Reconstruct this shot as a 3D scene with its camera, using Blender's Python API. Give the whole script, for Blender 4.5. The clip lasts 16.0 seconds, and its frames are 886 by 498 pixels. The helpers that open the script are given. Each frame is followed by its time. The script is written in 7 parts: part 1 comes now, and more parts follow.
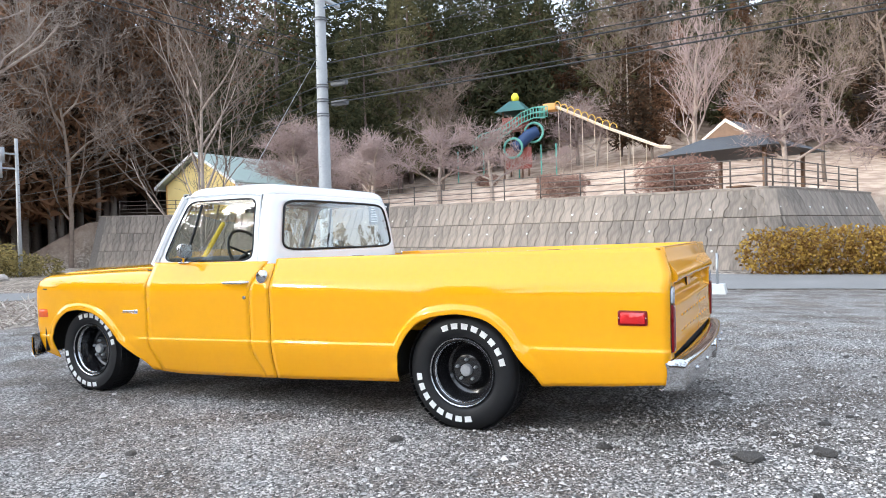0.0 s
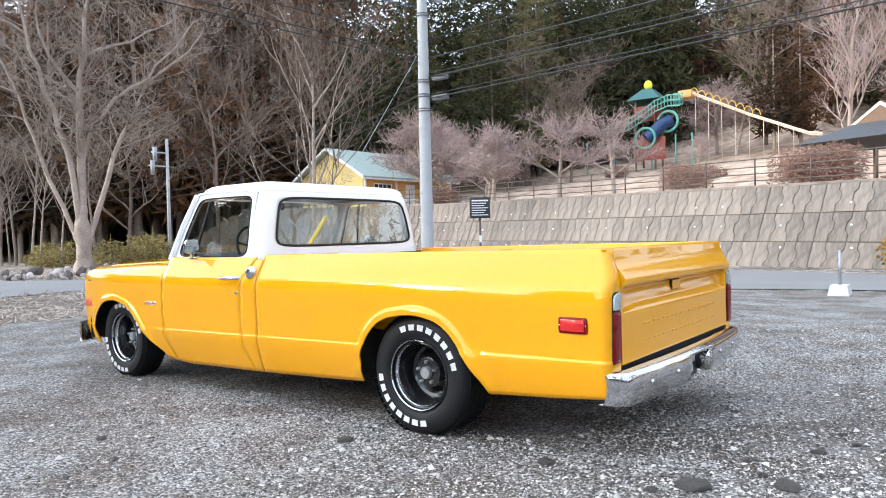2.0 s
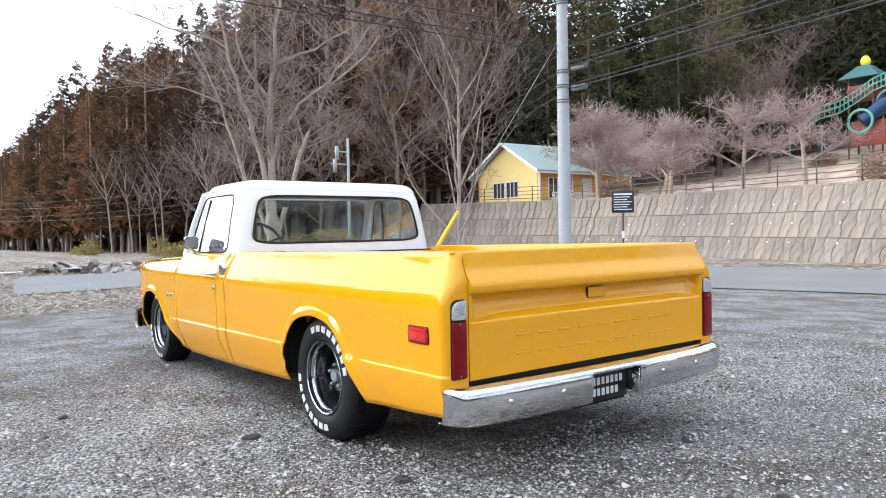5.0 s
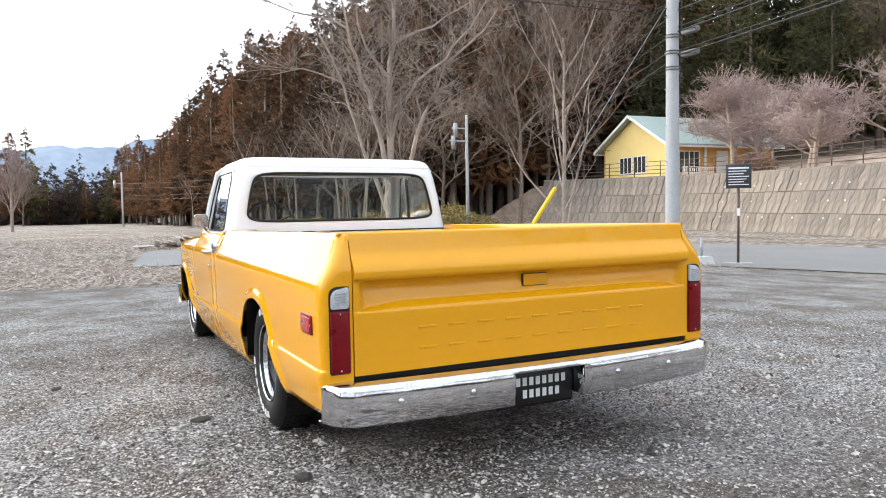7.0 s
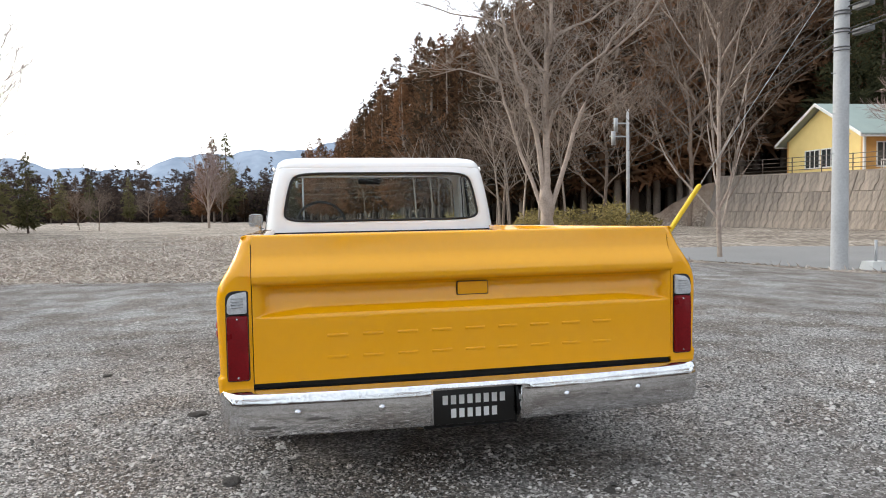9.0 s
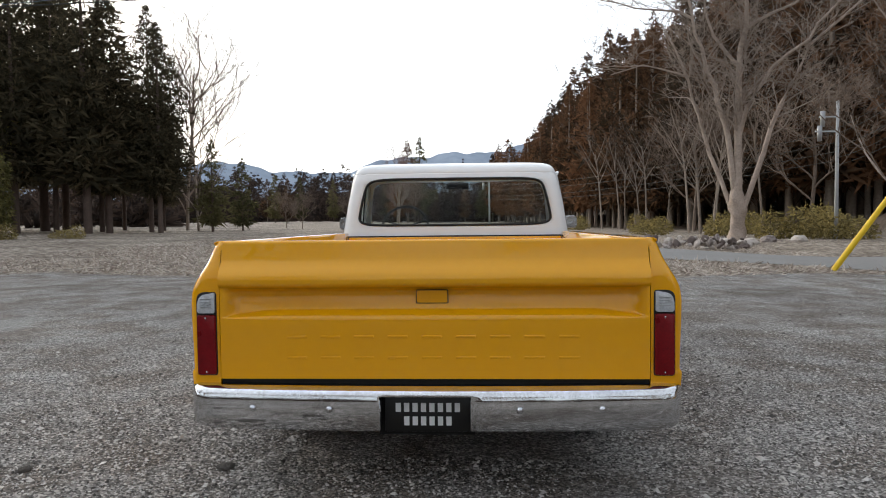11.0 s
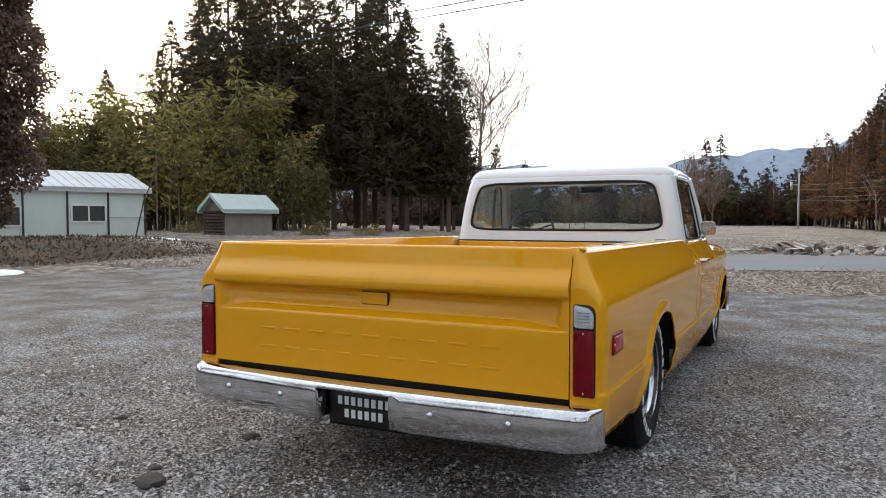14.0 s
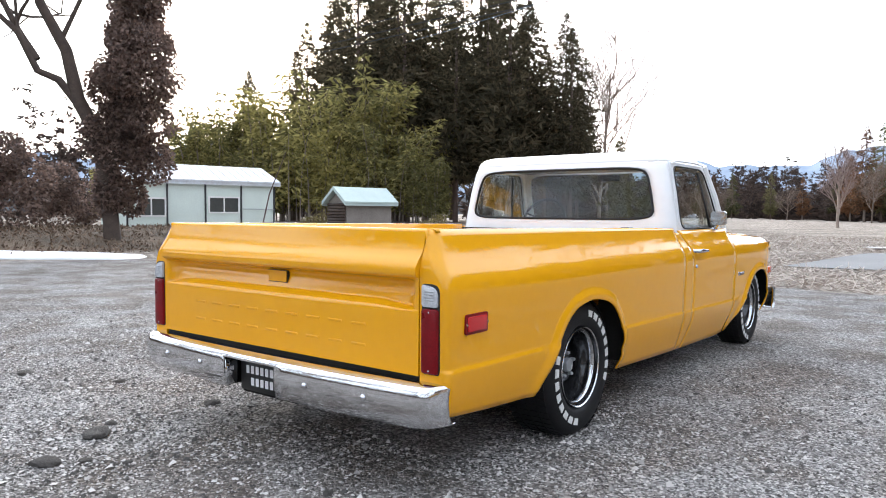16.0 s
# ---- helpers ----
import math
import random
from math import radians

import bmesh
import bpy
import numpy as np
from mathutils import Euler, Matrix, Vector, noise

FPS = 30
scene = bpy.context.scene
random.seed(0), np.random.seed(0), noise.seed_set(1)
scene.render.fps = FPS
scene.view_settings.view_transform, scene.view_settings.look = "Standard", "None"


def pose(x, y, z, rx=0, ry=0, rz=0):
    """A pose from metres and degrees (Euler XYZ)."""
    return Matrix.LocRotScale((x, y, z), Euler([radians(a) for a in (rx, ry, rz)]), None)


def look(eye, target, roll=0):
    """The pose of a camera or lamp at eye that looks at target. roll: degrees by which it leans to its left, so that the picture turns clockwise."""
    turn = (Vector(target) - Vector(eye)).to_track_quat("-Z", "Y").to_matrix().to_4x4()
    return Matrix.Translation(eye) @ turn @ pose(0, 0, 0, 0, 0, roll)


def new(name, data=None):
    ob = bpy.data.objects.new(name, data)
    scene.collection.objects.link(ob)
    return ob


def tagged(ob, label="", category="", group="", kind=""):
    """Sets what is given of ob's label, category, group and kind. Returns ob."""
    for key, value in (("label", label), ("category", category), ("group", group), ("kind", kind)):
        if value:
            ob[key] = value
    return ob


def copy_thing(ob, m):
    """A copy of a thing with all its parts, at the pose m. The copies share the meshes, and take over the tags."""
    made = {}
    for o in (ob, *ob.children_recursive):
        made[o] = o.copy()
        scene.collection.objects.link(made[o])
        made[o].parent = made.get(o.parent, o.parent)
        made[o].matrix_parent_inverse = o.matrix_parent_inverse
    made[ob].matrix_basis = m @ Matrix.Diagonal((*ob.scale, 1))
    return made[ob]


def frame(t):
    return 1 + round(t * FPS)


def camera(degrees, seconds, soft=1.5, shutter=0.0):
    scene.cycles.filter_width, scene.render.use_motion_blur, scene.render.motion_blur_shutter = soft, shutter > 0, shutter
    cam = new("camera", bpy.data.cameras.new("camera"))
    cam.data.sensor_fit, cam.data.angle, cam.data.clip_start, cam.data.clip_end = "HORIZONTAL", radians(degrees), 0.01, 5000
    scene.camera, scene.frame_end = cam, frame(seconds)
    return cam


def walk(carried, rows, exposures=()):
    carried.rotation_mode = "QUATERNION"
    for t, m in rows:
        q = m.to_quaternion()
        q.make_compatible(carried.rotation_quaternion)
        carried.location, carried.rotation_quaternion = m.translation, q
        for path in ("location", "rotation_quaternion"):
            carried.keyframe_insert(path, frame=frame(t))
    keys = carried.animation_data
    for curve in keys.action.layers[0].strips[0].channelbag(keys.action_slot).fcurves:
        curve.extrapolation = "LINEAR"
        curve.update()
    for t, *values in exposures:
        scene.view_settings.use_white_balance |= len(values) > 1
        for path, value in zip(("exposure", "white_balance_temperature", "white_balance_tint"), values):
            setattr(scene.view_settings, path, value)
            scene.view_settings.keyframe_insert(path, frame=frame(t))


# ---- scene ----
cam = camera(64.1, 16.0, 1.0)
PATH = [
    (0, (-4.672, -1.753, 1.128), (-2.879, -0.866, 1.098), -1.6),
    (0.5, (-4.551, -1.975, 1.16), (-2.811, -0.99, 1.128), -1.5),
    (1, (-4.363, -2.16, 1.153), (-2.657, -1.117, 1.116), -1.5),
    (1.5, (-4.181, -2.376, 1.152), (-2.53, -1.249, 1.108), -1.6),
    (2, (-4.024, -2.555, 1.137), (-2.434, -1.343, 1.096), -1.3),
    (2.5, (-3.808, -2.729, 1.152), (-2.293, -1.424, 1.111), -1.3),
    (3, (-3.519, -2.884, 1.148), (-2.081, -1.494, 1.101), -1.3),
    (3.5, (-3.312, -3.055, 1.136), (-1.935, -1.606, 1.09), -1.2),
    (4, (-3.125, -3.248, 1.139), (-1.802, -1.749, 1.096), -1.2),
    (6.5, (-2.038, -3.731, 1.128), (-1.059, -1.99, 1.04), -0.9),
    (7, (-1.743, -3.771, 1.129), (-0.858, -1.981, 1.023), -1.0),
    (7.5, (-1.54, -3.821, 1.117), (-0.753, -1.986, 1.012), -0.9),
    (8, (-1.286, -3.891, 1.134), (-0.618, -2.009, 1.032), -1.0),
    (8.5, (-0.993, -3.88, 1.122), (-0.432, -1.963, 1.017), -1.0),
    (9, (-0.726, -3.904, 1.127), (-0.295, -1.954, 1.024), -1.0),
    (9.5, (-0.488, -3.973, 1.135), (-0.189, -1.998, 1.038), -0.9),
    (12, (0.683, -3.987, 1.162), (0.288, -2.028, 1.075), -0.4),
    (12.5, (0.938, -3.9, 1.172), (0.4, -1.976, 1.081), -0.3),
    (13, (1.149, -3.894, 1.155), (0.5, -2.004, 1.069), -0.2),
    (13.5, (1.359, -3.841, 1.164), (0.577, -2.002, 1.082), -0.0),
    (14, (1.603, -3.694, 1.16), (0.703, -1.91, 1.075), 0.0),
    (14.5, (1.866, -3.561, 1.153), (0.856, -1.837, 1.068), 0.0),
    (15, (2.13, -3.498, 1.127), (1.045, -1.821, 1.046), 0.3),
    (15.5, (2.325, -3.395, 1.131), (1.167, -1.767, 1.036), 0.3),
    (16, (2.539, -3.23, 1.115), (1.32, -1.648, 1.012), 0.4),
]
walk(cam, [(t, look(eye, target, roll)) for t, eye, target, roll in PATH], [(0, 0.81, 5900, 8), (2.5, 0.90, 5900, 8), (4, 0.86, 5900, 8), (7.5, 0.83, 6450, 8), (9, 0.54, 6550, 8), (10.5, 0.04, 6550, 8), (12, -0.30, 6600, 8), (13, -0.22, 6550, 8), (14, 0.08, 6400, 9), (15, 0.60, 6200, 10), (16, 0.91, 6150, 10)])

# ---- world and light ----
SUN_AZ, SUN_EL = -46.5, 15.0
world = bpy.data.worlds.new("sky")
scene.world = world
world.use_nodes = True
wt = world.node_tree
sky = wt.nodes.new("ShaderNodeTexSky")
sky.sky_type, sky.sun_disc = "NISHITA", False
sky.sun_elevation, sky.sun_rotation = radians(SUN_EL), radians(SUN_AZ)
sky.air_density, sky.dust_density, sky.ozone_density = 1.0, 4.0, 1.0
veil = wt.nodes.new("ShaderNodeMix")
veil.data_type = "RGBA"
veil.inputs[0].default_value = 0.60
# thin cloud, brighter towards the sun
coord = wt.nodes.new("ShaderNodeTexCoord")
toward = wt.nodes.new("ShaderNodeVectorMath")
toward.operation = "DOT_PRODUCT"
toward.inputs[1].default_value = (math.sin(radians(SUN_AZ)) * math.cos(radians(SUN_EL)), math.cos(radians(SUN_AZ)) * math.cos(radians(SUN_EL)), math.sin(radians(SUN_EL)))
wt.links.new(coord.outputs["Generated"], toward.inputs[0])
lobe = wt.nodes.new("ShaderNodeMapRange")
lobe.interpolation_type = "SMOOTHSTEP"
lobe.inputs[1].default_value, lobe.inputs[2].default_value, lobe.inputs[3].default_value, lobe.inputs[4].default_value = -0.3, 1.0, 0.98, 2.0
wt.links.new(toward.outputs["Value"], lobe.inputs[0])
cloud = wt.nodes.new("ShaderNodeVectorMath")
cloud.operation = "SCALE"
cloud.inputs[0].default_value = (9.7, 10.2, 11.1)
wt.links.new(lobe.outputs[0], cloud.inputs["Scale"])
wt.links.new(cloud.outputs[0], veil.inputs[7])
wt.links.new(sky.outputs[0], veil.inputs[6])
wt.links.new(veil.outputs[2], wt.nodes["Background"].inputs[0])
wt.nodes["Background"].inputs[1].default_value = 0.14

sun = new("sun", bpy.data.lights.new("sun", "SUN"))
sun.data.energy, sun.data.angle, sun.data.color = 1.7, radians(12), (1.0, 0.93, 0.82)
_az, _el = radians(SUN_AZ), radians(SUN_EL)
sun.matrix_world = look((math.sin(_az) * 50, math.cos(_az) * 50, 50 * math.tan(_el)), (0, 0, 0))


# ---- materials ----
def mat(name, c1, c2=None, rough=0.6, metal=0.0, scale=6.0, fine=60.0, bump=0.0, bscale=None, coat=0.0, rvar=0.1, rand=0.0, spec=0.5, island=0.0, leaf=0.0, streak=1.0):
    """A surface with variation at two scales, wear in its gloss, and fine relief."""
    m = bpy.data.materials.new(name)
    m.use_nodes = True
    nt = m.node_tree
    b = nt.nodes["Principled BSDF"]
    c2 = c2 or tuple(v * 0.75 for v in c1)
    tc = nt.nodes.new("ShaderNodeTexCoord")
    n1 = nt.nodes.new("ShaderNodeTexNoise")
    n1.inputs["Scale"].default_value, n1.inputs["Detail"].default_value = scale, 5
    n2 = nt.nodes.new("ShaderNodeTexNoise")
    n2.inputs["Scale"].default_value, n2.inputs["Detail"].default_value = fine, 3
    for n in (n1, n2):
        if streak != 1.0:
            mp = nt.nodes.new("ShaderNodeMapping")
            mp.inputs["Scale"].default_value = (1, streak if streak > 0 else 1, abs(streak))
            nt.links.new(tc.outputs["Object"], mp.inputs[0])
            nt.links.new(mp.outputs[0], n.inputs["Vector"])
        else:
            nt.links.new(tc.outputs["Object"], n.inputs["Vector"])
    add = nt.nodes.new("ShaderNodeMath")
    add.operation = "MULTIPLY_ADD"
    add.inputs[1].default_value = 0.5
    nt.links.new(n2.outputs[0], add.inputs[0])
    half = nt.nodes.new("ShaderNodeMath")
    half.operation = "MULTIPLY"
    half.inputs[1].default_value = 0.5
    nt.links.new(n1.outputs[0], half.inputs[0])
    nt.links.new(half.outputs[0], add.inputs[2])
    last = add
    for use, node, out in ((rand, "ShaderNodeObjectInfo", "Random"), (island, "ShaderNodeNewGeometry", "Random Per Island")):
        if use:
            oi = nt.nodes.new(node)
            ma = nt.nodes.new("ShaderNodeMath")
            ma.operation = "MULTIPLY_ADD"
            ma.inputs[1].default_value = use
            nt.links.new(oi.outputs[out], ma.inputs[0])
            sub = nt.nodes.new("ShaderNodeMath")
            sub.operation = "SUBTRACT"
            sub.inputs[1].default_value = use / 2
            nt.links.new(last.outputs[0], sub.inputs[0])
            nt.links.new(sub.outputs[0], ma.inputs[2])
            last = ma
    ramp = nt.nodes.new("ShaderNodeValToRGB")
    ramp.color_ramp.elements[0].position, ramp.color_ramp.elements[1].position = 0.3, 0.7
    ramp.color_ramp.elements[0].color, ramp.color_ramp.elements[1].color = (*c2, 1), (*c1, 1)
    nt.links.new(last.outputs[0], ramp.inputs[0])
    nt.links.new(ramp.outputs[0], b.inputs["Base Color"])
    rr = nt.nodes.new("ShaderNodeMapRange")
    rr.inputs[3].default_value, rr.inputs[4].default_value = max(0.02, rough - rvar), min(1, rough + rvar)
    nt.links.new(n1.outputs[0], rr.inputs[0])
    nt.links.new(rr.outputs[0], b.inputs["Roughness"])
    b.inputs["Metallic"].default_value = metal
    b.inputs["Specular IOR Level"].default_value = spec
    b.inputs["Coat Weight"].default_value = coat
    b.inputs["Coat Roughness"].default_value = 0.03
    if bump:
        nb = nt.nodes.new("ShaderNodeTexNoise")
        nb.inputs["Scale"].default_value, nb.inputs["Detail"].default_value = bscale or fine, 4
        nt.links.new(tc.outputs["Object"], nb.inputs["Vector"])
        bp = nt.nodes.new("ShaderNodeBump")
        bp.inputs["Strength"].default_value, bp.inputs["Distance"].default_value = 1.0, bump
        nt.links.new(nb.outputs[0], bp.inputs["Height"])
        nt.links.new(bp.outputs[0], b.inputs["Normal"])
    if leaf:
        tl = nt.nodes.new("ShaderNodeBsdfTranslucent")
        nt.links.new(ramp.outputs[0], tl.inputs[0])
        mx = nt.nodes.new("ShaderNodeMixShader")
        mx.inputs[0].default_value = leaf
        nt.links.new(b.outputs[0], mx.inputs[1])
        nt.links.new(tl.outputs[0], mx.inputs[2])
        nt.links.new(mx.outputs[0], nt.nodes["Material Output"].inputs[0])
    return m


YELLOW = mat("yellow_paint", (0.80, 0.368, 0.004), (0.77, 0.347, 0.003), rough=0.5, scale=1.5, fine=25, coat=1.0, rvar=0.05, spec=0.0)
WHITE = mat("white_paint", (0.85, 0.86, 0.86), (0.81, 0.82, 0.83), rough=0.35, scale=1.5, fine=25, coat=0.7, rvar=0.05)
CHROME = mat("chrome", (0.70, 0.71, 0.73), (0.50, 0.51, 0.53), rough=0.13, metal=1.0, scale=9, fine=90, bump=0.0025, bscale=38, rvar=0.09)
BUMPER = mat("grimy_chrome", (0.80, 0.81, 0.83), (0.55, 0.555, 0.56), rough=0.06, metal=1.0, scale=14, fine=110, bump=0.00025, bscale=60, rvar=0.05)
RUBBER = mat("tyre_rubber", (0.010, 0.010, 0.011), (0.006, 0.006, 0.007), rough=0.6, scale=9, fine=120, bump=0.0006, spec=0.3)
LETTER = mat("white_rubber", (0.75, 0.75, 0.73), (0.6, 0.6, 0.58), rough=0.7, scale=20)
RIMBLACK = mat("black_wheel_paint", (0.012, 0.012, 0.013), (0.007, 0.007, 0.008), rough=0.18, scale=10, coat=0.6)
TRIM = mat("black_trim_rubber", (0.009, 0.009, 0.009), (0.005, 0.005, 0.005), rough=0.7, scale=12)
# Real underbody black; also stands for shade on the rear sill and wheel housings.
DARK = mat("underbody_and_shade_black", (0.014, 0.013, 0.012), (0.006, 0.006, 0.006), rough=0.9, scale=5)
VINYL = mat("black_vinyl", (0.03, 0.03, 0.032), (0.016, 0.016, 0.018), rough=0.5, scale=9, bump=0.001)
REDLENS = mat("red_lens", (0.21, 0.003, 0.007), (0.11, 0.0015, 0.004), rough=0.3, scale=14, fine=160, coat=0.12, bump=0.0006, bscale=160, spec=0.2)
REDLIT = mat("bright_red_lens", (0.62, 0.012, 0.015), (0.45, 0.008, 0.01), rough=0.2, scale=14, fine=160, coat=0.7)
AMBER = mat("amber_lens", (0.80, 0.13, 0.02), (0.65, 0.09, 0.015), rough=0.2, scale=14, coat=0.7)
CLEARLENS = mat("clear_lens", (0.62, 0.64, 0.66), (0.35, 0.36, 0.38), rough=0.15, scale=40, fine=140, coat=0.8, bump=0.001, bscale=200)
PLATE = mat("black_plate", (0.006, 0.006, 0.006), (0.004, 0.004, 0.004), rough=0.35, scale=10)
PLATEW = mat("plate_white", (0.85, 0.85, 0.85), (0.8, 0.8, 0.8), rough=0.5)
CONCRETE = mat("concrete", (0.40, 0.385, 0.36), (0.25, 0.235, 0.215), rough=0.9, scale=0.9, fine=14, bump=0.006, bscale=25)
BLOCKWALL = mat("wall_concrete", (0.30, 0.25, 0.205), (0.11, 0.094, 0.079), rough=0.95, scale=2.2, fine=11, bump=0.012, bscale=18, rand=0.16, streak=0.35)
JOINT = mat("wall_joint", (0.19, 0.163, 0.14), (0.12, 0.103, 0.088), rough=1.0)
POLEMAT = mat("pole_concrete", (0.46, 0.47, 0.48), (0.34, 0.345, 0.35), rough=0.85, scale=1.4, fine=22, bump=0.002)
STEEL = mat("galvanised_steel", (0.45, 0.46, 0.47), (0.33, 0.34, 0.35), rough=0.45, metal=0.7, scale=12)
DARKSTEEL = mat("brown_steel", (0.10, 0.075, 0.06), (0.06, 0.045, 0.035), rough=0.6, scale=8)
WIRE = mat("cable", (0.03, 0.03, 0.032), (0.02, 0.02, 0.02), rough=0.6)
WIREBLUE = mat("cable_blue", (0.05, 0.12, 0.22), (0.04, 0.08, 0.15), rough=0.5)
GUARD = mat("yellow_plastic", (0.85, 0.58, 0.02), (0.75, 0.48, 0.015), rough=0.5, scale=4)
HOUSEY = mat("yellow_siding", (0.88, 0.68, 0.28), (0.80, 0.60, 0.23), rough=0.7, scale=2, fine=30)
HOUSEO = mat("orange_siding", (0.72, 0.40, 0.12), (0.60, 0.32, 0.09), rough=0.7, scale=2, fine=30)
TRIMW = mat("white_trim", (0.8, 0.79, 0.76), (0.7, 0.69, 0.66), rough=0.6, scale=5)
ROOFG = mat("green_roof", (0.36, 0.43, 0.39), (0.27, 0.33, 0.30), rough=0.5, scale=1.5, fine=20)
ROOFP = mat("pale_green_roof", (0.52, 0.60, 0.56), (0.40, 0.48, 0.44), rough=0.5, scale=1.5, fine=20)
ROOFM = mat("pale_metal_roof", (0.62, 0.66, 0.70), (0.42, 0.40, 0.38), rough=0.45, scale=1.2, fine=14)
HUTWALL = mat("pale_green_board", (0.66, 0.73, 0.66), (0.56, 0.62, 0.56), rough=0.75, scale=1.2, fine=14)
SHEDWALL = mat("grey_board", (0.30, 0.27, 0.24), (0.18, 0.155, 0.135), rough=0.95, scale=1.5, fine=15, bump=0.004)
LOG = mat("dark_timber", (0.11, 0.08, 0.06), (0.05, 0.035, 0.028), rough=0.9, scale=5, fine=40, rand=0.3)
GAZROOF = mat("slate_roof", (0.07, 0.075, 0.085), (0.04, 0.043, 0.05), rough=0.8, scale=2, fine=15)
WOOD = mat("brown_wood", (0.22, 0.13, 0.08), (0.13, 0.08, 0.05), rough=0.8, scale=4, fine=40)
SLIDEY = mat("slide_yellow", (0.85, 0.55, 0.08), (0.75, 0.45, 0.05), rough=0.4, scale=3)
SLIDEW = mat("slide_chute", (0.72, 0.60, 0.47), (0.6, 0.48, 0.36), rough=0.4, scale=3)
PLAYG = mat("play_green", (0.12, 0.37, 0.29), (0.09, 0.29, 0.23), rough=0.45, scale=3)
PLAYR = mat("play_red", (0.27, 0.055, 0.035), (0.2, 0.04, 0.025), rough=0.45, scale=3)
PLAYB = mat("play_blue", (0.007, 0.038, 0.125), (0.006, 0.028, 0.09), rough=0.4, scale=3)
SNOW = mat("snow", (0.88, 0.90, 0.93), (0.78, 0.80, 0.84), rough=0.7, scale=2, fine=20, bump=0.01, bscale=8)
BARK = mat("grey_bark", (0.45, 0.365, 0.305), (0.22, 0.17, 0.138), rough=0.9, scale=1.6, fine=12, bump=0.01, bscale=10)
TWIG = mat("twig_brown", (0.235, 0.175, 0.135), (0.098, 0.072, 0.055), rough=0.95, scale=0.8, fine=5, rand=0.3)
TWIGPINK = mat("twig_pink", (0.36, 0.27, 0.245), (0.25, 0.185, 0.165), rough=0.95, scale=0.8, fine=5, rand=0.3)
TWIGPALE = mat("pale_twig", (0.34, 0.28, 0.235), (0.18, 0.142, 0.118), rough=0.95, scale=0.8, fine=5)
CEDARBARK = mat("cedar_bark", (0.15, 0.105, 0.085), (0.08, 0.055, 0.045), rough=0.95, scale=2, fine=20)
PALETRUNK = mat("pale_trunk", (0.30, 0.245, 0.20), (0.17, 0.135, 0.11), rough=0.95, scale=1, fine=10, rand=0.4)
CEDAR = mat("cedar_foliage", (0.195, 0.102, 0.055), (0.050, 0.036, 0.024), rough=0.95, scale=0.22, fine=1.4, rand=0.6, spec=0.1, island=0.35, leaf=0.4)
CEDARG = mat("cedar_green", (0.140, 0.125, 0.060), (0.045, 0.048, 0.024), rough=0.95, scale=0.22, fine=1.4, rand=0.5, spec=0.1, island=0.4, leaf=0.4)
CEDARD = mat("dark_brown_cedar", (0.165, 0.130, 0.078), (0.055, 0.048, 0.030), rough=0.95, scale=0.22, fine=1.4, rand=0.5, spec=0.1, island=0.5, leaf=0.4)
FARWOOD = mat("far_brown_wood", (0.098, 0.070, 0.058), (0.040, 0.033, 0.030), rough=1.0, scale=0.06, fine=0.5, spec=0.05, island=0.5, leaf=0.3)
BAMBOO = mat("bamboo_leaf", (0.42, 0.36, 0.125), (0.12, 0.112, 0.045), rough=0.85, scale=0.25, fine=1.5, rand=0.4, spec=0.2, island=0.5, leaf=0.4)
IVY = mat("ivy_leaf", (0.26, 0.175, 0.14), (0.10, 0.07, 0.058), rough=0.6, scale=0.5, fine=3, spec=0.4, island=0.5, leaf=0.4)
HEDGE = mat("hedge_leaf", (0.46, 0.30, 0.06), (0.21, 0.115, 0.038), rough=0.85, scale=1.2, fine=7, spec=0.2, island=0.6, leaf=0.4)
SHRUB = mat("dry_shrub", (0.38, 0.235, 0.18), (0.22, 0.13, 0.10), rough=0.95, scale=0.8, fine=6, rand=0.3, island=0.4, leaf=0.4)
UNDER = mat("undergrowth", (0.34, 0.27, 0.10), (0.13, 0.105, 0.042), rough=0.95, scale=0.4, fine=3, rand=0.3, island=0.6, leaf=0.4)
STONE = mat("field_stone", (0.46, 0.41, 0.37), (0.13, 0.10, 0.09), rough=0.9, scale=3, fine=25, bump=0.01, rand=0.8)
FITTING = mat("dark_grey_fitting", (0.16, 0.165, 0.17), (0.10, 0.10, 0.105), rough=0.6, scale=8)
CLOD = mat("dark_clod", (0.16, 0.145, 0.13), (0.06, 0.053, 0.046), rough=0.95, scale=12, fine=70, bump=0.012, bscale=45)
CHIP = mat("gravel_stone", (0.60, 0.57, 0.535), (0.07, 0.064, 0.058), rough=0.9, scale=3, fine=40, island=0.95)
SIGNB = mat("sign_black", (0.03, 0.032, 0.036), (0.02, 0.02, 0.024), rough=0.45)
# The blue-grey holds the distance haze in the surface colour.
MOUNTAIN = mat("hazy_blue_mountain", (0.31, 0.36, 0.43), (0.205, 0.25, 0.315), rough=1.0, scale=0.004, fine=0.03, spec=0.0)
MIDHILL = mat("far_forest", (0.10, 0.10, 0.10), (0.055, 0.06, 0.065), rough=1.0, scale=0.03, fine=0.2, spec=0.0)
PINKLITTER = mat("leaf_litter", (0.20, 0.135, 0.09), (0.11, 0.075, 0.05), rough=1.0, scale=1, fine=9, island=0.5)
TARP = mat("blue_sheet", (0.06, 0.18, 0.42), (0.04, 0.12, 0.3), rough=0.5, scale=3)


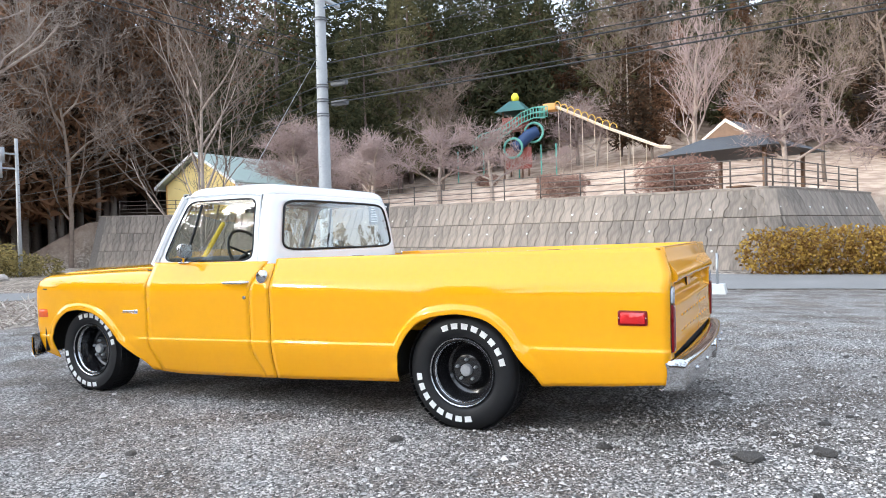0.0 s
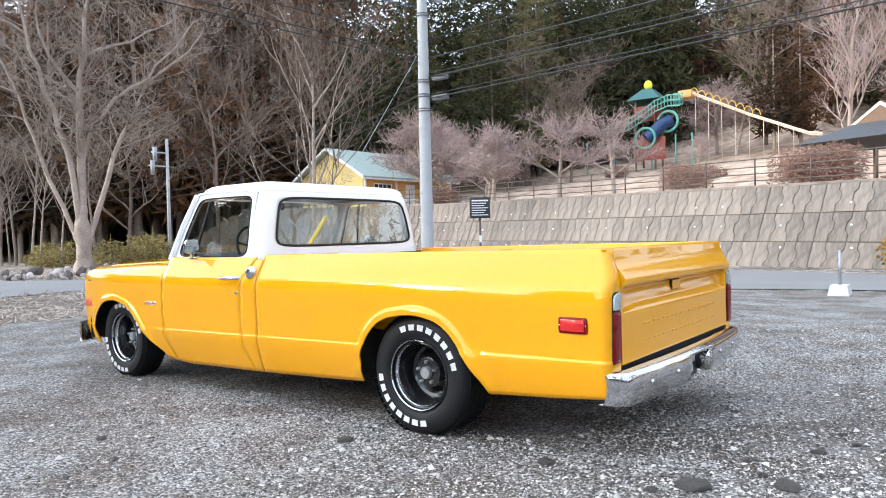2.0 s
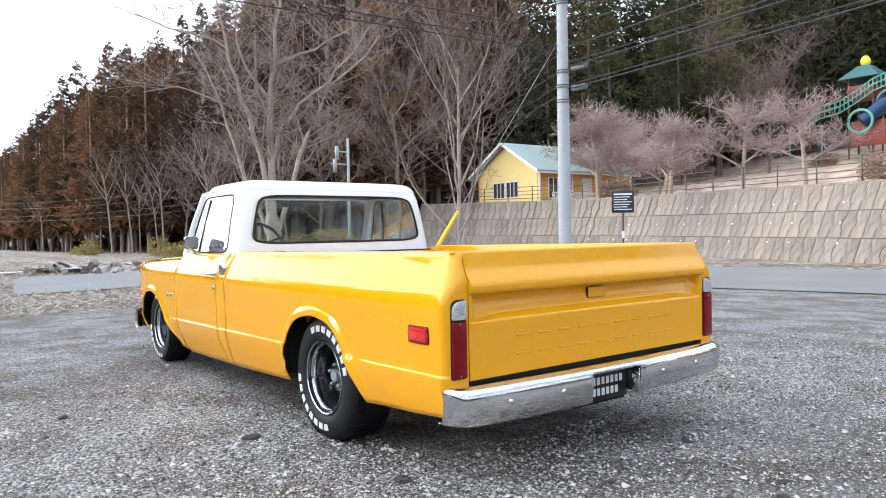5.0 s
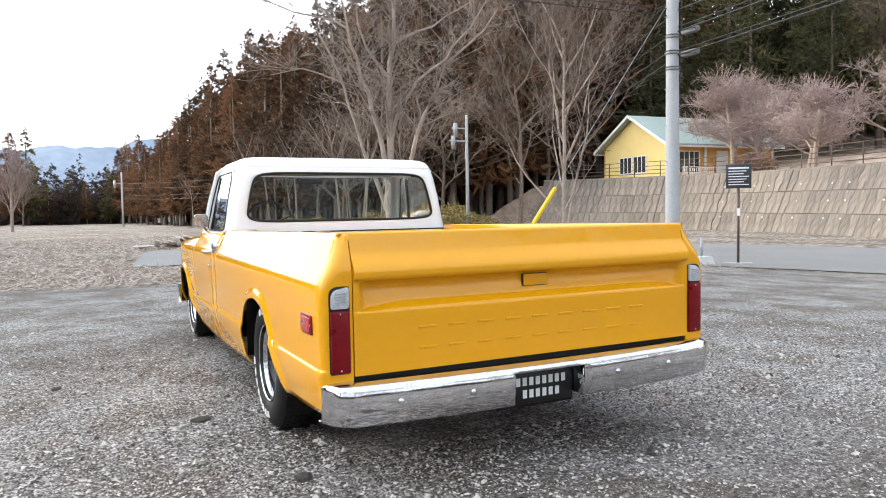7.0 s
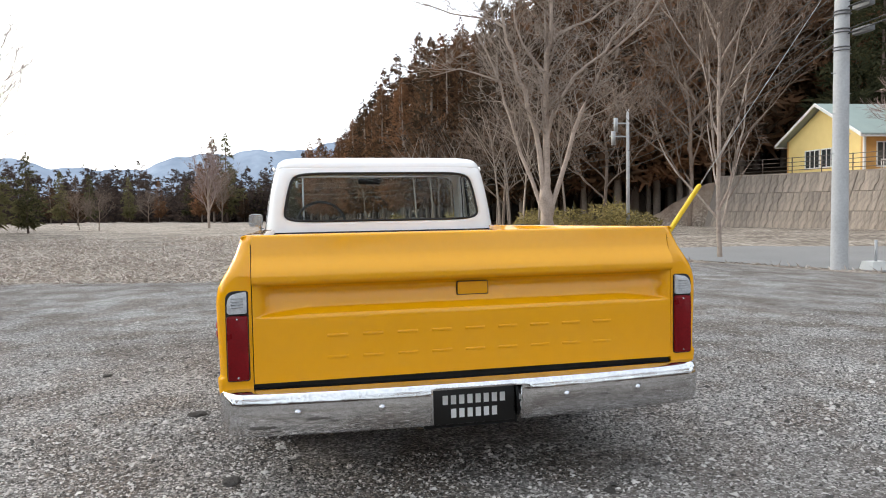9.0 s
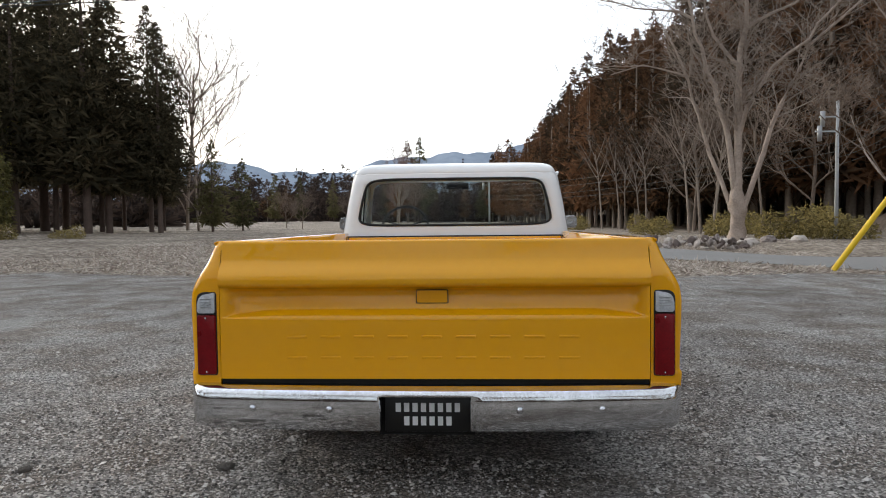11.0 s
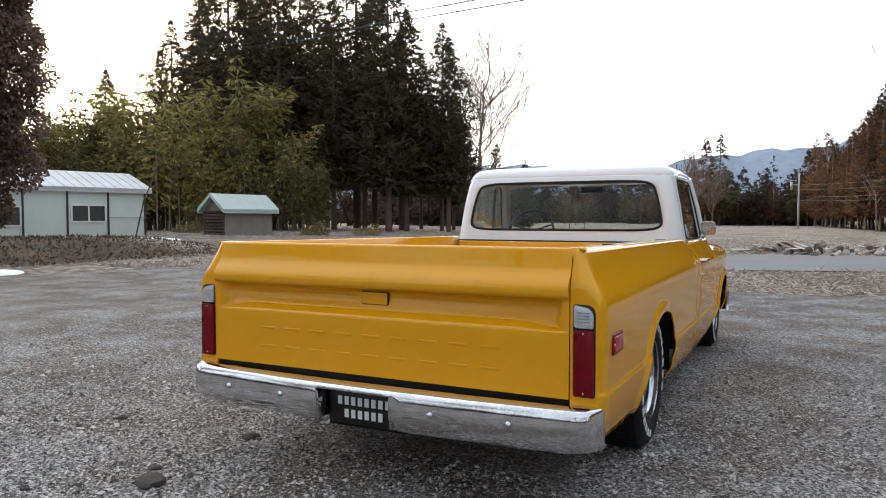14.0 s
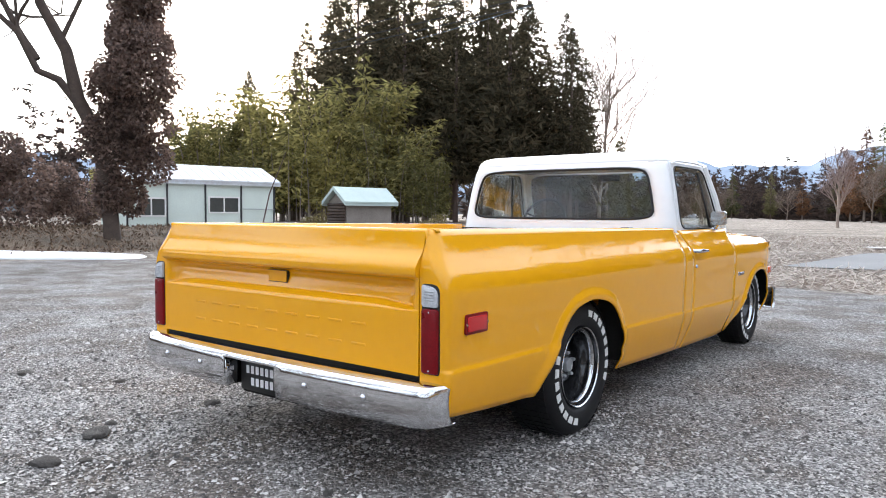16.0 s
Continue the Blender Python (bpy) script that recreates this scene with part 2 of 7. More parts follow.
def glass_mat(name, tint, rough=0.01):
    m = bpy.data.materials.new(name)
    m.use_nodes = True
    nt = m.node_tree
    nt.nodes.clear()
    out = nt.nodes.new("ShaderNodeOutputMaterial")
    tr = nt.nodes.new("ShaderNodeBsdfTransparent")
    tr.inputs[0].default_value = (*tint, 1)
    gl = nt.nodes.new("ShaderNodeBsdfGlossy")
    gl.inputs["Roughness"].default_value = rough
    lw = nt.nodes.new("ShaderNodeLayerWeight")
    lw.inputs[0].default_value = 0.5
    pw = nt.nodes.new("ShaderNodeMath")
    pw.operation = "POWER"
    pw.inputs[1].default_value = 1.6
    nt.links.new(lw.outputs["Facing"], pw.inputs[0])
    ma = nt.nodes.new("ShaderNodeMath")
    ma.operation = "MULTIPLY_ADD"
    ma.inputs[1].default_value, ma.inputs[2].default_value = 0.95, 0.018
    nt.links.new(pw.outputs[0], ma.inputs[0])
    mx = nt.nodes.new("ShaderNodeMixShader")
    nt.links.new(ma.outputs[0], mx.inputs[0])
    nt.links.new(tr.outputs[0], mx.inputs[1])
    nt.links.new(gl.outputs[0], mx.inputs[2])
    nt.links.new(mx.outputs[0], out.inputs[0])
    return m


GLASS = glass_mat("window_glass", (0.86, 0.90, 0.87))
DARKGLASS = mat("dark_pane", (0.05, 0.06, 0.06), (0.03, 0.035, 0.035), rough=0.1, coat=0.5)


# ---- mesh helpers ----
def link(name, me, material, parent=None, label="", smooth=True):
    me.materials.append(material)
    if smooth:
        me.polygons.foreach_set("use_smooth", [True] * len(me.polygons))
    ob = new(name, me)
    ob.parent = parent
    return tagged(ob, label)


def part(name, bm, material, parent=None, label="", smooth=True, angle=35):
    me = bpy.data.meshes.new(name)
    bmesh.ops.recalc_face_normals(bm, faces=bm.faces[:])
    if smooth:
        for e in bm.edges:
            if len(e.link_faces) == 2 and e.calc_face_angle(0) > radians(angle):
                e.smooth = False
    bm.to_mesh(me)
    bm.free()
    return link(name, me, material, parent, label, smooth)


def raw(name, verts, faces, material, parent=None, label="", smooth=False):
    me = bpy.data.meshes.new(name)
    me.from_pydata([tuple(v) for v in verts], [], [tuple(f) for f in faces])
    me.update()
    return link(name, me, material, parent, label, smooth)


def thing(name, label, category, group="", at=(0, 0, 0), turn=0.0, kind=""):
    ob = new(name)
    ob.empty_display_size = 0.1
    ob.matrix_basis = pose(*at, 0, 0, turn)
    return tagged(ob, label, category, group, kind)


def box(bm, lo, hi, bevel=0.0, seg=2):
    r = bmesh.ops.create_cube(bm, size=1.0, matrix=Matrix.LocRotScale([(a + b) / 2 for a, b in zip(lo, hi)], None, [max(b - a, 1e-4) for a, b in zip(lo, hi)]))
    if bevel:
        es = list({e for v in r["verts"] for e in v.link_edges})
        bmesh.ops.bevel(bm, geom=es, offset=bevel, segments=seg, affect="EDGES", profile=0.5)
    return bm


def boxed(lo, hi, bevel=0.0, seg=2):
    return box(bmesh.new(), lo, hi, bevel, seg)


def loft(bm, rings, closed=True, cap=True):
    rows = [[bm.verts.new(p) for p in r] for r in rings]
    n = len(rows[0])
    for a, b in zip(rows, rows[1:]):
        for i in range(n if closed else n - 1):
            j = (i + 1) % n
            bm.faces.new((a[i], a[j], b[j], b[i]))
    if cap and closed:
        bm.faces.new(rows[0][::-1])
        bm.faces.new(rows[-1])
    return bm


def tube(bm, pts, radii, sides=8, cap=True):
    pts = [Vector(p) for p in pts]
    if not hasattr(radii, "__len__"):
        radii = [radii] * len(pts)
    rings, up = [], None
    for i, p in enumerate(pts):
        d = (pts[min(i + 1, len(pts) - 1)] - pts[max(i - 1, 0)]).normalized()
        u = (up if up and abs(up.dot(d)) < 0.95 else (Vector((0, 0, 1)) if abs(d.z) < 0.9 else Vector((1, 0, 0))))
        a = d.cross(u).normalized()
        b = a.cross(d).normalized()
        up = b
        rings.append([p + (a * math.cos(k * math.tau / sides) + b * math.sin(k * math.tau / sides)) * radii[i] for k in range(sides)])
    return loft(bm, rings, True, cap)


def lathe(bm, profile, seg=48, centre=(0, 0, 0), side=1):
    """Turns (radius, along) pairs round the x axis; side mirrors the along direction."""
    cx, cy, cz = centre
    rings = []
    for k in range(seg):
        a = k * math.tau / seg
        rings.append([(cx + side * u, cy + r * math.cos(a), cz + r * math.sin(a)) for r, u in profile])
    rings.append(rings[0])
    loft(bm, rings, False)
    bmesh.ops.remove_doubles(bm, verts=bm.verts[:], dist=1e-5)
    return bm


def lerp_table(v, table):
    xs, ys = zip(*table)
    return float(np.interp(v, xs, ys))


def smooth_table(v, table):
    """Through the table's points with rounded corners."""
    xs = np.array([p[0] for p in table], float)
    ys = np.array([p[1] for p in table], float)
    i = int(np.clip(np.searchsorted(xs, v) - 1, 0, len(xs) - 2))
    sl = np.diff(ys) / np.diff(xs)
    m = np.r_[sl[0], [0 if a * b <= 0 else 2 * a * b / (a + b) for a, b in zip(sl, sl[1:])], sl[-1]]
    h = xs[i + 1] - xs[i]
    t = min(max((v - xs[i]) / h, 0), 1)
    return float((2 * t**3 - 3 * t**2 + 1) * ys[i] + (t**3 - 2 * t**2 + t) * h * m[i] + (3 * t**2 - 2 * t**3) * ys[i + 1] + (t**3 - t**2) * h * m[i + 1])


def ss(a, b, v):
    """A soft step from 0 at a to 1 at b."""
    t = min(max((v - a) / (b - a), 0.0), 1.0)
    return t * t * (3 - 2 * t)


def solidify(ob, thick):
    m = ob.modifiers.new("thickness", "SOLIDIFY")
    m.thickness, m.offset = thick, -1.0
    return ob


def rounded(corners, r, n=6):
    """A closed outline with rounded corners, n points a corner."""
    out = []
    c = [Vector(p) for p in corners]
    for i, p in enumerate(c):
        a, b = (c[i - 1] - p), (c[(i + 1) % len(c)] - p)
        ra = min(r if not hasattr(r, "__len__") else r[i], a.length * 0.45, b.length * 0.45)
        p0, p1 = p + a.normalized() * ra, p + b.normalized() * ra
        for k in range(n):
            t = k / (n - 1)
            out.append((1 - t) ** 2 * p0 + 2 * t * (1 - t) * p + t * t * p1)
    return out

# ---- the pickup truck: x to its right, y ahead, rear axle at y = 0 ----
truck = thing("pickup_truck", "yellow vintage pickup truck with a white cab, parked on gravel", "pickup truck")
SIDE = [(0.15, 0.905), (0.25, 0.935), (0.35, 0.960), (0.45, 0.978), (0.52, 0.984), (0.60, 0.985), (0.72, 0.989), (0.80, 0.990), (0.85, 0.984), (0.885, 0.970),
        (0.92, 0.949), (0.96, 0.928), (1.0, 0.911), (1.05, 0.895)]
REAR_ARCH = [(-0.515, 0.20), (-0.502, 0.299), (-0.399, 0.43), (-0.287, 0.583), (-0.215, 0.642), (-0.152, 0.669), (-0.011, 0.689), (0.136, 0.672), (0.22, 0.645), (0.289, 0.598),
             (0.391, 0.442), (0.417, 0.263), (0.425, 0.20)]
FRONT_ARCH = [(2.60, 0.20), (2.64, 0.255), (2.80, 0.40), (2.94, 0.54), (3.03, 0.60), (3.12, 0.632), (3.24, 0.648), (3.37, 0.635), (3.47, 0.59), (3.55, 0.52), (3.62, 0.41),
              (3.655, 0.29), (3.665, 0.20)]
BOTTOM = [(-1.25, 0.358), (-0.9, 0.325), (-0.53, 0.300), (0.41, 0.262), (1.25, 0.225), (2.33, 0.198), (2.62, 0.215), (3.66, 0.25), (3.9, 0.30)]


def crease(y):
    return 0.503 - 0.0195 * y


def arch_z(y):
    z = lerp_table(y, BOTTOM)
    for arch in (REAR_ARCH, FRONT_ARCH):
        if arch[0][0] < y < arch[-1][0]:
            z = max(z, smooth_table(y, arch))
    return z


ARCH_PTS = [np.array([(y, smooth_table(y, a)) for y in np.linspace(a[0][0], a[-1][0], 60)]) for a in (REAR_ARCH, FRONT_ARCH)]


def half_width(y, z):
    x = smooth_table(z, SIDE) + 0.009 * (1 - ss(crease(y) - 0.007, crease(y) + 0.007, z)) * ss(0.2, 0.42, z)
    d = min(np.hypot(p[:, 0] - y, p[:, 1] - z).min() for p in ARCH_PTS)
    x += 0.015 * (1 - ss(0.022, 0.065, d)) * ss(0.24, 0.34, z)
    if y > 3.3:
        x -= 0.055 * ((y - 3.3) / 0.55) ** 2
    return x


def rows_at(y, top):
    """Heights of a column's points, from the panel's lower edge or wheel arch to its top."""
    b, c, low = lerp_table(y, BOTTOM), crease(y), arch_z(y)
    z = [*np.linspace(b, c - 0.03, 8), c - 0.018, c - 0.009, c - 0.003, c + 0.003, c + 0.009, c + 0.02, *np.linspace(c + 0.05, 0.80, 11), 0.82, 0.84, 0.86, 0.88, 0.90, 0.92, 0.94, 0.96, 0.98, 1.0]
    if low > b + 1e-4:
        z = [low + (v - b) * (0.80 - low) / (0.80 - b) if v < 0.80 else v for v in z]
    z = [v for v in z if v < min(top, 1.0) - 0.004]
    return z + [top - 0.5 * max(0.0, top - 1.0), top] if top > 1.01 else z + [top]


def columns_for(ya, yb, step):
    """Stations along a panel, closer together where it meets a wheel arch."""
    lo, hi = min(ya, yb), max(ya, yb)
    ys = set(np.round(np.linspace(lo, hi, max(2, int((hi - lo) / step))), 4))
    for arch in ARCH_PTS:
        seg = np.r_[0, np.cumsum(np.hypot(np.diff(arch[:, 0]), np.diff(arch[:, 1])))]
        for q in np.linspace(0, seg[-1], 64):
            y = float(np.interp(q, seg, arch[:, 0]))
            if lo + 0.01 < y < hi - 0.01:
                ys.add(round(y, 4))
    ys = sorted(ys)
    keep = [ys[0]] + [b for a, b in zip(ys, ys[1:]) if b - a > 0.0015]
    return [(y - ya) / (yb - ya) for y in (keep if ya < yb else keep[::-1])]


def side_panel(name, ya, yb, step, top, side, parent, over=(), label="", tail=False):
    bm = bmesh.new()
    grid = []
    for u in columns_for(ya(0.6), yb(0.6), step):
        col = []
        ym = ya(0.6) + (yb(0.6) - ya(0.6)) * u
        for z in rows_at(ym, top(ym)):
            y = ya(z) + (yb(z) - ya(z)) * u
            col.append((side * half_width(y, z), y, z))
        for fx, fz in over:
            y = ya(fz) + (yb(fz) - ya(fz)) * u
            drop = 0.035 * ss(2.7, 3.85, y)
            col.append((side * (fx - max(0, y - 3.4) ** 2 * 0.2), y, fz - drop))
        grid.append(col)
    n = min(len(c) for c in grid)
    grid = [c[:n - 2] + c[-2:] if len(c) > n else c for c in grid]
    if tail:
        base = [(abs(x), y, z) for x, y, z in grid[-1]]
        for k in range(1, 13):
            col = []
            for x, y, z in base:
                r = 0.045
                if k <= 7:
                    a = k / 7 * math.pi / 2
                    px, py = x - r + r * math.cos(a), y - r * math.sin(a)
                else:
                    px, py = (x - r) + (0.8605 - (x - r)) * (k - 7) / 5, y - r
                col.append((side * px, py, z))
            grid.append(col)
        grid.append([(side * 0.8605, y + 0.03, z) for _, y, z in grid[-1]])
    loft(bm, grid, False)
    ob = part(name, bm, YELLOW, parent, label, angle=60)
    return solidify(ob, 0.008)


def tail_y(z):
    return smooth_table(z, [(0.3, -1.190), (0.86, -1.191), (0.905, -1.192), (0.935, -1.184), (0.965, -1.173), (1.0, -1.161), (1.05, -1.147)])


def prism(outline, y0, y1, bevel=0.0):
    """An outline in x and z, drawn out along y."""
    bm = bmesh.new()
    loft(bm, [[(p[0], y0, p[1]) for p in outline], [(p[0], y1, p[1]) for p in outline]])
    if bevel:
        es = [e for e in bm.edges if abs(e.verts[0].co.y - y1) < 1e-6 and abs(e.verts[1].co.y - y1) < 1e-6]
        bmesh.ops.bevel(bm, geom=es, offset=bevel, segments=2, affect="EDGES", profile=0.5)
    return bm


def side_prism(outline, x0, x1, bevel=0.0):
    """An outline in y and z, drawn out along x."""
    bm = bmesh.new()
    loft(bm, [[(x0, p[0], p[1]) for p in outline], [(x1, p[0], p[1]) for p in outline]])
    if bevel:
        es = [e for e in bm.edges if abs(e.verts[0].co.x - x1) < 1e-6 and abs(e.verts[1].co.x - x1) < 1e-6]
        bmesh.ops.bevel(bm, geom=es, offset=bevel, segments=2, affect="EDGES", profile=0.5)
    return bm


def door_back(z):
    return smooth_table(z, [(0.19, 1.455), (0.26, 1.468), (0.40, 1.528), (0.60, 1.540), (0.80, 1.532), (0.88, 1.512), (0.95, 1.470), (1.01, 1.43)])


def door_front(z):
    return smooth_table(z, [(0.19, 2.43), (0.28, 2.46), (0.42, 2.513), (0.60, 2.515), (1.01, 2.505)])


def rail_z(y):
    return 1.05 - 0.011 * (y + 1.14)


OVER = ((0.963, 0.888), (0.945, 0.912), (0.915, 0.932), (0.88, 0.944), (0.83, 0.951), (0.775, 0.955), (0.765, 0.94))
for side in (-1, 1):
    bedside = side_panel("bedside_panel", lambda z: 1.362, lambda z: tail_y(z) + 0.045, 0.03, lambda y: rail_z(y), side, truck, tail=True)
    bm = bmesh.new()
    loft(bm, [[(side * x, y, z + (rail_z(y) - 1.05) * (z > 0.9)) for x, z in ((0.897, 1.040), (0.894, 1.049), (0.882, 1.053), (0.815, 1.053), (0.806, 1.048), (0.803, 0.60))] for y in np.linspace(1.362, -1.137, 20)], False)
    solidify(part("bed_rail", bm, YELLOW, truck, angle=70), 0.006)
    corner = side_panel("cab_corner", lambda z: 1.370, lambda z: door_back(z) - 0.0015, 0.025, lambda y: 0.992, side, truck)
    door = side_panel("door", lambda z: door_back(z) + 0.0025, lambda z: door_front(z) - 0.003, 0.04, lambda y: 1.008, side, truck)
    fender = side_panel("front_fender", lambda z: door_front(z) + 0.004, lambda z: 3.845 - 0.05 * ss(0.75, 0.9, z) - 0.06 * (1 - ss(0.25, 0.5, z)), 0.03, lambda y: 0.872, side, truck, over=OVER)
    # handle, lock, badge and marker lamps
    x0 = side * 0.985
    bm = bmesh.new()
    tube(bm, [(x0 - side * 0.01, 1.555, 0.868), (x0 + side * 0.03, 1.57, 0.868), (x0 + side * 0.035, 1.65, 0.867), (x0 + side * 0.03, 1.735, 0.866), (x0 - side * 0.01, 1.752, 0.866)], [0.012, 0.014, 0.011, 0.010, 0.011], 8)
    part("handle", bm, CHROME, door, "chrome door handle")
    bm = bmesh.new()
    lathe(bm, [(0.0, 0.016), (0.010, 0.015), (0.013, 0.010), (0.013, 0.0)], 16, (x0, 1.575, 0.765), side)
    part("lock", bm, CHROME, door, "small chrome door lock")
    bm = bmesh.new()
    for k in range(5):
        box(bm, (x0 - 0.004, 2.66 + k * 0.022, 0.640), (x0 + 0.004 * side + 0.004, 2.675 + k * 0.022, 0.658), 0.001, 1)
    box(bm, (x0 - 0.004, 2.61, 0.638), (x0 + 0.006, 2.655, 0.662), 0.002, 1)
    box(bm, (x0 - 0.003, 2.61, 0.634), (x0 + 0.004, 2.78, 0.638), 0.001, 1)
    part("fender_badge", bm, CHROME, fender, "small chrome badge bars")
    for y0, y1, z0, z1, m, lab, par in ((-1.082, -0.932, 0.652, 0.730, REDLENS, "red side marker lamp", truck), (3.665, 3.79, 0.577, 0.643, AMBER, "amber side marker lamp", truck)):
        w = half_width((y0 + y1) / 2, (z0 + z1) / 2)
        out = rounded([(y0, z0), (y1, z0), (y1, z1), (y0, z1)], 0.012, 4)
        lamp = part("side_marker_lamp", side_prism(out, side * (w - 0.008), side * (w + 0.008), 0.003), REDLENS if m is REDLENS else AMBER, par, lab)
        inner = rounded([(y0 + 0.012, z0 + 0.01), (y1 - 0.012, z0 + 0.01), (y1 - 0.012, z1 - 0.01), (y0 + 0.012, z1 - 0.01)], 0.006, 3)
        part("lens", side_prism(inner, side * (w + 0.004), side * (w + 0.012), 0.003), REDLIT if m is REDLENS else AMBER, lamp)
        for yy in (y0 + 0.007, y1 - 0.007):
            part("screw", lathe(bmesh.new(), [(0, 0.006), (0.004, 0.005), (0.005, 0.0)], 8, (side * (w + 0.007), yy, (z0 + z1) / 2), side), CHROME, lamp)
    # mirror
    bm = bmesh.new()
    tube(bm, [(side * 0.905, 2.20, 1.005), (side * 0.93, 2.19, 1.02), (side * 0.96, 2.15, 1.06)], [0.014, 0.011, 0.010], 8)
    box(bm, (side * 0.905 - 0.02, 2.15, 0.998), (side * 0.905 + 0.02, 2.25, 1.012), 0.005)
    arm = part("mirror_arm", bm, CHROME, truck, "chrome mirror bracket")
    out = rounded([(-0.056, -0.052), (0.056, -0.052), (0.056, 0.052), (-0.056, 0.052)], 0.03, 6)
    bm = bmesh.new()
    loft(bm, [[(side * 0.968 + p.x * k, 2.13 + d, 1.088 + p.y * k) for p in out] for d, k in ((-0.012, 0.97), (-0.008, 1.0), (0.006, 1.0), (0.03, 0.85), (0.04, 0.5))])
    head = part("mirror_head", bm, CHROME, truck, "chrome door mirror")
    bm = bmesh.new()
    loft(bm, [[(side * 0.968 + p.x * k, 2.13 + d, 1.088 + p.y * k) for p in out] for d, k in ((-0.0135, 0.93), (-0.0115, 0.93))])
    part("mirror_glass", bm, CHROME, head)
    # tail lamp
    ty = -1.190
    red = rounded([(side * 0.875, 0.515), (side * 0.951, 0.515), (side * 0.951, 0.757), (side * 0.875, 0.757)], 0.010, 4)
    base = rounded([(side * 0.8715, 0.511), (side * 0.9545, 0.511), (side * 0.9545, 0.850), (side * 0.8715, 0.850)], [0.012, 0.012, 0.05, 0.012], 6)
    lamp = part("tail_lamp", prism(base, ty + 0.012, ty - 0.002, 0.001), TRIM, truck, "tail lamp with a red and a clear lens")
    part("red_lens", prism(red, ty, ty - 0.014, 0.005), REDLENS, lamp, "dark red tail lens")
    rev = rounded([(side * 0.877, 0.765), (side * 0.949, 0.765), (side * 0.947, 0.835), (side * 0.877, 0.848)], [0.008, 0.008, 0.045, 0.008], 6)
    part("reverse_lens", prism(rev, ty, ty - 0.012, 0.004), CLEARLENS, lamp, "clear reversing lens")
    bm = bmesh.new()
    for k in range(4):
        box(bm, (side * 0.912 - 0.022, ty - 0.0145, 0.788 + k * 0.011), (side * 0.912 + 0.022, ty - 0.011, 0.792 + k * 0.011))
    part("lens_rib", bm, STEEL, lamp)
    for z in (0.527, 0.745):
        bm = bmesh.new()
        bmesh.ops.create_uvsphere(bm, u_segments=8, v_segments=6, radius=0.004, matrix=Matrix.Translation((side * 0.913, ty - 0.0145, z)))
        part("screw", bm, CHROME, lamp)

# fuel cap on the driver's side
bm = bmesh.new()
lathe(bm, [(0.0, 0.032), (0.022, 0.032), (0.040, 0.027), (0.047, 0.016), (0.048, 0.0)], 24, (-0.962, 1.432, 0.904), -1)
part("fuel_cap", bm, CHROME, truck, "round chrome fuel cap")

# tailgate
def ledge(x):
    return 0.774 - max(0.0, abs(x) - 0.66) / 0.16 * 0.020


def gate_y(x, z):
    m = 1 - ss(0.80, 0.838, abs(x))
    if z > 0.866:
        y = smooth_table(z, [(0.866, -1.194), (0.872, -1.207), (0.882, -1.215), (0.898, -1.216), (0.915, -1.211), (0.935, -1.198), (0.955, -1.182), (0.975, -1.170), (1.0, -1.163), (1.05, -1.152)])
    else:
        top = ledge(x)
        deep = smooth_table(z, [(0.40, 0), (0.742, 0.0), (0.746, 0.003), (top - 0.002, 0.029), (top + 0.003, 0.033), (0.80, 0.040), (0.825, 0.049), (0.845, 0.050), (0.857, 0.034), (0.8655, -0.001)])
        y = -1.196 + 0.002 * ss(0.5, 0.7, z) + deep * m
    return y


bm = bmesh.new()
zs = [0.498, 0.503, *np.linspace(0.54, 0.70, 5), 0.72, 0.735, 0.745, 0.752, 0.757, *np.arange(0.760, 0.782, 0.0022), *np.arange(0.785, 0.86, 0.0065), *np.arange(0.861, 0.889, 0.003), *np.arange(0.89, 0.985, 0.0075), 1.0, 1.02, 1.04, 1.047]
loft(bm, [[(x, gate_y(x, z + (ledge(x) - 0.774) * ss(0.70, 0.745, z) * ss(0.88, 0.79, z)), z + (ledge(x) - 0.774) * ss(0.70, 0.745, z) * ss(0.88, 0.79, z)) for z in zs] + [(x, -1.145, 1.053), (x, -1.118, 1.053), (x, -1.112, 1.045), (x, -1.112, 0.52)] for x in np.linspace(-0.857, 0.857, 90)], False)
bm.verts.ensure_lookup_table()
for k in (0, 89):
    n = len(zs) + 4
    bm.faces.new([bm.verts[k * n + i] for i in range(n)])
bmesh.ops.recalc_face_normals(bm, faces=bm.faces[:])
tailgate = part("tailgate", bm, YELLOW, truck, "yellow pressed steel tailgate", angle=60)
# A black plate draws the shade in the gap round the handle.
bm = bmesh.new()
out = rounded([(-0.066, 0.796), (0.066, 0.796), (0.064, 0.8515), (-0.064, 0.8515)], 0.004, 3)
loft(bm, [[(p.x, y, p.y) for p in out] for y in (-1.138, -1.157)])
part("handle_gap_shade", bm, TRIM, tailgate, "black plate for the shaded gap round the latch handle")
bm = bmesh.new()
out = rounded([(-0.062, 0.7995), (0.062, 0.7995), (0.061, 0.849), (-0.061, 0.849)], 0.004, 3)
loft(bm, [[(p.x, y, p.y) for p in out] for y in (-1.145, -1.161)])
part("latch_handle", bm, YELLOW, tailgate, "yellow latch handle")
for k in range(9):
    cx = -0.545 + k * 0.136
    for z0, w in ((0.578, 0.040), (0.662, 0.040)):
            part("embossed_bar", boxed((cx - w, -1.1975, z0), (cx + w, -1.19, z0 + 0.011), 0.0022, 2), YELLOW, tailgate)

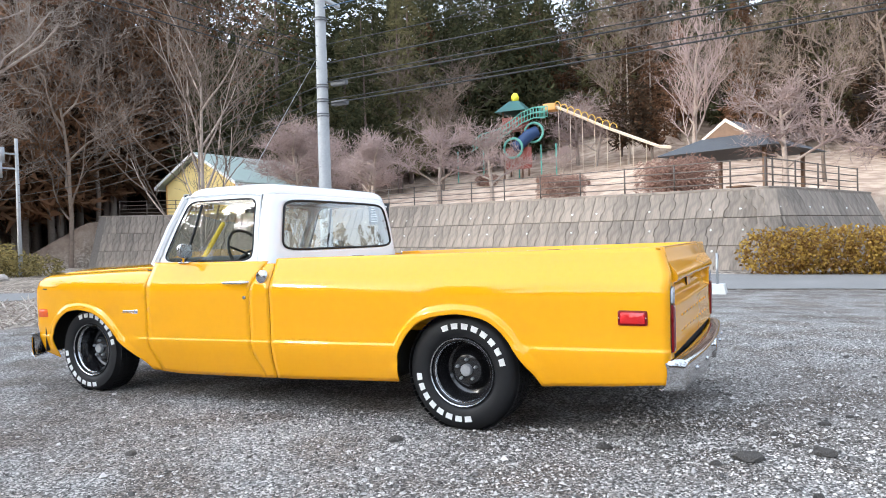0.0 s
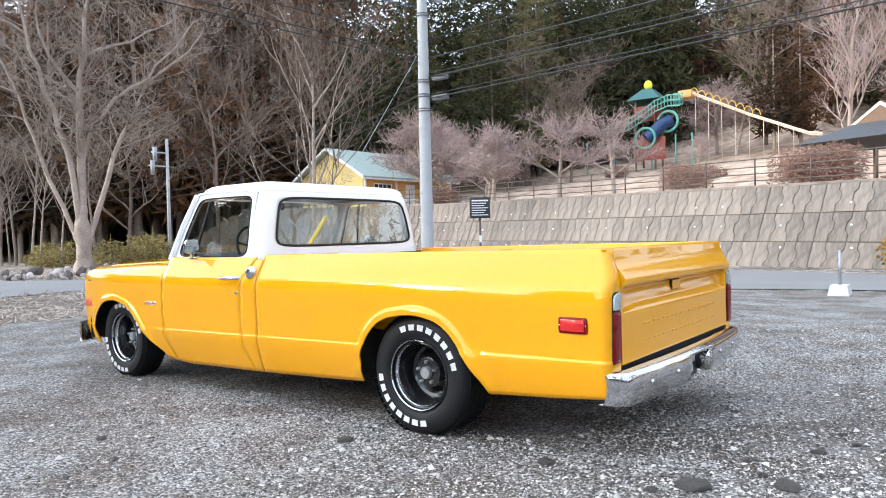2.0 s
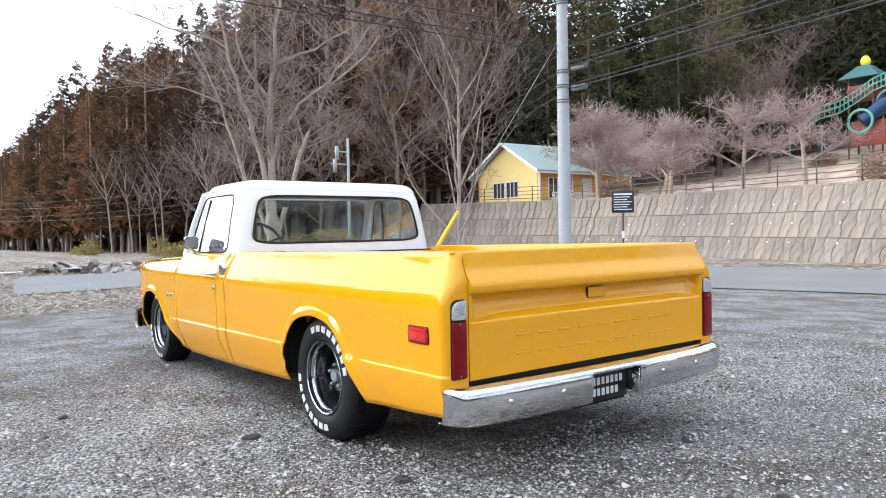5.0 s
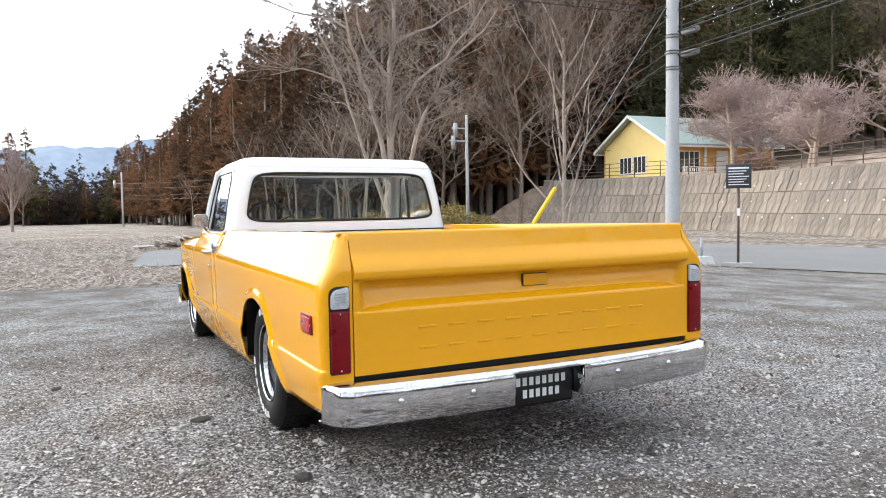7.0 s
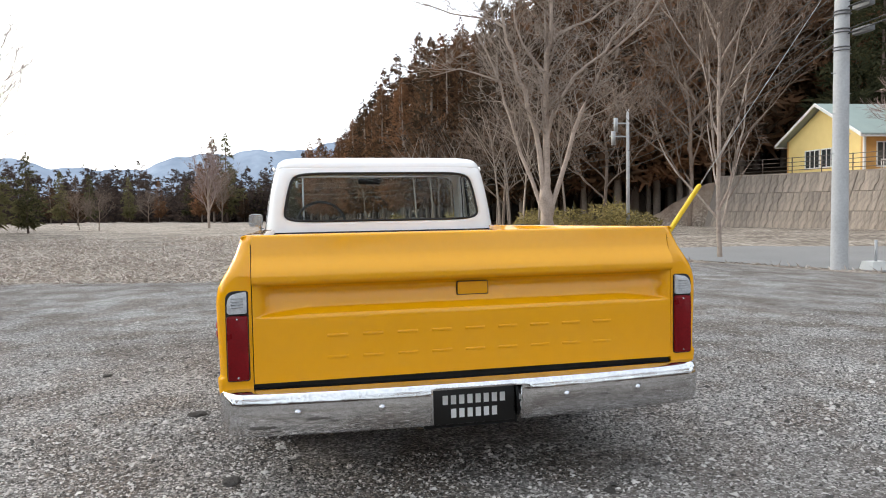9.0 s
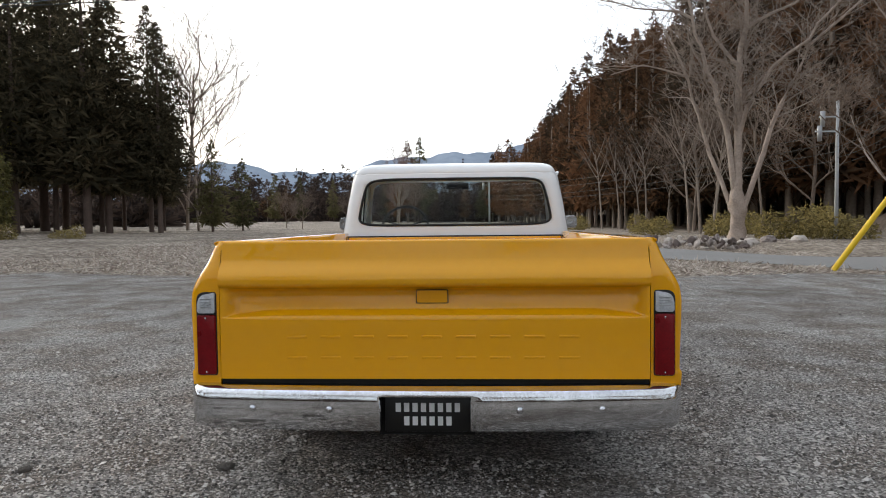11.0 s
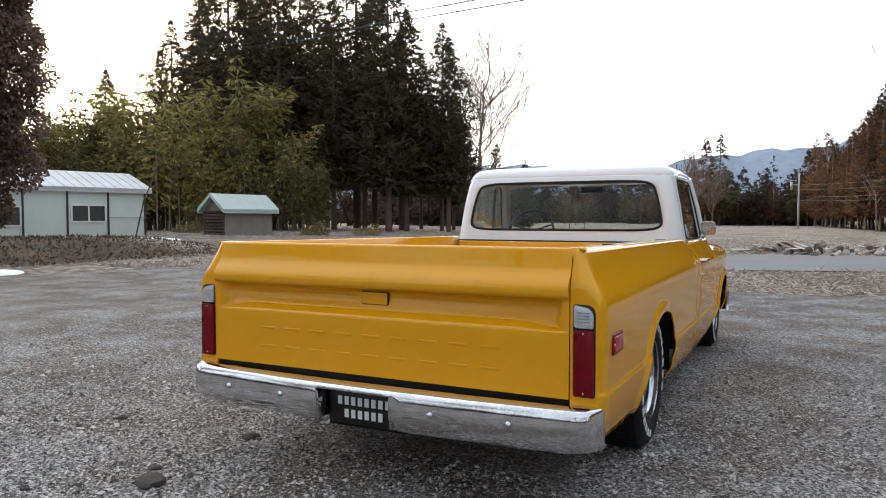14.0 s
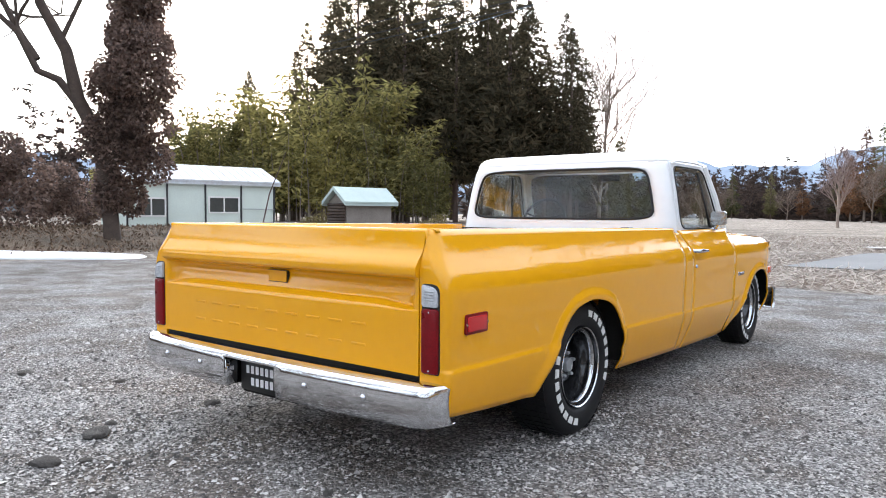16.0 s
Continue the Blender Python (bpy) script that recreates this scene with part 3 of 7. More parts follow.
# bed: floor, front wall, and a sill blackened for the shade under the tailgate
part("bed_floor", boxed((-0.80, -1.12, 0.56), (0.80, 1.33, 0.60)), YELLOW, truck)
for side in (-1, 1):
    part("wheel_tub", boxed((min(side * 0.585, side * 0.802), -0.58, 0.59), (max(side * 0.585, side * 0.802), 0.48, 0.825), 0.05, 3), YELLOW, truck)
part("bed_front_wall", boxed((-0.80, 1.335, 0.45), (0.80, 1.36, 0.99), 0.008), YELLOW, truck)
part("rear_sill", boxed((-0.86, -1.180, 0.42), (0.86, -1.10, 0.497), 0.006), DARK, truck, "sill under the tailgate, black in place of its shade")
for side in (-1, 1):
    for y in (0.75, -0.55):
        part("stake_pocket", boxed((side * 0.845 - 0.025, y - 0.03, rail_z(y) + 0.001), (side * 0.845 + 0.025, y + 0.03, rail_z(y) + 0.0055), 0.001, 1), DARK, truck)

# rear bumper with its plate recess
def bumper_ring(x):
    a = abs(x)
    bow = 0.055 * (a / 0.98) ** 2 + 0.085 * max(0, (a - 0.925) / 0.06) ** 2
    end = ss(0.86, 0.985, a)
    pts = [(-1.195, 0.470), (-1.215, 0.482), (-1.260, 0.481), (-1.290, 0.474), (-1.303, 0.464), (-1.307, 0.452)]
    pts += [(-1.311, 0.438), (-1.312, 0.405), (-1.307, 0.362), (-1.298, 0.328 + 0.01 * end), (-1.285, 0.312 + 0.012 * end), (-1.270, 0.316 + 0.012 * end)]
    return [(x, y + bow, z) for y, z in pts]


xs_l = [-0.985, -0.98, -0.972, -0.962, -0.95, -0.935, -0.90, -0.86, -0.82, -0.75, *np.linspace(-0.7, -0.215, 12), -0.2]
bm = bmesh.new()
loft(bm, [bumper_ring(x) for x in (*xs_l, *np.linspace(-0.2, 0.155, 10)[1:], 0.2, *[-v for v in xs_l[::-1][1:]])], False)
gone = [f for f in bm.faces if -0.2 < f.calc_center_median().x < 0.155 and f.calc_center_median().z < 0.447]
bmesh.ops.delete(bm, geom=gone, context="FACES")
bumper = solidify(part("rear_bumper", bm, BUMPER, truck, "chrome rear bumper with road grime", angle=50), 0.004)
for x in (-0.703, -0.395, 0.341, 0.657):
    bm = bmesh.new()
    yb = -1.312 + 0.055 * (x / 0.98) ** 2
    bmesh.ops.create_uvsphere(bm, u_segments=12, v_segments=8, radius=0.014, matrix=Matrix.Translation((x, yb + 0.003, 0.402)))
    part("bolt", bm, CHROME, bumper, "round chrome bolt head")
part("plate_backing", boxed((-0.215, -1.19, 0.27), (0.17, -1.175, 0.45), 0.004), DARK, truck, "dark recess behind the plate")
plate = part("number_plate", boxed((-0.188, -1.222, 0.292), (0.152, -1.214, 0.432), 0.003), PLATE, truck, "black plate with white bars")
for z0, z1, n in ((0.370, 0.410, 8), (0.316, 0.356, 6)):
    for k in range(n):
        xa = -0.018 + (k - (n - 1) / 2) * 0.0335
        part("white_bar", boxed((xa - 0.0105, -1.2245, z0 + 0.002), (xa + 0.0105, -1.2215, z1 - 0.002), 0.0008, 1), PLATEW, plate, smooth=False)
for xa in (-0.2035, 0.1555):
    bm = bmesh.new()
    box(bm, (xa - 0.003, -1.300, 0.318), (xa + 0.006, -1.205, 0.440), 0.002, 1)
    part("recess_side", bm, BUMPER, bumper, "chrome side of the plate recess")
bm = bmesh.new()
box(bm, (0.156, -1.235, 0.385), (0.190, -1.185, 0.425), 0.008)
tube(bm, [(0.172, -1.22, 0.38), (0.165, -1.225, 0.35), (0.178, -1.22, 0.325)], 0.006, 6)
part("plate_lamp", bm, CHROME, truck, "small chrome plate lamp")

# cab: the white greenhouse
GW = [(0.93, 0.892), (1.02, 0.873), (1.25, 0.838), (1.42, 0.804), (1.48, 0.788), (1.6, 0.77)]
GR = [(0.93, 1.402), (1.08, 1.420), (1.30, 1.440), (1.42, 1.458), (1.48, 1.478), (1.6, 1.5)]
BACK_END = 1.555


def back_point(t, z):
    """A point of the cab's back: t runs from side to side round both rear corners."""
    w, r, rc = lerp_table(z, GW), lerp_table(z, GR), 0.10
    flat, arc = w - rc, rc * math.pi / 2
    run = BACK_END - (r + 0.018 + rc)
    s = abs(t) * (flat + arc + run)
    sign = 1 if t >= 0 else -1
    if s < flat:
        return (sign * s, r + 0.018 * (s / flat) ** 2, z)
    if s < flat + arc:
        a = (s - flat) / rc
        return (sign * (flat + rc * math.sin(a)), r + 0.018 + rc - rc * math.cos(a), z)
    return (sign * w, r + 0.018 + rc + (s - flat - arc), z)


def framed(mapping, top, low, aa, bt, bl, n=9, rings=5, count=96):
    """A panel with a rounded opening: its mesh, and the opening's outline in its own coordinates."""
    outer = []
    q = count // 4
    for k in range(q):
        outer.append((-1 + 2 * k / q, low))
    for k in range(q):
        outer.append((1, low + (top - low) * k / q))
    for k in range(q):
        outer.append((1 - 2 * k / q, top))
    for k in range(q):
        outer.append((-1, top + (low - top) * k / q))
    inner = []
    for a, b in outer:
        bb = bt if b > 0 else -bl
        k = 1 / ((abs(a) / aa) ** n + (abs(b) / bb) ** n) ** (1 / n)
        inner.append((a * k, b * k))
    bm = bmesh.new()
    loops = [[mapping(o[0] + (i[0] - o[0]) * s, o[1] + (i[1] - o[1]) * s) for o, i in zip(outer, inner)] for s in np.linspace(0, 1, rings + 1)]
    loft(bm, loops, True, False)
    return bm, inner


def pane(mapping, inner, rings=6):
    bm = bmesh.new()
    loft(bm, [[mapping(a * s, b * s) for a, b in inner] for s in np.linspace(1.0, 0.02, rings)], True, False)
    return bm


def seal(mapping, inner, r, parent, name="window_seal"):
    bm = bmesh.new()
    pts = [mapping(a, b) for a, b in inner]
    tube(bm, pts + pts[:2], r, 6, False)
    return part(name, bm, TRIM, parent, "black rubber window seal")


cab_map = lambda t, b: back_point(t, 1.255 + b)
bm, inner = framed(cab_map, 0.224, -0.32, 0.795, 0.178, -0.176)
back = part("cab_back", bm, WHITE, truck, "white cab back", angle=70)
solidify(back, 0.02)
rear_window = part("rear_window", pane(cab_map, inner), GLASS, truck, "curved rear window")
rear_window.visible_shadow = False
seal(cab_map, inner, 0.0095, rear_window)


def front_y(z):
    return 2.525 - (z - 1.0) * 0.52


for side in (-1, 1):
    def door_map(u, b, side=side):
        z = 1.235 + b
        ya, yb = 1.553 + 0.02 * ss(1.0, 1.48, z), front_y(z) - 0.02
        return (side * (lerp_table(z, GW) + 0.002), (ya + yb) / 2 + (yb - ya) / 2 * u, z)
    bm, inner = framed(door_map, 0.245, -0.232, 0.90, 0.212, -0.222, n=10)
    frame_ob = part("door_frame", bm, WHITE, truck, "white door window frame", angle=70)
    solidify(frame_ob, 0.025)
    g = part("door_glass", pane(door_map, inner), GLASS, truck, "door window glass")
    g.visible_shadow = False
    seal(door_map, inner, 0.006, g)
    bm = bmesh.new()
    tube(bm, [door_map(0.42, -0.22), door_map(0.52, 0.19)], 0.010, 6)
    part("vent_bar", bm, TRIM, truck, "black quarter window bar")
    # A pillar
    bm = bmesh.new()
    tube(bm, [(side * 0.878, 2.53, 0.985), (side * 0.84, 2.405, 1.25), (side * 0.79, 2.285, 1.475)], [0.034, 0.03, 0.03], 8)
    part("windscreen_pillar", bm, WHITE, truck)
    bm = bmesh.new()
    tube(bm, [(side * 0.797, 1.58, 1.462), (side * 0.808, 1.63, 1.482), (side * 0.812, 2.0, 1.490), (side * 0.80, 2.26, 1.486), (side * 0.77, 2.31, 1.48)], 0.009, 6)
    part("drip_rail", bm, WHITE, truck)

wind_map = lambda u, b: (u * (lerp_table(1.235 + b, GW) - 0.02), front_y(1.235 + b) + 0.10 * (1 - u * u), 1.235 + b)
bm, inner = framed(wind_map, 0.24, -0.235, 0.95, 0.215, -0.22, n=10)
part("windscreen_frame", bm, WHITE, truck, angle=70)
ws = part("windscreen", pane(wind_map, inner), GLASS, truck, "windscreen glass")
ws.visible_shadow = False

# roof: the cab's own outline, rolled over into a low crown
rim = [back_point(t, 1.477)[:2] for t in np.linspace(-1, 1, 61)]
side_x = lerp_table(1.477, GW)
rim += [(side_x, y) for y in np.linspace(1.62, 2.20, 9)]
rim += [(side_x - 0.11 + 0.11 * math.cos(a), 2.205 + 0.11 * math.sin(a)) for a in np.linspace(0.05, math.pi / 2, 10)]
rim += [(-x, y) for x, y in reversed(rim[61:])]
bm = bmesh.new()
rings = []
for d, z in ((0.0015, 1.472), (0.0, 1.477), (0.003, 1.488), (0.009, 1.502), (0.018, 1.516), (0.032, 1.530), (0.052, 1.542), (0.085, 1.552), (0.14, 1.560), (0.22, 1.567), (0.32, 1.572), (0.41, 1.574)):
    kx, ky = 1 - d / 0.788, 1 - d / 0.42
    rings.append([(x * kx, 1.896 + (y - 1.896) * ky, z) for x, y in rim])
rings.append([(x * 0.01, 1.896 + (y - 1.896) * 0.008, 1.5745) for x, y in rim])
loft(bm, rings)
bmesh.ops.recalc_face_normals(bm, faces=bm.faces[:])
part("roof", bm, WHITE, truck, "white cab roof", angle=70)
bm = bmesh.new()
box(bm, (-0.72, 1.50, 1.455), (0.72, 2.26, 1.465))
part("headliner", bm, VINYL, truck)

# hood and cowl, grille and front bumper
bm = bmesh.new()
loft(bm, [[(x, y - 0.02 * (x / 0.75) ** 2 * (y > 3.7), 0.962 + 0.035 * (1 - (abs(x) / 0.75) ** 3) - 0.035 * ss(2.7, 3.85, y) - 0.09 * ss(3.70, 3.84, y) ** 2) for x in np.linspace(-0.757, 0.757, 30)] for y in [2.62, *np.linspace(2.64, 3.65, 14), 3.70, 3.74, 3.77, 3.80, 3.82, 3.84]], False)
solidify(part("hood", bm, YELLOW, truck, angle=60), 0.012)
bm = bmesh.new()
loft(bm, [[(x, y, 0.992 - 0.06 * (y > 2.6) * 0 - 0.02 * (abs(x) / 0.88) ** 4) for x in np.linspace(-0.885, 0.885, 20)] for y in (2.48, 2.54, 2.60, 2.617)], False)
solidify(part("cowl_panel", bm, YELLOW, truck), 0.01)
part("grille", boxed((-0.86, 3.72, 0.42), (0.86, 3.80, 0.86), 0.02), CHROME, truck, "front grille")
bm = bmesh.new()
loft(bm, [[(x, 3.945 - 0.10 * max(0, (abs(x) - 0.7) / 0.3) ** 2 + dy, z) for dy, z in ((-0.03, 0.445), (0.0, 0.44), (0.012, 0.40), (0.012, 0.30), (0.0, 0.26), (-0.03, 0.25))] for x in np.linspace(-0.985, 0.985, 40)], False)
solidify(part("front_bumper", bm, CHROME, truck, "chrome front bumper"), 0.004)

# floor, firewall, frame and wheel housings close the body from below
bm = bmesh.new()
box(bm, (-0.90, 1.36, 0.26), (0.90, 2.62, 0.34))
box(bm, (-0.87, 2.55, 0.30), (0.87, 2.62, 0.95))
box(bm, (-0.86, 1.375, 0.30), (0.86, 1.395, 1.0))
part("cab_floor", bm, DARK, truck)
bm = bmesh.new()
for side in (-1, 1):
    box(bm, (side * 0.42 - 0.05, -1.15, 0.30), (side * 0.42 + 0.05, 3.7, 0.42))
box(bm, (-0.80, -0.06, 0.28), (0.80, 0.06, 0.40), 0.03)
box(bm, (-0.78, 3.17, 0.28), (0.78, 3.29, 0.36), 0.02)
box(bm, (-0.72, 0.55, 0.24), (0.72, 1.30, 0.5))
box(bm, (-0.78, -1.12, 0.44), (0.78, -0.62, 0.56))
part("frame_rails", bm, DARK, truck)
for side in (-1, 1):
    for y0, y1, zt in ((-0.56, 0.46, 0.80), (2.58, 3.72, 0.80)):
        bm = bmesh.new()
        box(bm, (min(side * 0.60, side * 0.965), y0, zt), (max(side * 0.60, side * 0.965), y1, zt + 0.01))
        box(bm, (side * 0.60 - 0.005, y0, 0.28), (side * 0.60 + 0.005, y1, zt))
        for y in (y0, y1):
            box(bm, (min(side * 0.60, side * 0.95), y - 0.005, 0.30), (max(side * 0.60, side * 0.95), y + 0.005, zt))
        # Black housings carry the shade inside the wheel arches.
        part("wheel_housing", bm, DARK, truck)
    bm = bmesh.new()
    box(bm, (side * 0.90 - 0.02, 1.38, 0.22), (side * 0.90 + 0.02, 2.56, 0.30), 0.008)
    part("rocker_panel", bm, YELLOW, truck)

# cab interior
bm = bmesh.new()
box(bm, (-0.72, 1.50, 0.62), (0.72, 2.02, 0.80), 0.06, 3)
box(bm, (-0.72, 1.46, 0.72), (0.72, 1.62, 1.06), 0.06, 3)
part("bench_seat", bm, VINYL, truck, "black vinyl bench seat")
bm = bmesh.new()
loft(bm, [[(x, y, z) for y, z in ((2.30, 0.78), (2.22, 0.86), (2.22, 0.98), (2.28, 1.025), (2.45, 1.035), (2.52, 1.0))] for x in np.linspace(-0.84, 0.84, 8)], False)
solidify(part("dashboard", bm, VINYL, truck), 0.02)
bm = bmesh.new()
wc, wr = Vector((-0.44, 2.02, 1.055)), 0.195
ax, ay = Vector((1, 0, 0)), Vector((0, 0.42, 0.907))
pts = [wc + (ax * math.cos(k * math.tau / 40) + ay * math.sin(k * math.tau / 40)) * wr for k in range(42)]
tube(bm, pts, 0.0115, 6, False)
for a in (math.radians(20), math.radians(160), math.radians(270)):
    tube(bm, [wc - Vector((0, -0.02, 0.0)), wc + (ax * math.cos(a) + ay * math.sin(a)) * wr], 0.008, 6)
tube(bm, [wc, wc + Vector((0, 0.35, -0.18))], 0.02, 8)
part("steering_wheel", bm, VINYL, truck, "black steering wheel")
bm = bmesh.new()
box(bm, (-0.10, 2.33, 1.385), (0.10, 2.35, 1.44), 0.01)
part("inside_mirror", bm, TRIM, truck)


# wheels
def wheel(name, radius, half, centre, side):
    tyre_p = [(0.204, half - 0.030), (0.215, half - 0.010), (0.232, half - 0.001), (0.262, half + 0.004), (0.30, half - 0.001), (radius - 0.030, half - 0.012), (radius - 0.012, half - 0.030), (radius - 0.003, half - 0.052),
              (radius, half - 0.075), (radius + 0.001, 0)]
    tyre_p += [(r, -u) for r, u in tyre_p[-2::-1]]
    hub = thing(name, "", "", at=centre)
    hub.parent = truck
    bm = lathe(bmesh.new(), tyre_p, 64, (0, 0, 0), side)
    tyre = part("tyre", bm, RUBBER, hub, "wide black tyre with white raised bars", angle=50)
    bm = bmesh.new()
    for k in range(56):
        a = k * math.tau / 56
        m = Matrix.Rotation(a, 4, "X") @ Matrix.Translation((0, 0, radius + 0.0005))
        for u0, sk in ((-0.75, 0.25), (-0.3, -0.2), (0.1, 0.2), (0.5, -0.25)):
            q = [m @ Vector((side * half * (u0 + du), radius * 0.045 * dv + sk * 0.03 * du, 0.003 * up)) for up in (0, 1) for du, dv in ((0.0, -1), (0.32, -1), (0.32, 1), (0.0, 1))]
            v = [bm.verts.new(p) for p in q]
            bm.faces.new(v[4:])
            for i in range(4):
                bm.faces.new((v[i], v[(i + 1) % 4], v[4 + (i + 1) % 4], v[4 + i]))
    part("tread", bm, RUBBER, hub, smooth=False)
    face = half + 0.0042
    arcs = ((-20, 13.5), (-98, -13.0)) if side < 0 else ((-15, -13.5), (165, -13.0))
    for start, step in arcs:
        for k in range(8):
            m = Matrix.Rotation(radians(start + step * k), 4, "X")
            bm = bmesh.new()
            q = [m @ Vector((side * x, 0.0205 * yy * (1 + 0.06 * rr), 0.272 + 0.0165 * rr)) for x in (face - 0.004, face + 0.0006) for yy, rr in ((-1, -1), (1, -1), (1, 1), (-1, 1))]
            v = [bm.verts.new(p) for p in q]
            bm.faces.new(v[4:])
            for i in range(4):
                bm.faces.new((v[i], v[(i + 1) % 4], v[4 + (i + 1) % 4], v[4 + i]))
            part("raised_bar", bm, LETTER, hub, "white raised bar", smooth=False)
    o = half
    part("rim", lathe(bmesh.new(), [(0.197, o - 0.012), (0.193, o - 0.030), (0.186, o - 0.034), (0.182, o - 0.030)], 56, (0, 0, 0), side), RIMBLACK, hub, "black rim step", angle=40)
    part("wheel_centre", lathe(bmesh.new(), [(0.173, o - 0.045), (0.170, o - 0.070), (0.160, o - 0.085), (0.152, o - 0.155), (0.135, o - 0.165), (0.112, o - 0.150), (0.100, o - 0.118), (0.088, o - 0.102), (0.070, o - 0.098), (0.0, o - 0.098)], 48, (0, 0, 0), side), RIMBLACK, hub, "deep black wheel centre", angle=40)
    part("trim_ring", lathe(bmesh.new(), [(0.206, o - 0.035), (0.207, o - 0.015), (0.202, o - 0.006), (0.197, o - 0.011)], 64, (0, 0, 0), side), CHROME, hub, "chrome outer trim ring", angle=40)
    part("inner_ring", lathe(bmesh.new(), [(0.183, o - 0.031), (0.180, o - 0.025), (0.175, o - 0.030), (0.172, o - 0.047)], 64, (0, 0, 0), side), CHROME, hub, "chrome inner ring", angle=40)
    part("hub_cap", lathe(bmesh.new(), [(0.036, o - 0.096), (0.036, o - 0.078), (0.032, o - 0.071), (0.026, o - 0.071), (0.024, o - 0.075), (0.0, o - 0.074)], 28, (0, 0, 0), side), STEEL, hub, "grey hub centre cap", angle=40)
    for k in range(5):
        a = radians(90 + 72 * k)
        bm = lathe(bmesh.new(), [(0.0, o - 0.072), (0.006, o - 0.073), (0.0095, o - 0.078), (0.0095, o - 0.098)], 6, (0, 0.062 * math.cos(a), 0.062 * math.sin(a)), side)
        part("wheel_nut", bm, STEEL, hub, smooth=False)
    part("brake_drum", lathe(bmesh.new(), [(0.0, -0.04), (0.13, -0.04), (0.13, -0.12), (0.0, -0.12)], 24, (0, 0, 0), side), DARK, hub)
    return hub


for side in (-1, 1):
    wheel("rear_wheel", 0.352, 0.138, (side * 0.806, 0.0, 0.342), side)
    wheel("front_wheel", 0.330, 0.112, (side * 0.815, 3.226, 0.328), side)

# ---- the ground: gravel lot, dry field, and the hill behind its retaining wall ----
LOT = [(-60, -60), (-24, -12), (-15, -1), (-12.2, 4.5), (-11.2, 8.0), (-9.2, 10.6), (-5, 9.6), (-2, 8.7), (1.5, 8.3), (4.3, 9.3), (7, 10.6), (10, 12), (12.4, 7), (13.8, 1), (14.3, -6), (15, -60)]
WALL = [(33, -6.4), (25.4, -3.4), (23.4, -2.4), (22.5, -1.2), (24.6, 4.25), (27.0, 10.4), (29.4, 16.6), (31.8, 22.8), (33.2, 28), (33.6, 34), (32.9, 40), (31.4, 46.2)]
FOOT = [(40, -80), (37, -15), *WALL, (26.5, 51), (20, 62), (12.5, 84), (7, 120), (4, 230)]
rng = np.random.default_rng(7)
PH = rng.uniform(0, math.tau, (12, 2))
FR = [(rng.normal(0, f), rng.normal(0, f)) for f in (0.15, 0.15, 0.3, 0.3, 0.7, 0.7, 1.5, 1.5, 3, 3, 6, 6)]


def wob(x, y, lo=0, hi=12):
    """Uneven ripple about zero, for edges and bumps."""
    return sum(np.sin(x * FR[i][0] + y * FR[i][1] + PH[i][0]) / (1 + 0.5 * (i // 2)) for i in range(lo, hi)) / 3


def poly_dist(x, y, line, closed):
    """Distance to a line of points, and on which side (to its right is positive)."""
    best = np.full(x.shape, 1e9)
    sign = np.zeros(x.shape)
    along = np.zeros(x.shape)
    pts = line + line[:1] if closed else line
    for (ax, ay), (bx, by) in zip(pts, pts[1:]):
        dx, dy = bx - ax, by - ay
        t = np.clip(((x - ax) * dx + (y - ay) * dy) / (dx * dx + dy * dy), 0, 1)
        px, py = x - ax - t * dx, y - ay - t * dy
        d = np.hypot(px, py)
        near = d < best
        best = np.where(near, d, best)
        sign = np.where(near, np.sign(dy * px - dx * py), sign)
        along = np.where(near, ay + t * dy, along)
    return best, sign, along


def inside(x, y, poly):
    hit = np.zeros(x.shape, bool)
    for (ax, ay), (bx, by) in zip(poly, poly[1:] + poly[:1]):
        if ay != by:
            hit ^= ((ay > y) != (by > y)) & (x < (bx - ax) * (y - ay) / (by - ay) + ax)
    return hit


def sst(a, b, v):
    t = np.clip((v - a) / (b - a), 0, 1)
    return t * t * (3 - 2 * t)


def hill_d(x, y):
    d, s, along = poly_dist(x, y, FOOT, False)
    return d * s, along


def coping_z(y):
    """The wall's top climbs gently with the lane."""
    return np.clip(2.72 + 0.0193 * (y - 3.7), 2.65, 3.65)


def ground_z(x, y):
    x, y = np.asarray(x, float), np.asarray(y, float)
    flat = -0.34 * sst(3, 13, x) + 0.42 * sst(6, 34, -x) + 0.05 * wob(x, y, 0, 6) * sst(9, 16, np.hypot(x, y))
    bank = 0.32 * sst(15.2, 18.5, -x) * sst(17, 13, y) * sst(-6, 2, y) * sst(24.5, 20.5, -x)
    d, along = hill_d(x, y)
    walled = 1 - sst(45, 51, along)
    up = np.maximum(d, 0)
    wall_h = (coping_z(along) + 0.33) * sst(1.45, 1.95, d) + 0.03 * np.clip(up - 1.6, 0, 12.4) + 0.2 * np.clip(up - 14, 0, 28.5) + 0.42 * np.clip(up - 42.5, 0, 90)
    open_h = 0.10 * np.clip(up, 0, 18) + 0.36 * np.clip(up - 18, 0, 110)
    h = (walled * wall_h + (1 - walled) * open_h) * sst(-48, -14, y)
    return flat + bank + h + 0.25 * wob(x, y, 0, 4) * sst(4, 15, d)


def gz(x, y):
    return float(ground_z(np.array([x]), np.array([y]))[0])


def axis(near, far):
    a = [*np.arange(near[0], near[1] + 0.01, 0.3)]
    lo, hi, step = a[0], a[-1], 0.35
    while hi < far:
        step *= 1.07
        hi += step
        a.append(hi)
    step = 0.35
    while lo > -far:
        step *= 1.07
        lo -= step
        a.insert(0, lo)
    return np.array(a)


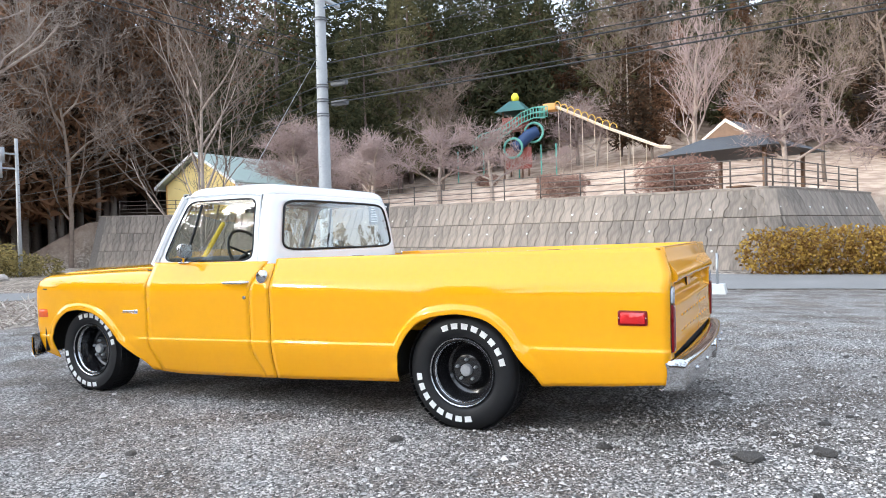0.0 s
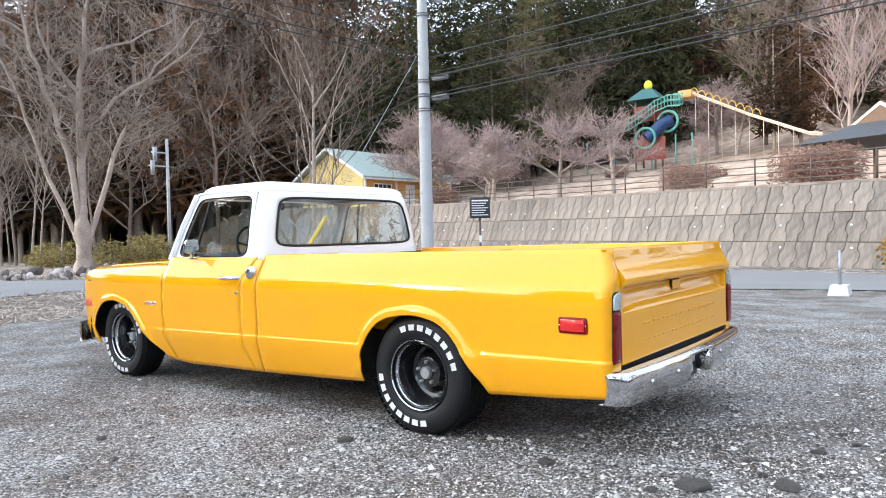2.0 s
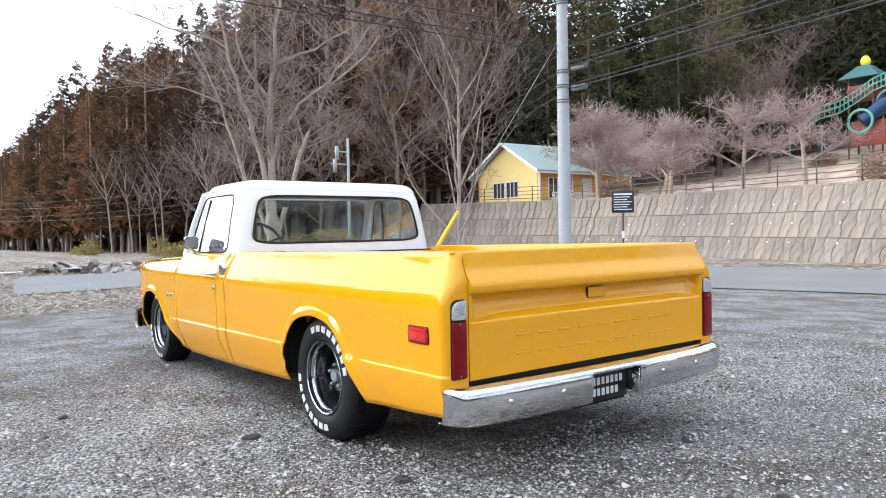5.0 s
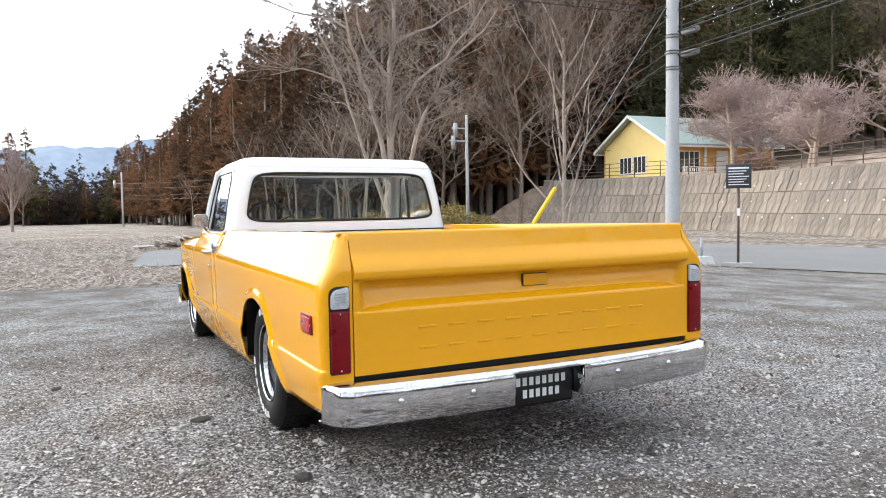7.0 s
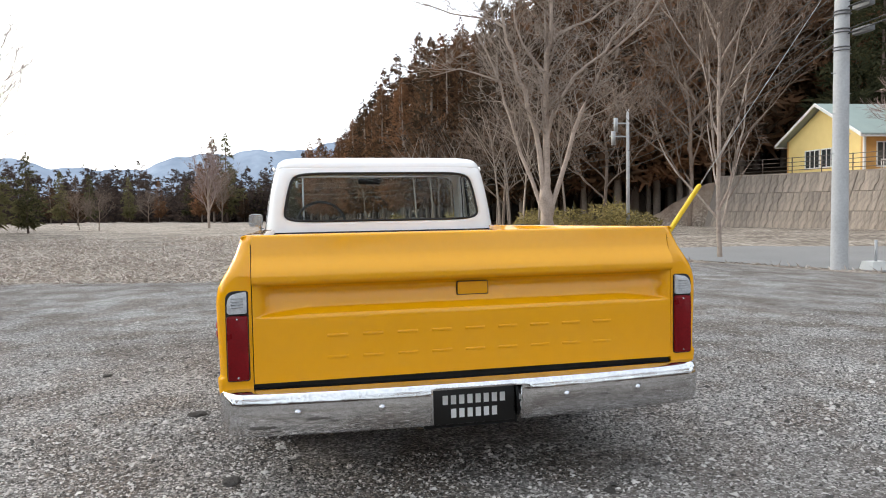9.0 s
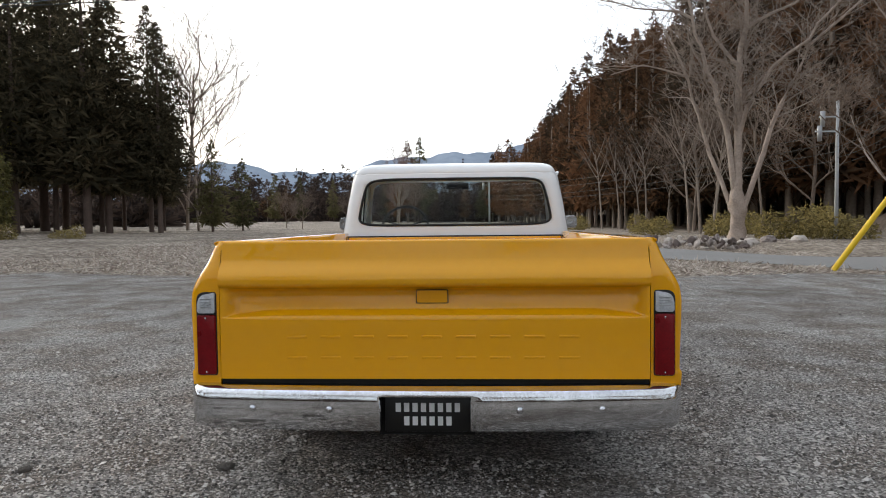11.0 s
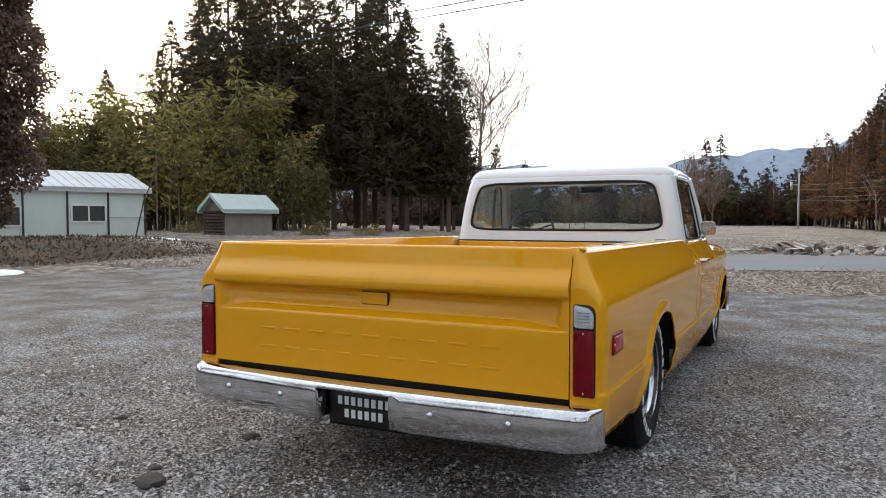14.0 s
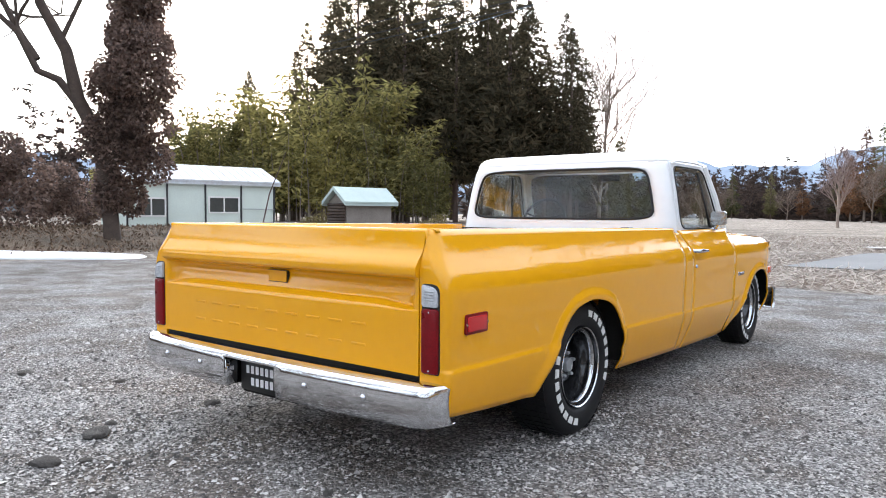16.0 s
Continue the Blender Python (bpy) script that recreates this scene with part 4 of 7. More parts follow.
GX, GY = np.meshgrid(axis((-20, 28), 2800), axis((-8, 30), 2800), indexing="ij")
GZ = ground_z(GX, GY)
GZ = np.where(np.hypot(GX, GY) > 170, GZ * np.clip(1 - (np.hypot(GX, GY) - 170) / 120, 0, 1), GZ)
nx, ny = GX.shape
idx = np.arange(nx * ny).reshape(nx, ny)
faces = np.stack([idx[:-1, :-1], idx[1:, :-1], idx[1:, 1:], idx[:-1, 1:]], -1).reshape(-1, 4)
me = bpy.data.meshes.new("ground")
me.from_pydata(np.stack([GX, GY, GZ], -1).reshape(-1, 3).tolist(), [], faces.tolist())
lot_d, _, _ = poly_dist(GX, GY, LOT, True)
lot_d = np.where(inside(GX, GY, LOT), lot_d, -lot_d) + 0.35 * wob(GX, GY, 2, 12)
hd, _ = hill_d(GX, GY)
# Brown soil bands; the oval behind the truck also darkens gravel for its shade.
DIRT_AND_SHADE = np.clip(0.7 * sst(1.5, 0.3, np.hypot((GX - 0.9) / 1.3, GY + 1.75)) + 0.34 * sst(0.15, 0.75, wob(GX * 0.55, GY * 1.1, 2, 9)), 0, 1) * (0.62 + 0.4 * wob(GX * 2, GY * 2, 3, 12))
for key, values in (("gravel", sst(-0.5, 0.5, lot_d)), ("dirt_and_shade", DIRT_AND_SHADE), ("hill", sst(0.5, 2.5, hd)), ("woods", sst(50, 58, hd) + sst(34, 48, GY) * sst(-2, 8, hd) + sst(13.5, 15.5, -GX) * sst(14, 11, GY))):
    at = me.attributes.new(key, "FLOAT", "POINT")
    at.data.foreach_set("value", np.clip(values, 0, 1).ravel().astype(np.float32))


def ground_material():
    m = bpy.data.materials.new("ground_surface")
    m.use_nodes = True
    nt = m.node_tree
    b = nt.nodes["Principled BSDF"]
    tc = nt.nodes.new("ShaderNodeTexCoord")

    def noise_node(scale, detail=4, kind="ShaderNodeTexNoise"):
        n = nt.nodes.new(kind)
        n.inputs["Scale"].default_value = scale
        if kind == "ShaderNodeTexNoise":
            n.inputs["Detail"].default_value = detail
        nt.links.new(tc.outputs["Object"], n.inputs["Vector"])
        return n

    def ramp(src, *stops):
        r = nt.nodes.new("ShaderNodeValToRGB")
        while len(r.color_ramp.elements) < len(stops):
            r.color_ramp.elements.new(0.5)
        for e, (p, c) in zip(r.color_ramp.elements, stops):
            e.position, e.color = p, (*c, 1)
        nt.links.new(src, r.inputs[0])
        return r.outputs[0]

    def mix(fac, a, b2, kind="MIX"):
        x = nt.nodes.new("ShaderNodeMix")
        x.data_type, x.blend_type = "RGBA", kind
        if isinstance(fac, float):
            x.inputs[0].default_value = fac
        else:
            nt.links.new(fac, x.inputs[0])
        nt.links.new(a, x.inputs[6])
        nt.links.new(b2, x.inputs[7])
        return x.outputs[2]

    def attr(name):
        a = nt.nodes.new("ShaderNodeAttribute")
        a.attribute_name = name
        return a.outputs["Fac"]

    cells = noise_node(84, kind="ShaderNodeTexVoronoi")
    grain = noise_node(160, 3)
    patch = noise_node(0.55, 6)
    stain = noise_node(1.7, 5)
    sep = nt.nodes.new("ShaderNodeSeparateColor")
    nt.links.new(cells.outputs["Color"], sep.inputs[0])
    stones = ramp(sep.outputs[0], (0.0, (0.035, 0.032, 0.029)), (0.40, (0.18, 0.172, 0.164)), (0.75, (0.38, 0.366, 0.352)), (1.0, (0.78, 0.76, 0.735)))
    dust = ramp(grain.outputs[0], (0.3, (0.12, 0.116, 0.112)), (0.7, (0.42, 0.41, 0.40)))
    mud = ramp(stain.outputs[0], (0.40, (0.60, 0.53, 0.47)), (0.60, (1.0, 0.995, 0.985)))
    gravel = mix(0.22, stones, dust)
    gravel = mix(0.85, gravel, mud, "MULTIPLY")
    big = ramp(patch.outputs[0], (0.35, (0.90, 0.885, 0.875)), (0.65, (1.26, 1.26, 1.255)))
    gravel = mix(1.0, gravel, big, "MULTIPLY")
    gravel = mix(attr("dirt_and_shade"), gravel, ramp(stain.outputs[0], (0.35, (0.115, 0.092, 0.074)), (0.65, (0.26, 0.222, 0.188))))
    straw_n = noise_node(5.0, 8)
    straw = ramp(straw_n.outputs[0], (0.30, (0.12, 0.098, 0.08)), (0.50, (0.32, 0.278, 0.238)), (0.66, (0.68, 0.625, 0.56)))
    field_p = noise_node(0.33, 6)
    straw = mix(1.0, straw, ramp(field_p.outputs[0], (0.35, (0.55, 0.51, 0.47)), (0.62, (0.92, 0.89, 0.85))), "MULTIPLY")
    hill_n = noise_node(0.8, 9)
    hill = ramp(hill_n.outputs[0], (0.30, (0.31, 0.21, 0.155)), (0.5, (0.50, 0.37, 0.28)), (0.70, (0.68, 0.54, 0.42)))
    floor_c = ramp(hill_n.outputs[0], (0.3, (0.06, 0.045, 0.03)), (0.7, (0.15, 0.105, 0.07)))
    edge_n = noise_node(3.0, 7)
    mathn = nt.nodes.new("ShaderNodeMath")
    mathn.operation = "MULTIPLY_ADD"
    mathn.inputs[1].default_value = 1.4
    nt.links.new(attr("gravel"), mathn.inputs[0])
    neg = nt.nodes.new("ShaderNodeMath")
    neg.operation = "MULTIPLY_ADD"
    neg.inputs[1].default_value, neg.inputs[2].default_value = 0.9, -0.65
    nt.links.new(edge_n.outputs[0], neg.inputs[0])
    nt.links.new(neg.outputs[0], mathn.inputs[2])
    mathn.use_clamp = True
    base = mix(mathn.outputs[0], straw, gravel)
    base = mix(attr("hill"), base, hill)
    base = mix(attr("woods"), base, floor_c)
    nt.links.new(base, b.inputs["Base Color"])
    b.inputs["Roughness"].default_value = 0.9
    b.inputs["Specular IOR Level"].default_value = 0.25
    dist = cells.outputs["Distance"]
    h = nt.nodes.new("ShaderNodeMath")
    h.operation = "MULTIPLY_ADD"
    h.inputs[1].default_value = -1.0
    nt.links.new(dist, h.inputs[0])
    nt.links.new(grain.outputs[0], h.inputs[2])
    h2 = nt.nodes.new("ShaderNodeMath")
    h2.operation = "MULTIPLY_ADD"
    h2.inputs[1].default_value = 2.0
    nt.links.new(straw_n.outputs[0], h2.inputs[0])
    nt.links.new(h.outputs[0], h2.inputs[2])
    bp = nt.nodes.new("ShaderNodeBump")
    bp.inputs["Strength"].default_value, bp.inputs["Distance"].default_value = 1.0, 0.016
    nt.links.new(h2.outputs[0], bp.inputs["Height"])
    nt.links.new(bp.outputs[0], b.inputs["Normal"])
    return m


ground = link("ground", me, ground_material())
tagged(ground, "grey gravel lot among dry grass and a brown hillside", "ground", kind="structure")

# asphalt lane that bends round the lot
NEAR = [(15.3, -80), (14.7, -6), (14.1, 1), (12.7, 7), (11.7, 10), (10.4, 11.9), (8.2, 13.4), (5.5, 14.1), (2.5, 13.8), (0.4, 13.4), (-1.2, 13.6)]
FAR = [(20.6, -80), (20.3, -6), (20.9, 1), (21.6, 7), (21.0, 12), (19.4, 16.4), (16, 19.2), (11, 20.6), (6, 20.9), (2, 21.4), (-0.5, 20.6)]
bm = bmesh.new()
rows = []
for (ax, ay), (bx, by) in zip(zip(NEAR, FAR), list(zip(NEAR, FAR))[1:]):
    for k in range(10):
        t = k / 10
        n = (ax[0] + (bx[0] - ax[0]) * t, ax[1] + (bx[1] - ax[1]) * t)
        f = (ay[0] + (by[0] - ay[0]) * t, ay[1] + (by[1] - ay[1]) * t)
        rows.append([(n[0] + (f[0] - n[0]) * u + 0.12 * wob(n[0] * 3, n[1] * 3 + u) * (u in (0.0, 1.0)), n[1] + (f[1] - n[1]) * u + 0.12 * wob(n[1] * 3, n[0] * 3) * (u in (0.0, 1.0))) for u in np.linspace(0, 1, 13)])
loft(bm, [[(x, y, gz(x, y) + 0.02) for x, y in r] for r in rows], False)
ASPHALT = mat("asphalt", (0.225, 0.218, 0.21), (0.155, 0.15, 0.144), rough=0.85, scale=0.5, fine=45, bump=0.003, bscale=120)
tagged(part("road", bm, ASPHALT), "worn grey asphalt lane", "road", kind="structure")

# ---- leaves, branches and trees ----
def sprays(points, dirs, length, width, rr, flat=0.35, tri=False):
    """Pointed leaf sprays at the given points."""
    n = len(points)
    d = dirs / np.linalg.norm(dirs, axis=1, keepdims=True)
    r = rr.normal(size=(n, 3))
    r[:, 2] *= flat
    s = np.cross(d, r)
    s /= np.linalg.norm(s, axis=1, keepdims=True) + 1e-9
    ln = (length * rr.uniform(0.6, 1.3, n))[:, None]
    wd = (width * rr.uniform(0.6, 1.3, n))[:, None]
    a = points
    if tri:
        v = np.stack([a + s * wd, a + d * ln, a - s * wd], 1).reshape(-1, 3)
        return v, np.arange(3 * n).reshape(n, 3)
    v = np.stack([a, a + d * ln * 0.45 + s * wd, a + d * ln, a + d * ln * 0.4 - s * wd], 1).reshape(-1, 3)
    return v, np.arange(4 * n).reshape(n, 4)


def merge(*lots):
    vs, fs, o = [], [], 0
    for v, f in lots:
        vs.append(v)
        fs.append(np.asarray(f) + o)
        o += len(v)
    return np.concatenate(vs), np.concatenate(fs)


def cedar_crown(seed, h, base, spread, count, size=0.4, blunt=1.6):
    """A spire of boughs, each a plume of fine sprays from the trunk outwards, over a close inner mass."""
    rr = np.random.default_rng(seed)

    def envelope(t, a):
        shape = np.minimum(1.0, (1 - t) * blunt) ** 0.8 * np.minimum(1.0, 0.6 + 2.4 * t)
        return spread * shape * (0.86 + 0.13 * np.sin(2 * a + seed) + 0.10 * np.sin(t * 23 + 3 * a + seed)) + 0.05

    m = max(24, count // 15)
    t = 1 - rr.power(1.12, m)
    t[:m // 6] = rr.uniform(0.78, 1.0, m // 6)
    a = (np.arange(m) * 2.39996 + rr.uniform(-0.5, 0.5, m)) % math.tau
    rad = envelope(t, a) * rr.uniform(0.62, 1.06, m)
    z = base + (h - base) * t
    puff = (0.10 + 0.15 * spread * (1 - t)) * rr.uniform(0.7, 1.25, m)
    k = rr.integers(0, m, count)
    u = rr.uniform(0.05, 1.0, count) ** 0.55
    out = np.stack([np.cos(a[k]), np.sin(a[k]), np.zeros(count)], -1)
    p = out * (rad[k] * u)[:, None]
    p[:, 2] = z[k] + 0.22 * rad[k] * u - 0.34 * rad[k] * u * u
    ball = rr.normal(size=(count, 3))
    ball /= np.linalg.norm(ball, axis=1, keepdims=True)
    p += ball * (puff[k] * (0.45 + 0.55 * u) * rr.uniform(0.2, 1.0, count))[:, None] * np.array([1, 1, 0.7])
    d = ball * 0.7 + out * 0.7 + rr.normal(0, 0.4, (count, 3)) + np.array([0, 0, 0.05])
    p[:, 2] = np.minimum(p[:, 2], h)
    sized = size * (0.28 + 0.87 * (1 - t[k]))
    outer = sprays(p, d, sized, sized * 0.15, rr, tri=True)
    n = max(80, count // 4)
    t2, a2 = 1 - rr.power(1.9, n), rr.uniform(0, math.tau, n)
    r2 = envelope(t2, a2) * rr.uniform(0.2, 0.62, n)
    p2 = np.stack([r2 * np.cos(a2), r2 * np.sin(a2), base + (h - base) * t2 * 0.95], -1)
    d2 = np.stack([-np.sin(a2), np.cos(a2), rr.uniform(-1.6, 0.6, n)], -1) + rr.normal(0, 0.3, (n, 3))
    inner = sprays(p2, d2, spread * 0.26 * (1.03 - t2), spread * 0.05 * (1.03 - t2), rr, tri=True)
    return merge(outer, inner)


def tube_np(pts, radii, sides):
    pts = np.asarray(pts, float)
    n = len(pts)
    d = np.gradient(pts, axis=0)
    d /= np.linalg.norm(d, axis=1, keepdims=True) + 1e-9
    ref = np.where(np.abs(d[:, 2:3]) < 0.9, np.array([[0, 0, 1.0]]), np.array([[1.0, 0, 0]]))
    a = np.cross(d, ref)
    a /= np.linalg.norm(a, axis=1, keepdims=True) + 1e-9
    b = np.cross(a, d)
    ang = np.arange(sides) * math.tau / sides
    ring = a[:, None] * np.cos(ang)[None, :, None] + b[:, None] * np.sin(ang)[None, :, None]
    v = (pts[:, None] + ring * np.asarray(radii)[:, None, None]).reshape(-1, 3)
    i = np.arange(n * sides).reshape(n, sides)
    f = np.stack([i[:-1], np.roll(i[:-1], -1, 1), np.roll(i[1:], -1, 1), i[1:]], -1).reshape(-1, 4)
    return v, f


def grow(seed, height, r0, levels=4, kids=(5, 5, 5), spread=0.75, lift=0.25, twig_len=0.6, twigs=9, twig_w=0.012, first=0.3, lean=(0, 0), wiggle=0.12, stems=None):
    """A bare tree: its limbs and its fine twigs, as two meshes. Given stems carry the branches themselves."""
    rr = np.random.default_rng(seed)
    limbs, fine, tw_p, tw_d = [], [], [], []

    def branch(p, d, length, r, level):
        n = 6 if level < 2 else 4
        pts, cur = [p], d / np.linalg.norm(d)
        for _ in range(n):
            cur = cur + rr.normal(0, wiggle * (0.4 if level == 0 else 1), 3) + np.array([0, 0, lift * 0.16 * (level > 0)])
            cur /= np.linalg.norm(cur)
            pts.append(pts[-1] + cur * length / n)
        pts = np.array(pts)
        end = 0.45 if level == 0 else 0.25
        (limbs if level < 2 else fine).append(tube_np(pts, r * np.linspace(1, end, n + 1), (8, 6, 4, 3, 3)[level]))
        if level == levels - 1:
            k = rr.integers(0, n + 1, twigs)
            dd = rr.normal(0, 0.75, (twigs, 3)) + cur + np.array([0, 0, 0.25])
            tw_p.extend(pts[k])
            tw_d.extend(dd)
            return
        m = kids[min(level, len(kids) - 1)]
        for j in range(m):
            u = first + (1 - first) * (j + rr.uniform(0.2, 0.8)) / m if level == 0 else 0.25 + 0.75 * (j + rr.uniform(0, 1)) / m
            f = u * n
            i = min(int(f), n - 1)
            q = pts[i] + (pts[i + 1] - pts[i]) * (f - i)
            axis_d = (pts[i + 1] - pts[i]) / np.linalg.norm(pts[i + 1] - pts[i])
            a = rr.uniform(0, math.tau) if level else j * 2.4 + rr.uniform(-0.5, 0.5)
            side_v = np.array([math.cos(a), math.sin(a), 0.15])
            nd = axis_d * (1 - spread * rr.uniform(0.5, 0.95)) + side_v * spread * rr.uniform(0.8, 1.2)
            branch(q, nd, length * (0.62 if level else 0.60 - 0.22 * u) * rr.uniform(0.8, 1.2), r * (0.58 - 0.1 * u) * rr.uniform(0.8, 1.1), level + 1)

    for pts, radii in stems or ():
        limbs.append(tube_np(pts, radii, 9))
        run = np.r_[0, np.cumsum(np.linalg.norm(np.diff(pts, axis=0), axis=1))]
        for q in np.arange(run[-1] * first, run[-1], 0.34):
            at = np.array([np.interp(q, run, pts[:, c]) for c in range(3)])
            r, i = np.interp(q, run, radii), min(int(np.searchsorted(run, q)), len(run) - 1)
            ahead = (pts[i] - pts[i - 1]) / np.linalg.norm(pts[i] - pts[i - 1])
            a = rr.uniform(0, math.tau)
            branch(at, ahead * 0.5 + np.array([math.cos(a), math.sin(a), 0.25]) * spread, height * rr.uniform(0.12, 0.34), max(0.02, r * 0.36), 2)
    if not stems:
        branch(np.zeros(3), np.array([lean[0], lean[1], 1.0]), height * 0.72, r0, 0)
    p, d = np.array(tw_p), np.array(tw_d)
    rr2 = np.random.default_rng(seed + 1)
    tw = sprays(p, d, twig_len, twig_w, rr2, 1.0)
    e = p + d / np.linalg.norm(d, axis=1, keepdims=True) * twig_len * 0.5
    tw2 = sprays(e, d + rr2.normal(0, 0.7, d.shape), twig_len * 0.7, twig_w * 0.8, rr2, 1.0)
    return merge(*limbs), merge(*fine, tw, tw2)


def put(proto, x, y, scale=1.0, turn=0.0, z=None):
    return copy_thing(proto, Matrix.Translation((x, y, gz(x, y) - 0.12 if z is None else z)) @ Matrix.Rotation(turn, 4, "Z") @ Matrix.Scale(scale, 4))


def settle(ob, x, y, scale=1.0, turn=0.0, z=None):
    ob.matrix_basis = Matrix.Translation((x, y, gz(x, y) - 0.12 if z is None else z)) @ Matrix.Rotation(turn, 4, "Z") @ Matrix.Scale(scale, 4)
    return ob


def scatter(protos, spots, seed):
    """First each prototype itself, then its copies, on the given spots (x, y, scale)."""
    rr = random.Random(seed)
    used = set()
    for k, (x, y, s) in enumerate(spots):
        p = protos[k % len(protos)]
        if id(p) not in used:
            used.add(id(p))
            settle(p, x, y, s, rr.uniform(0, 6.28))
        else:
            put(p, x, y, s, rr.uniform(0, 6.28))


def park(spots):
    """Moves spots back, away from the lot, until they stand well behind the wall."""
    out = []
    for x, y, s in spots:
        f = 1.0
        while float(hill_d(np.array([-3.5 + (x + 3.5) * f]), np.array([-2.5 + (y + 2.5) * f]))[0][0]) < 3.2 and f < 1.6:
            f += 0.02
        out.append((-3.5 + (x + 3.5) * f, -2.5 + (y + 2.5) * f, s * f))
    return out


def conifer(seed, h, base, spread, count, leaf, label, bark=CEDARBARK, size=0.75, group="forest conifers", r=0.22, blunt=1.5):
    t = thing("cedar_tree", label, "tree", group)
    v, f = tube_np([(0, 0, -0.3), (0.05, 0.02, h * 0.4), (0, 0.05, h * 0.97)], [r, r * 0.7, 0.03], 7)
    raw("trunk", v, f, bark, t, smooth=True)
    raw("crown", *cedar_crown(seed, h, base, spread, count, size, blunt), leaf, t)
    return t


def bare(seed, label, height, r0, leaf=TWIG, bark=BARK, group="bare trees", name="bare_tree", **kw):
    t = thing(name, label, "tree", group)
    limbs, twigs = grow(seed, height, r0, **kw)
    raw("trunk", *limbs, bark, t, smooth=True)
    raw("crown", *twigs, leaf, t)
    return t


brown = [conifer(11 + k, h, b, s, 2300, CEDAR, "tall cedar with rust-brown winter foliage at the wood's edge", PALETRUNK, 0.95) for k, (h, b, s) in enumerate(((17, 2.6, 3.9), (19, 3.4, 4.3), (16, 2.2, 3.5), (18, 3.0, 3.9)))]
green = [conifer(31 + k, h, b, s, 2000, CEDARG, "tall dark green cedar in dense forest", CEDARBARK, 1.0) for k, (h, b, s) in enumerate(((17, 2, 3.6), (19, 3, 3.9), (15, 1.5, 3.3)))]
rr = random.Random(5)
# the wood's edge from the far field up to the house, and the slope behind it
SKYLINE = [(-2, 3.2), (0.5, 4.5), (2.3, 5.7), (4.2, 6.2), (5.8, 8.6), (8.2, 11.0), (10.4, 13.4), (13, 14.0), (17, 16.6), (20, 19.5), (24, 23.0), (28, 25.0), (45, 27.0), (60, 27.0), (95, 27.0)]


def reach(x, y):
    """How tall a tree must stand at a spot to meet the wood's skyline."""
    far, az = math.hypot(x + 1.5, y + 3.8), math.degrees(math.atan2(x + 1.5, y + 3.8))
    return far * math.tan(radians(lerp_table(az, SKYLINE))) + 1.12 - gz(x, y)


EDGE_LINE = [(3.0, 130), (5.0, 116), (8.0, 98), (11, 84), (14, 74), (18.5, 64), (23, 57.5), (29, 54.5), (36, 55.5), (44, 57)]
EDGE = []
for (ax, ay), (bx, by) in zip(EDGE_LINE, EDGE_LINE[1:]):
    run = math.hypot(bx - ax, by - ay)
    for k in range(int(run / 2.6)):
        u = k * 2.6 / run
        for back in (0.0, 2.8, 6.0):
            EDGE.append((ax + (bx - ax) * u + (by - ay) / run * -back + rr.uniform(-0.8, 0.8), ay + (by - ay) * u + (bx - ax) / run * back + rr.uniform(-0.8, 0.8)))
SLOPE = []
for k in range(150):
    u = k / 149
    y0 = 50 + 74 * u**1.2
    x0 = lerp_table(y0, [(46, 24), (62, 20), (84, 12.5), (120, 7)])
    d = 9 + 31 * ((k * 0.618) % 1.0) * (1 - 0.5 * u)
    SLOPE.append((x0 + d + rr.uniform(-1, 1), y0 + d * 0.25 + rr.uniform(-1.5, 1.5)))
STAND = EDGE + SLOPE
STAND = [(x, y, min(2.0, max(0.55, reach(x, y) * rr.uniform(0.90, 1.17) / 17.5))) for x, y in STAND]
DEEP = [(x, y, s * 0.8) for k, (x, y, s) in enumerate(STAND) if k >= len(EDGE) and k % 2]
HIGH = []
for k in range(70):
    a, far = radians(34 + 38 * ((k * 0.618) % 1.0)), 84 + 26 * (k / 70)
    x, y = far * math.sin(a) - 4.5, far * math.cos(a) - 2
    (DEEP if k % 4 == 0 and a < 0.9 else HIGH).append((x, y, min(2.4, (1.1 + far * rr.uniform(0.42, 0.56) - gz(x, y)) / 17.5)))
STAND = [s for k, s in enumerate(STAND) if k < len(EDGE) or not k % 2]
# forest over the hillside, above the park
HILLSIDE = []
for k in range(150):
    y = -16 + 74 * ((k * 0.618) % 1.0)
    d = 50 + 42 * (k / 170) + rr.uniform(-2, 2)
    x = 23 + d + (4 if y < 0 else 0)
    if 6 < y < 32 and d < 58:
        continue
    HILLSIDE.append((x, y + rr.uniform(-1.5, 1.5), rr.uniform(0.95, 1.3)))
scatter(brown, STAND + [s for k, s in enumerate(HILLSIDE) if k % 5 in (1, 3)], 1)
tagged(raw("deep_woods", *merge(*[(cedar_crown(700 + k, 17.5 * s, 2.5, 3.4 * s, 1300, 1.1)[0] + np.array([x, y, gz(x, y)]), np.arange(4875).reshape(-1, 3)) for k, (x, y, s) in enumerate(DEEP)]), CEDAR), "rust-brown cedar wood on the slope", "woods", kind="stuff")
tagged(raw("hill_woods", *merge(*[(cedar_crown(800 + k, 17.5 * s, 1.5, 3.6 * s, 1300, 1.1)[0] + np.array([x, y, gz(x, y)]), np.arange(4875).reshape(-1, 3)) for k, (x, y, s) in enumerate(HIGH)]), CEDARG), "dark green cedar wood high on the hill", "woods", kind="stuff")
scatter(green, [s for k, s in enumerate(HILLSIDE) if k % 5 in (0, 2)], 2)
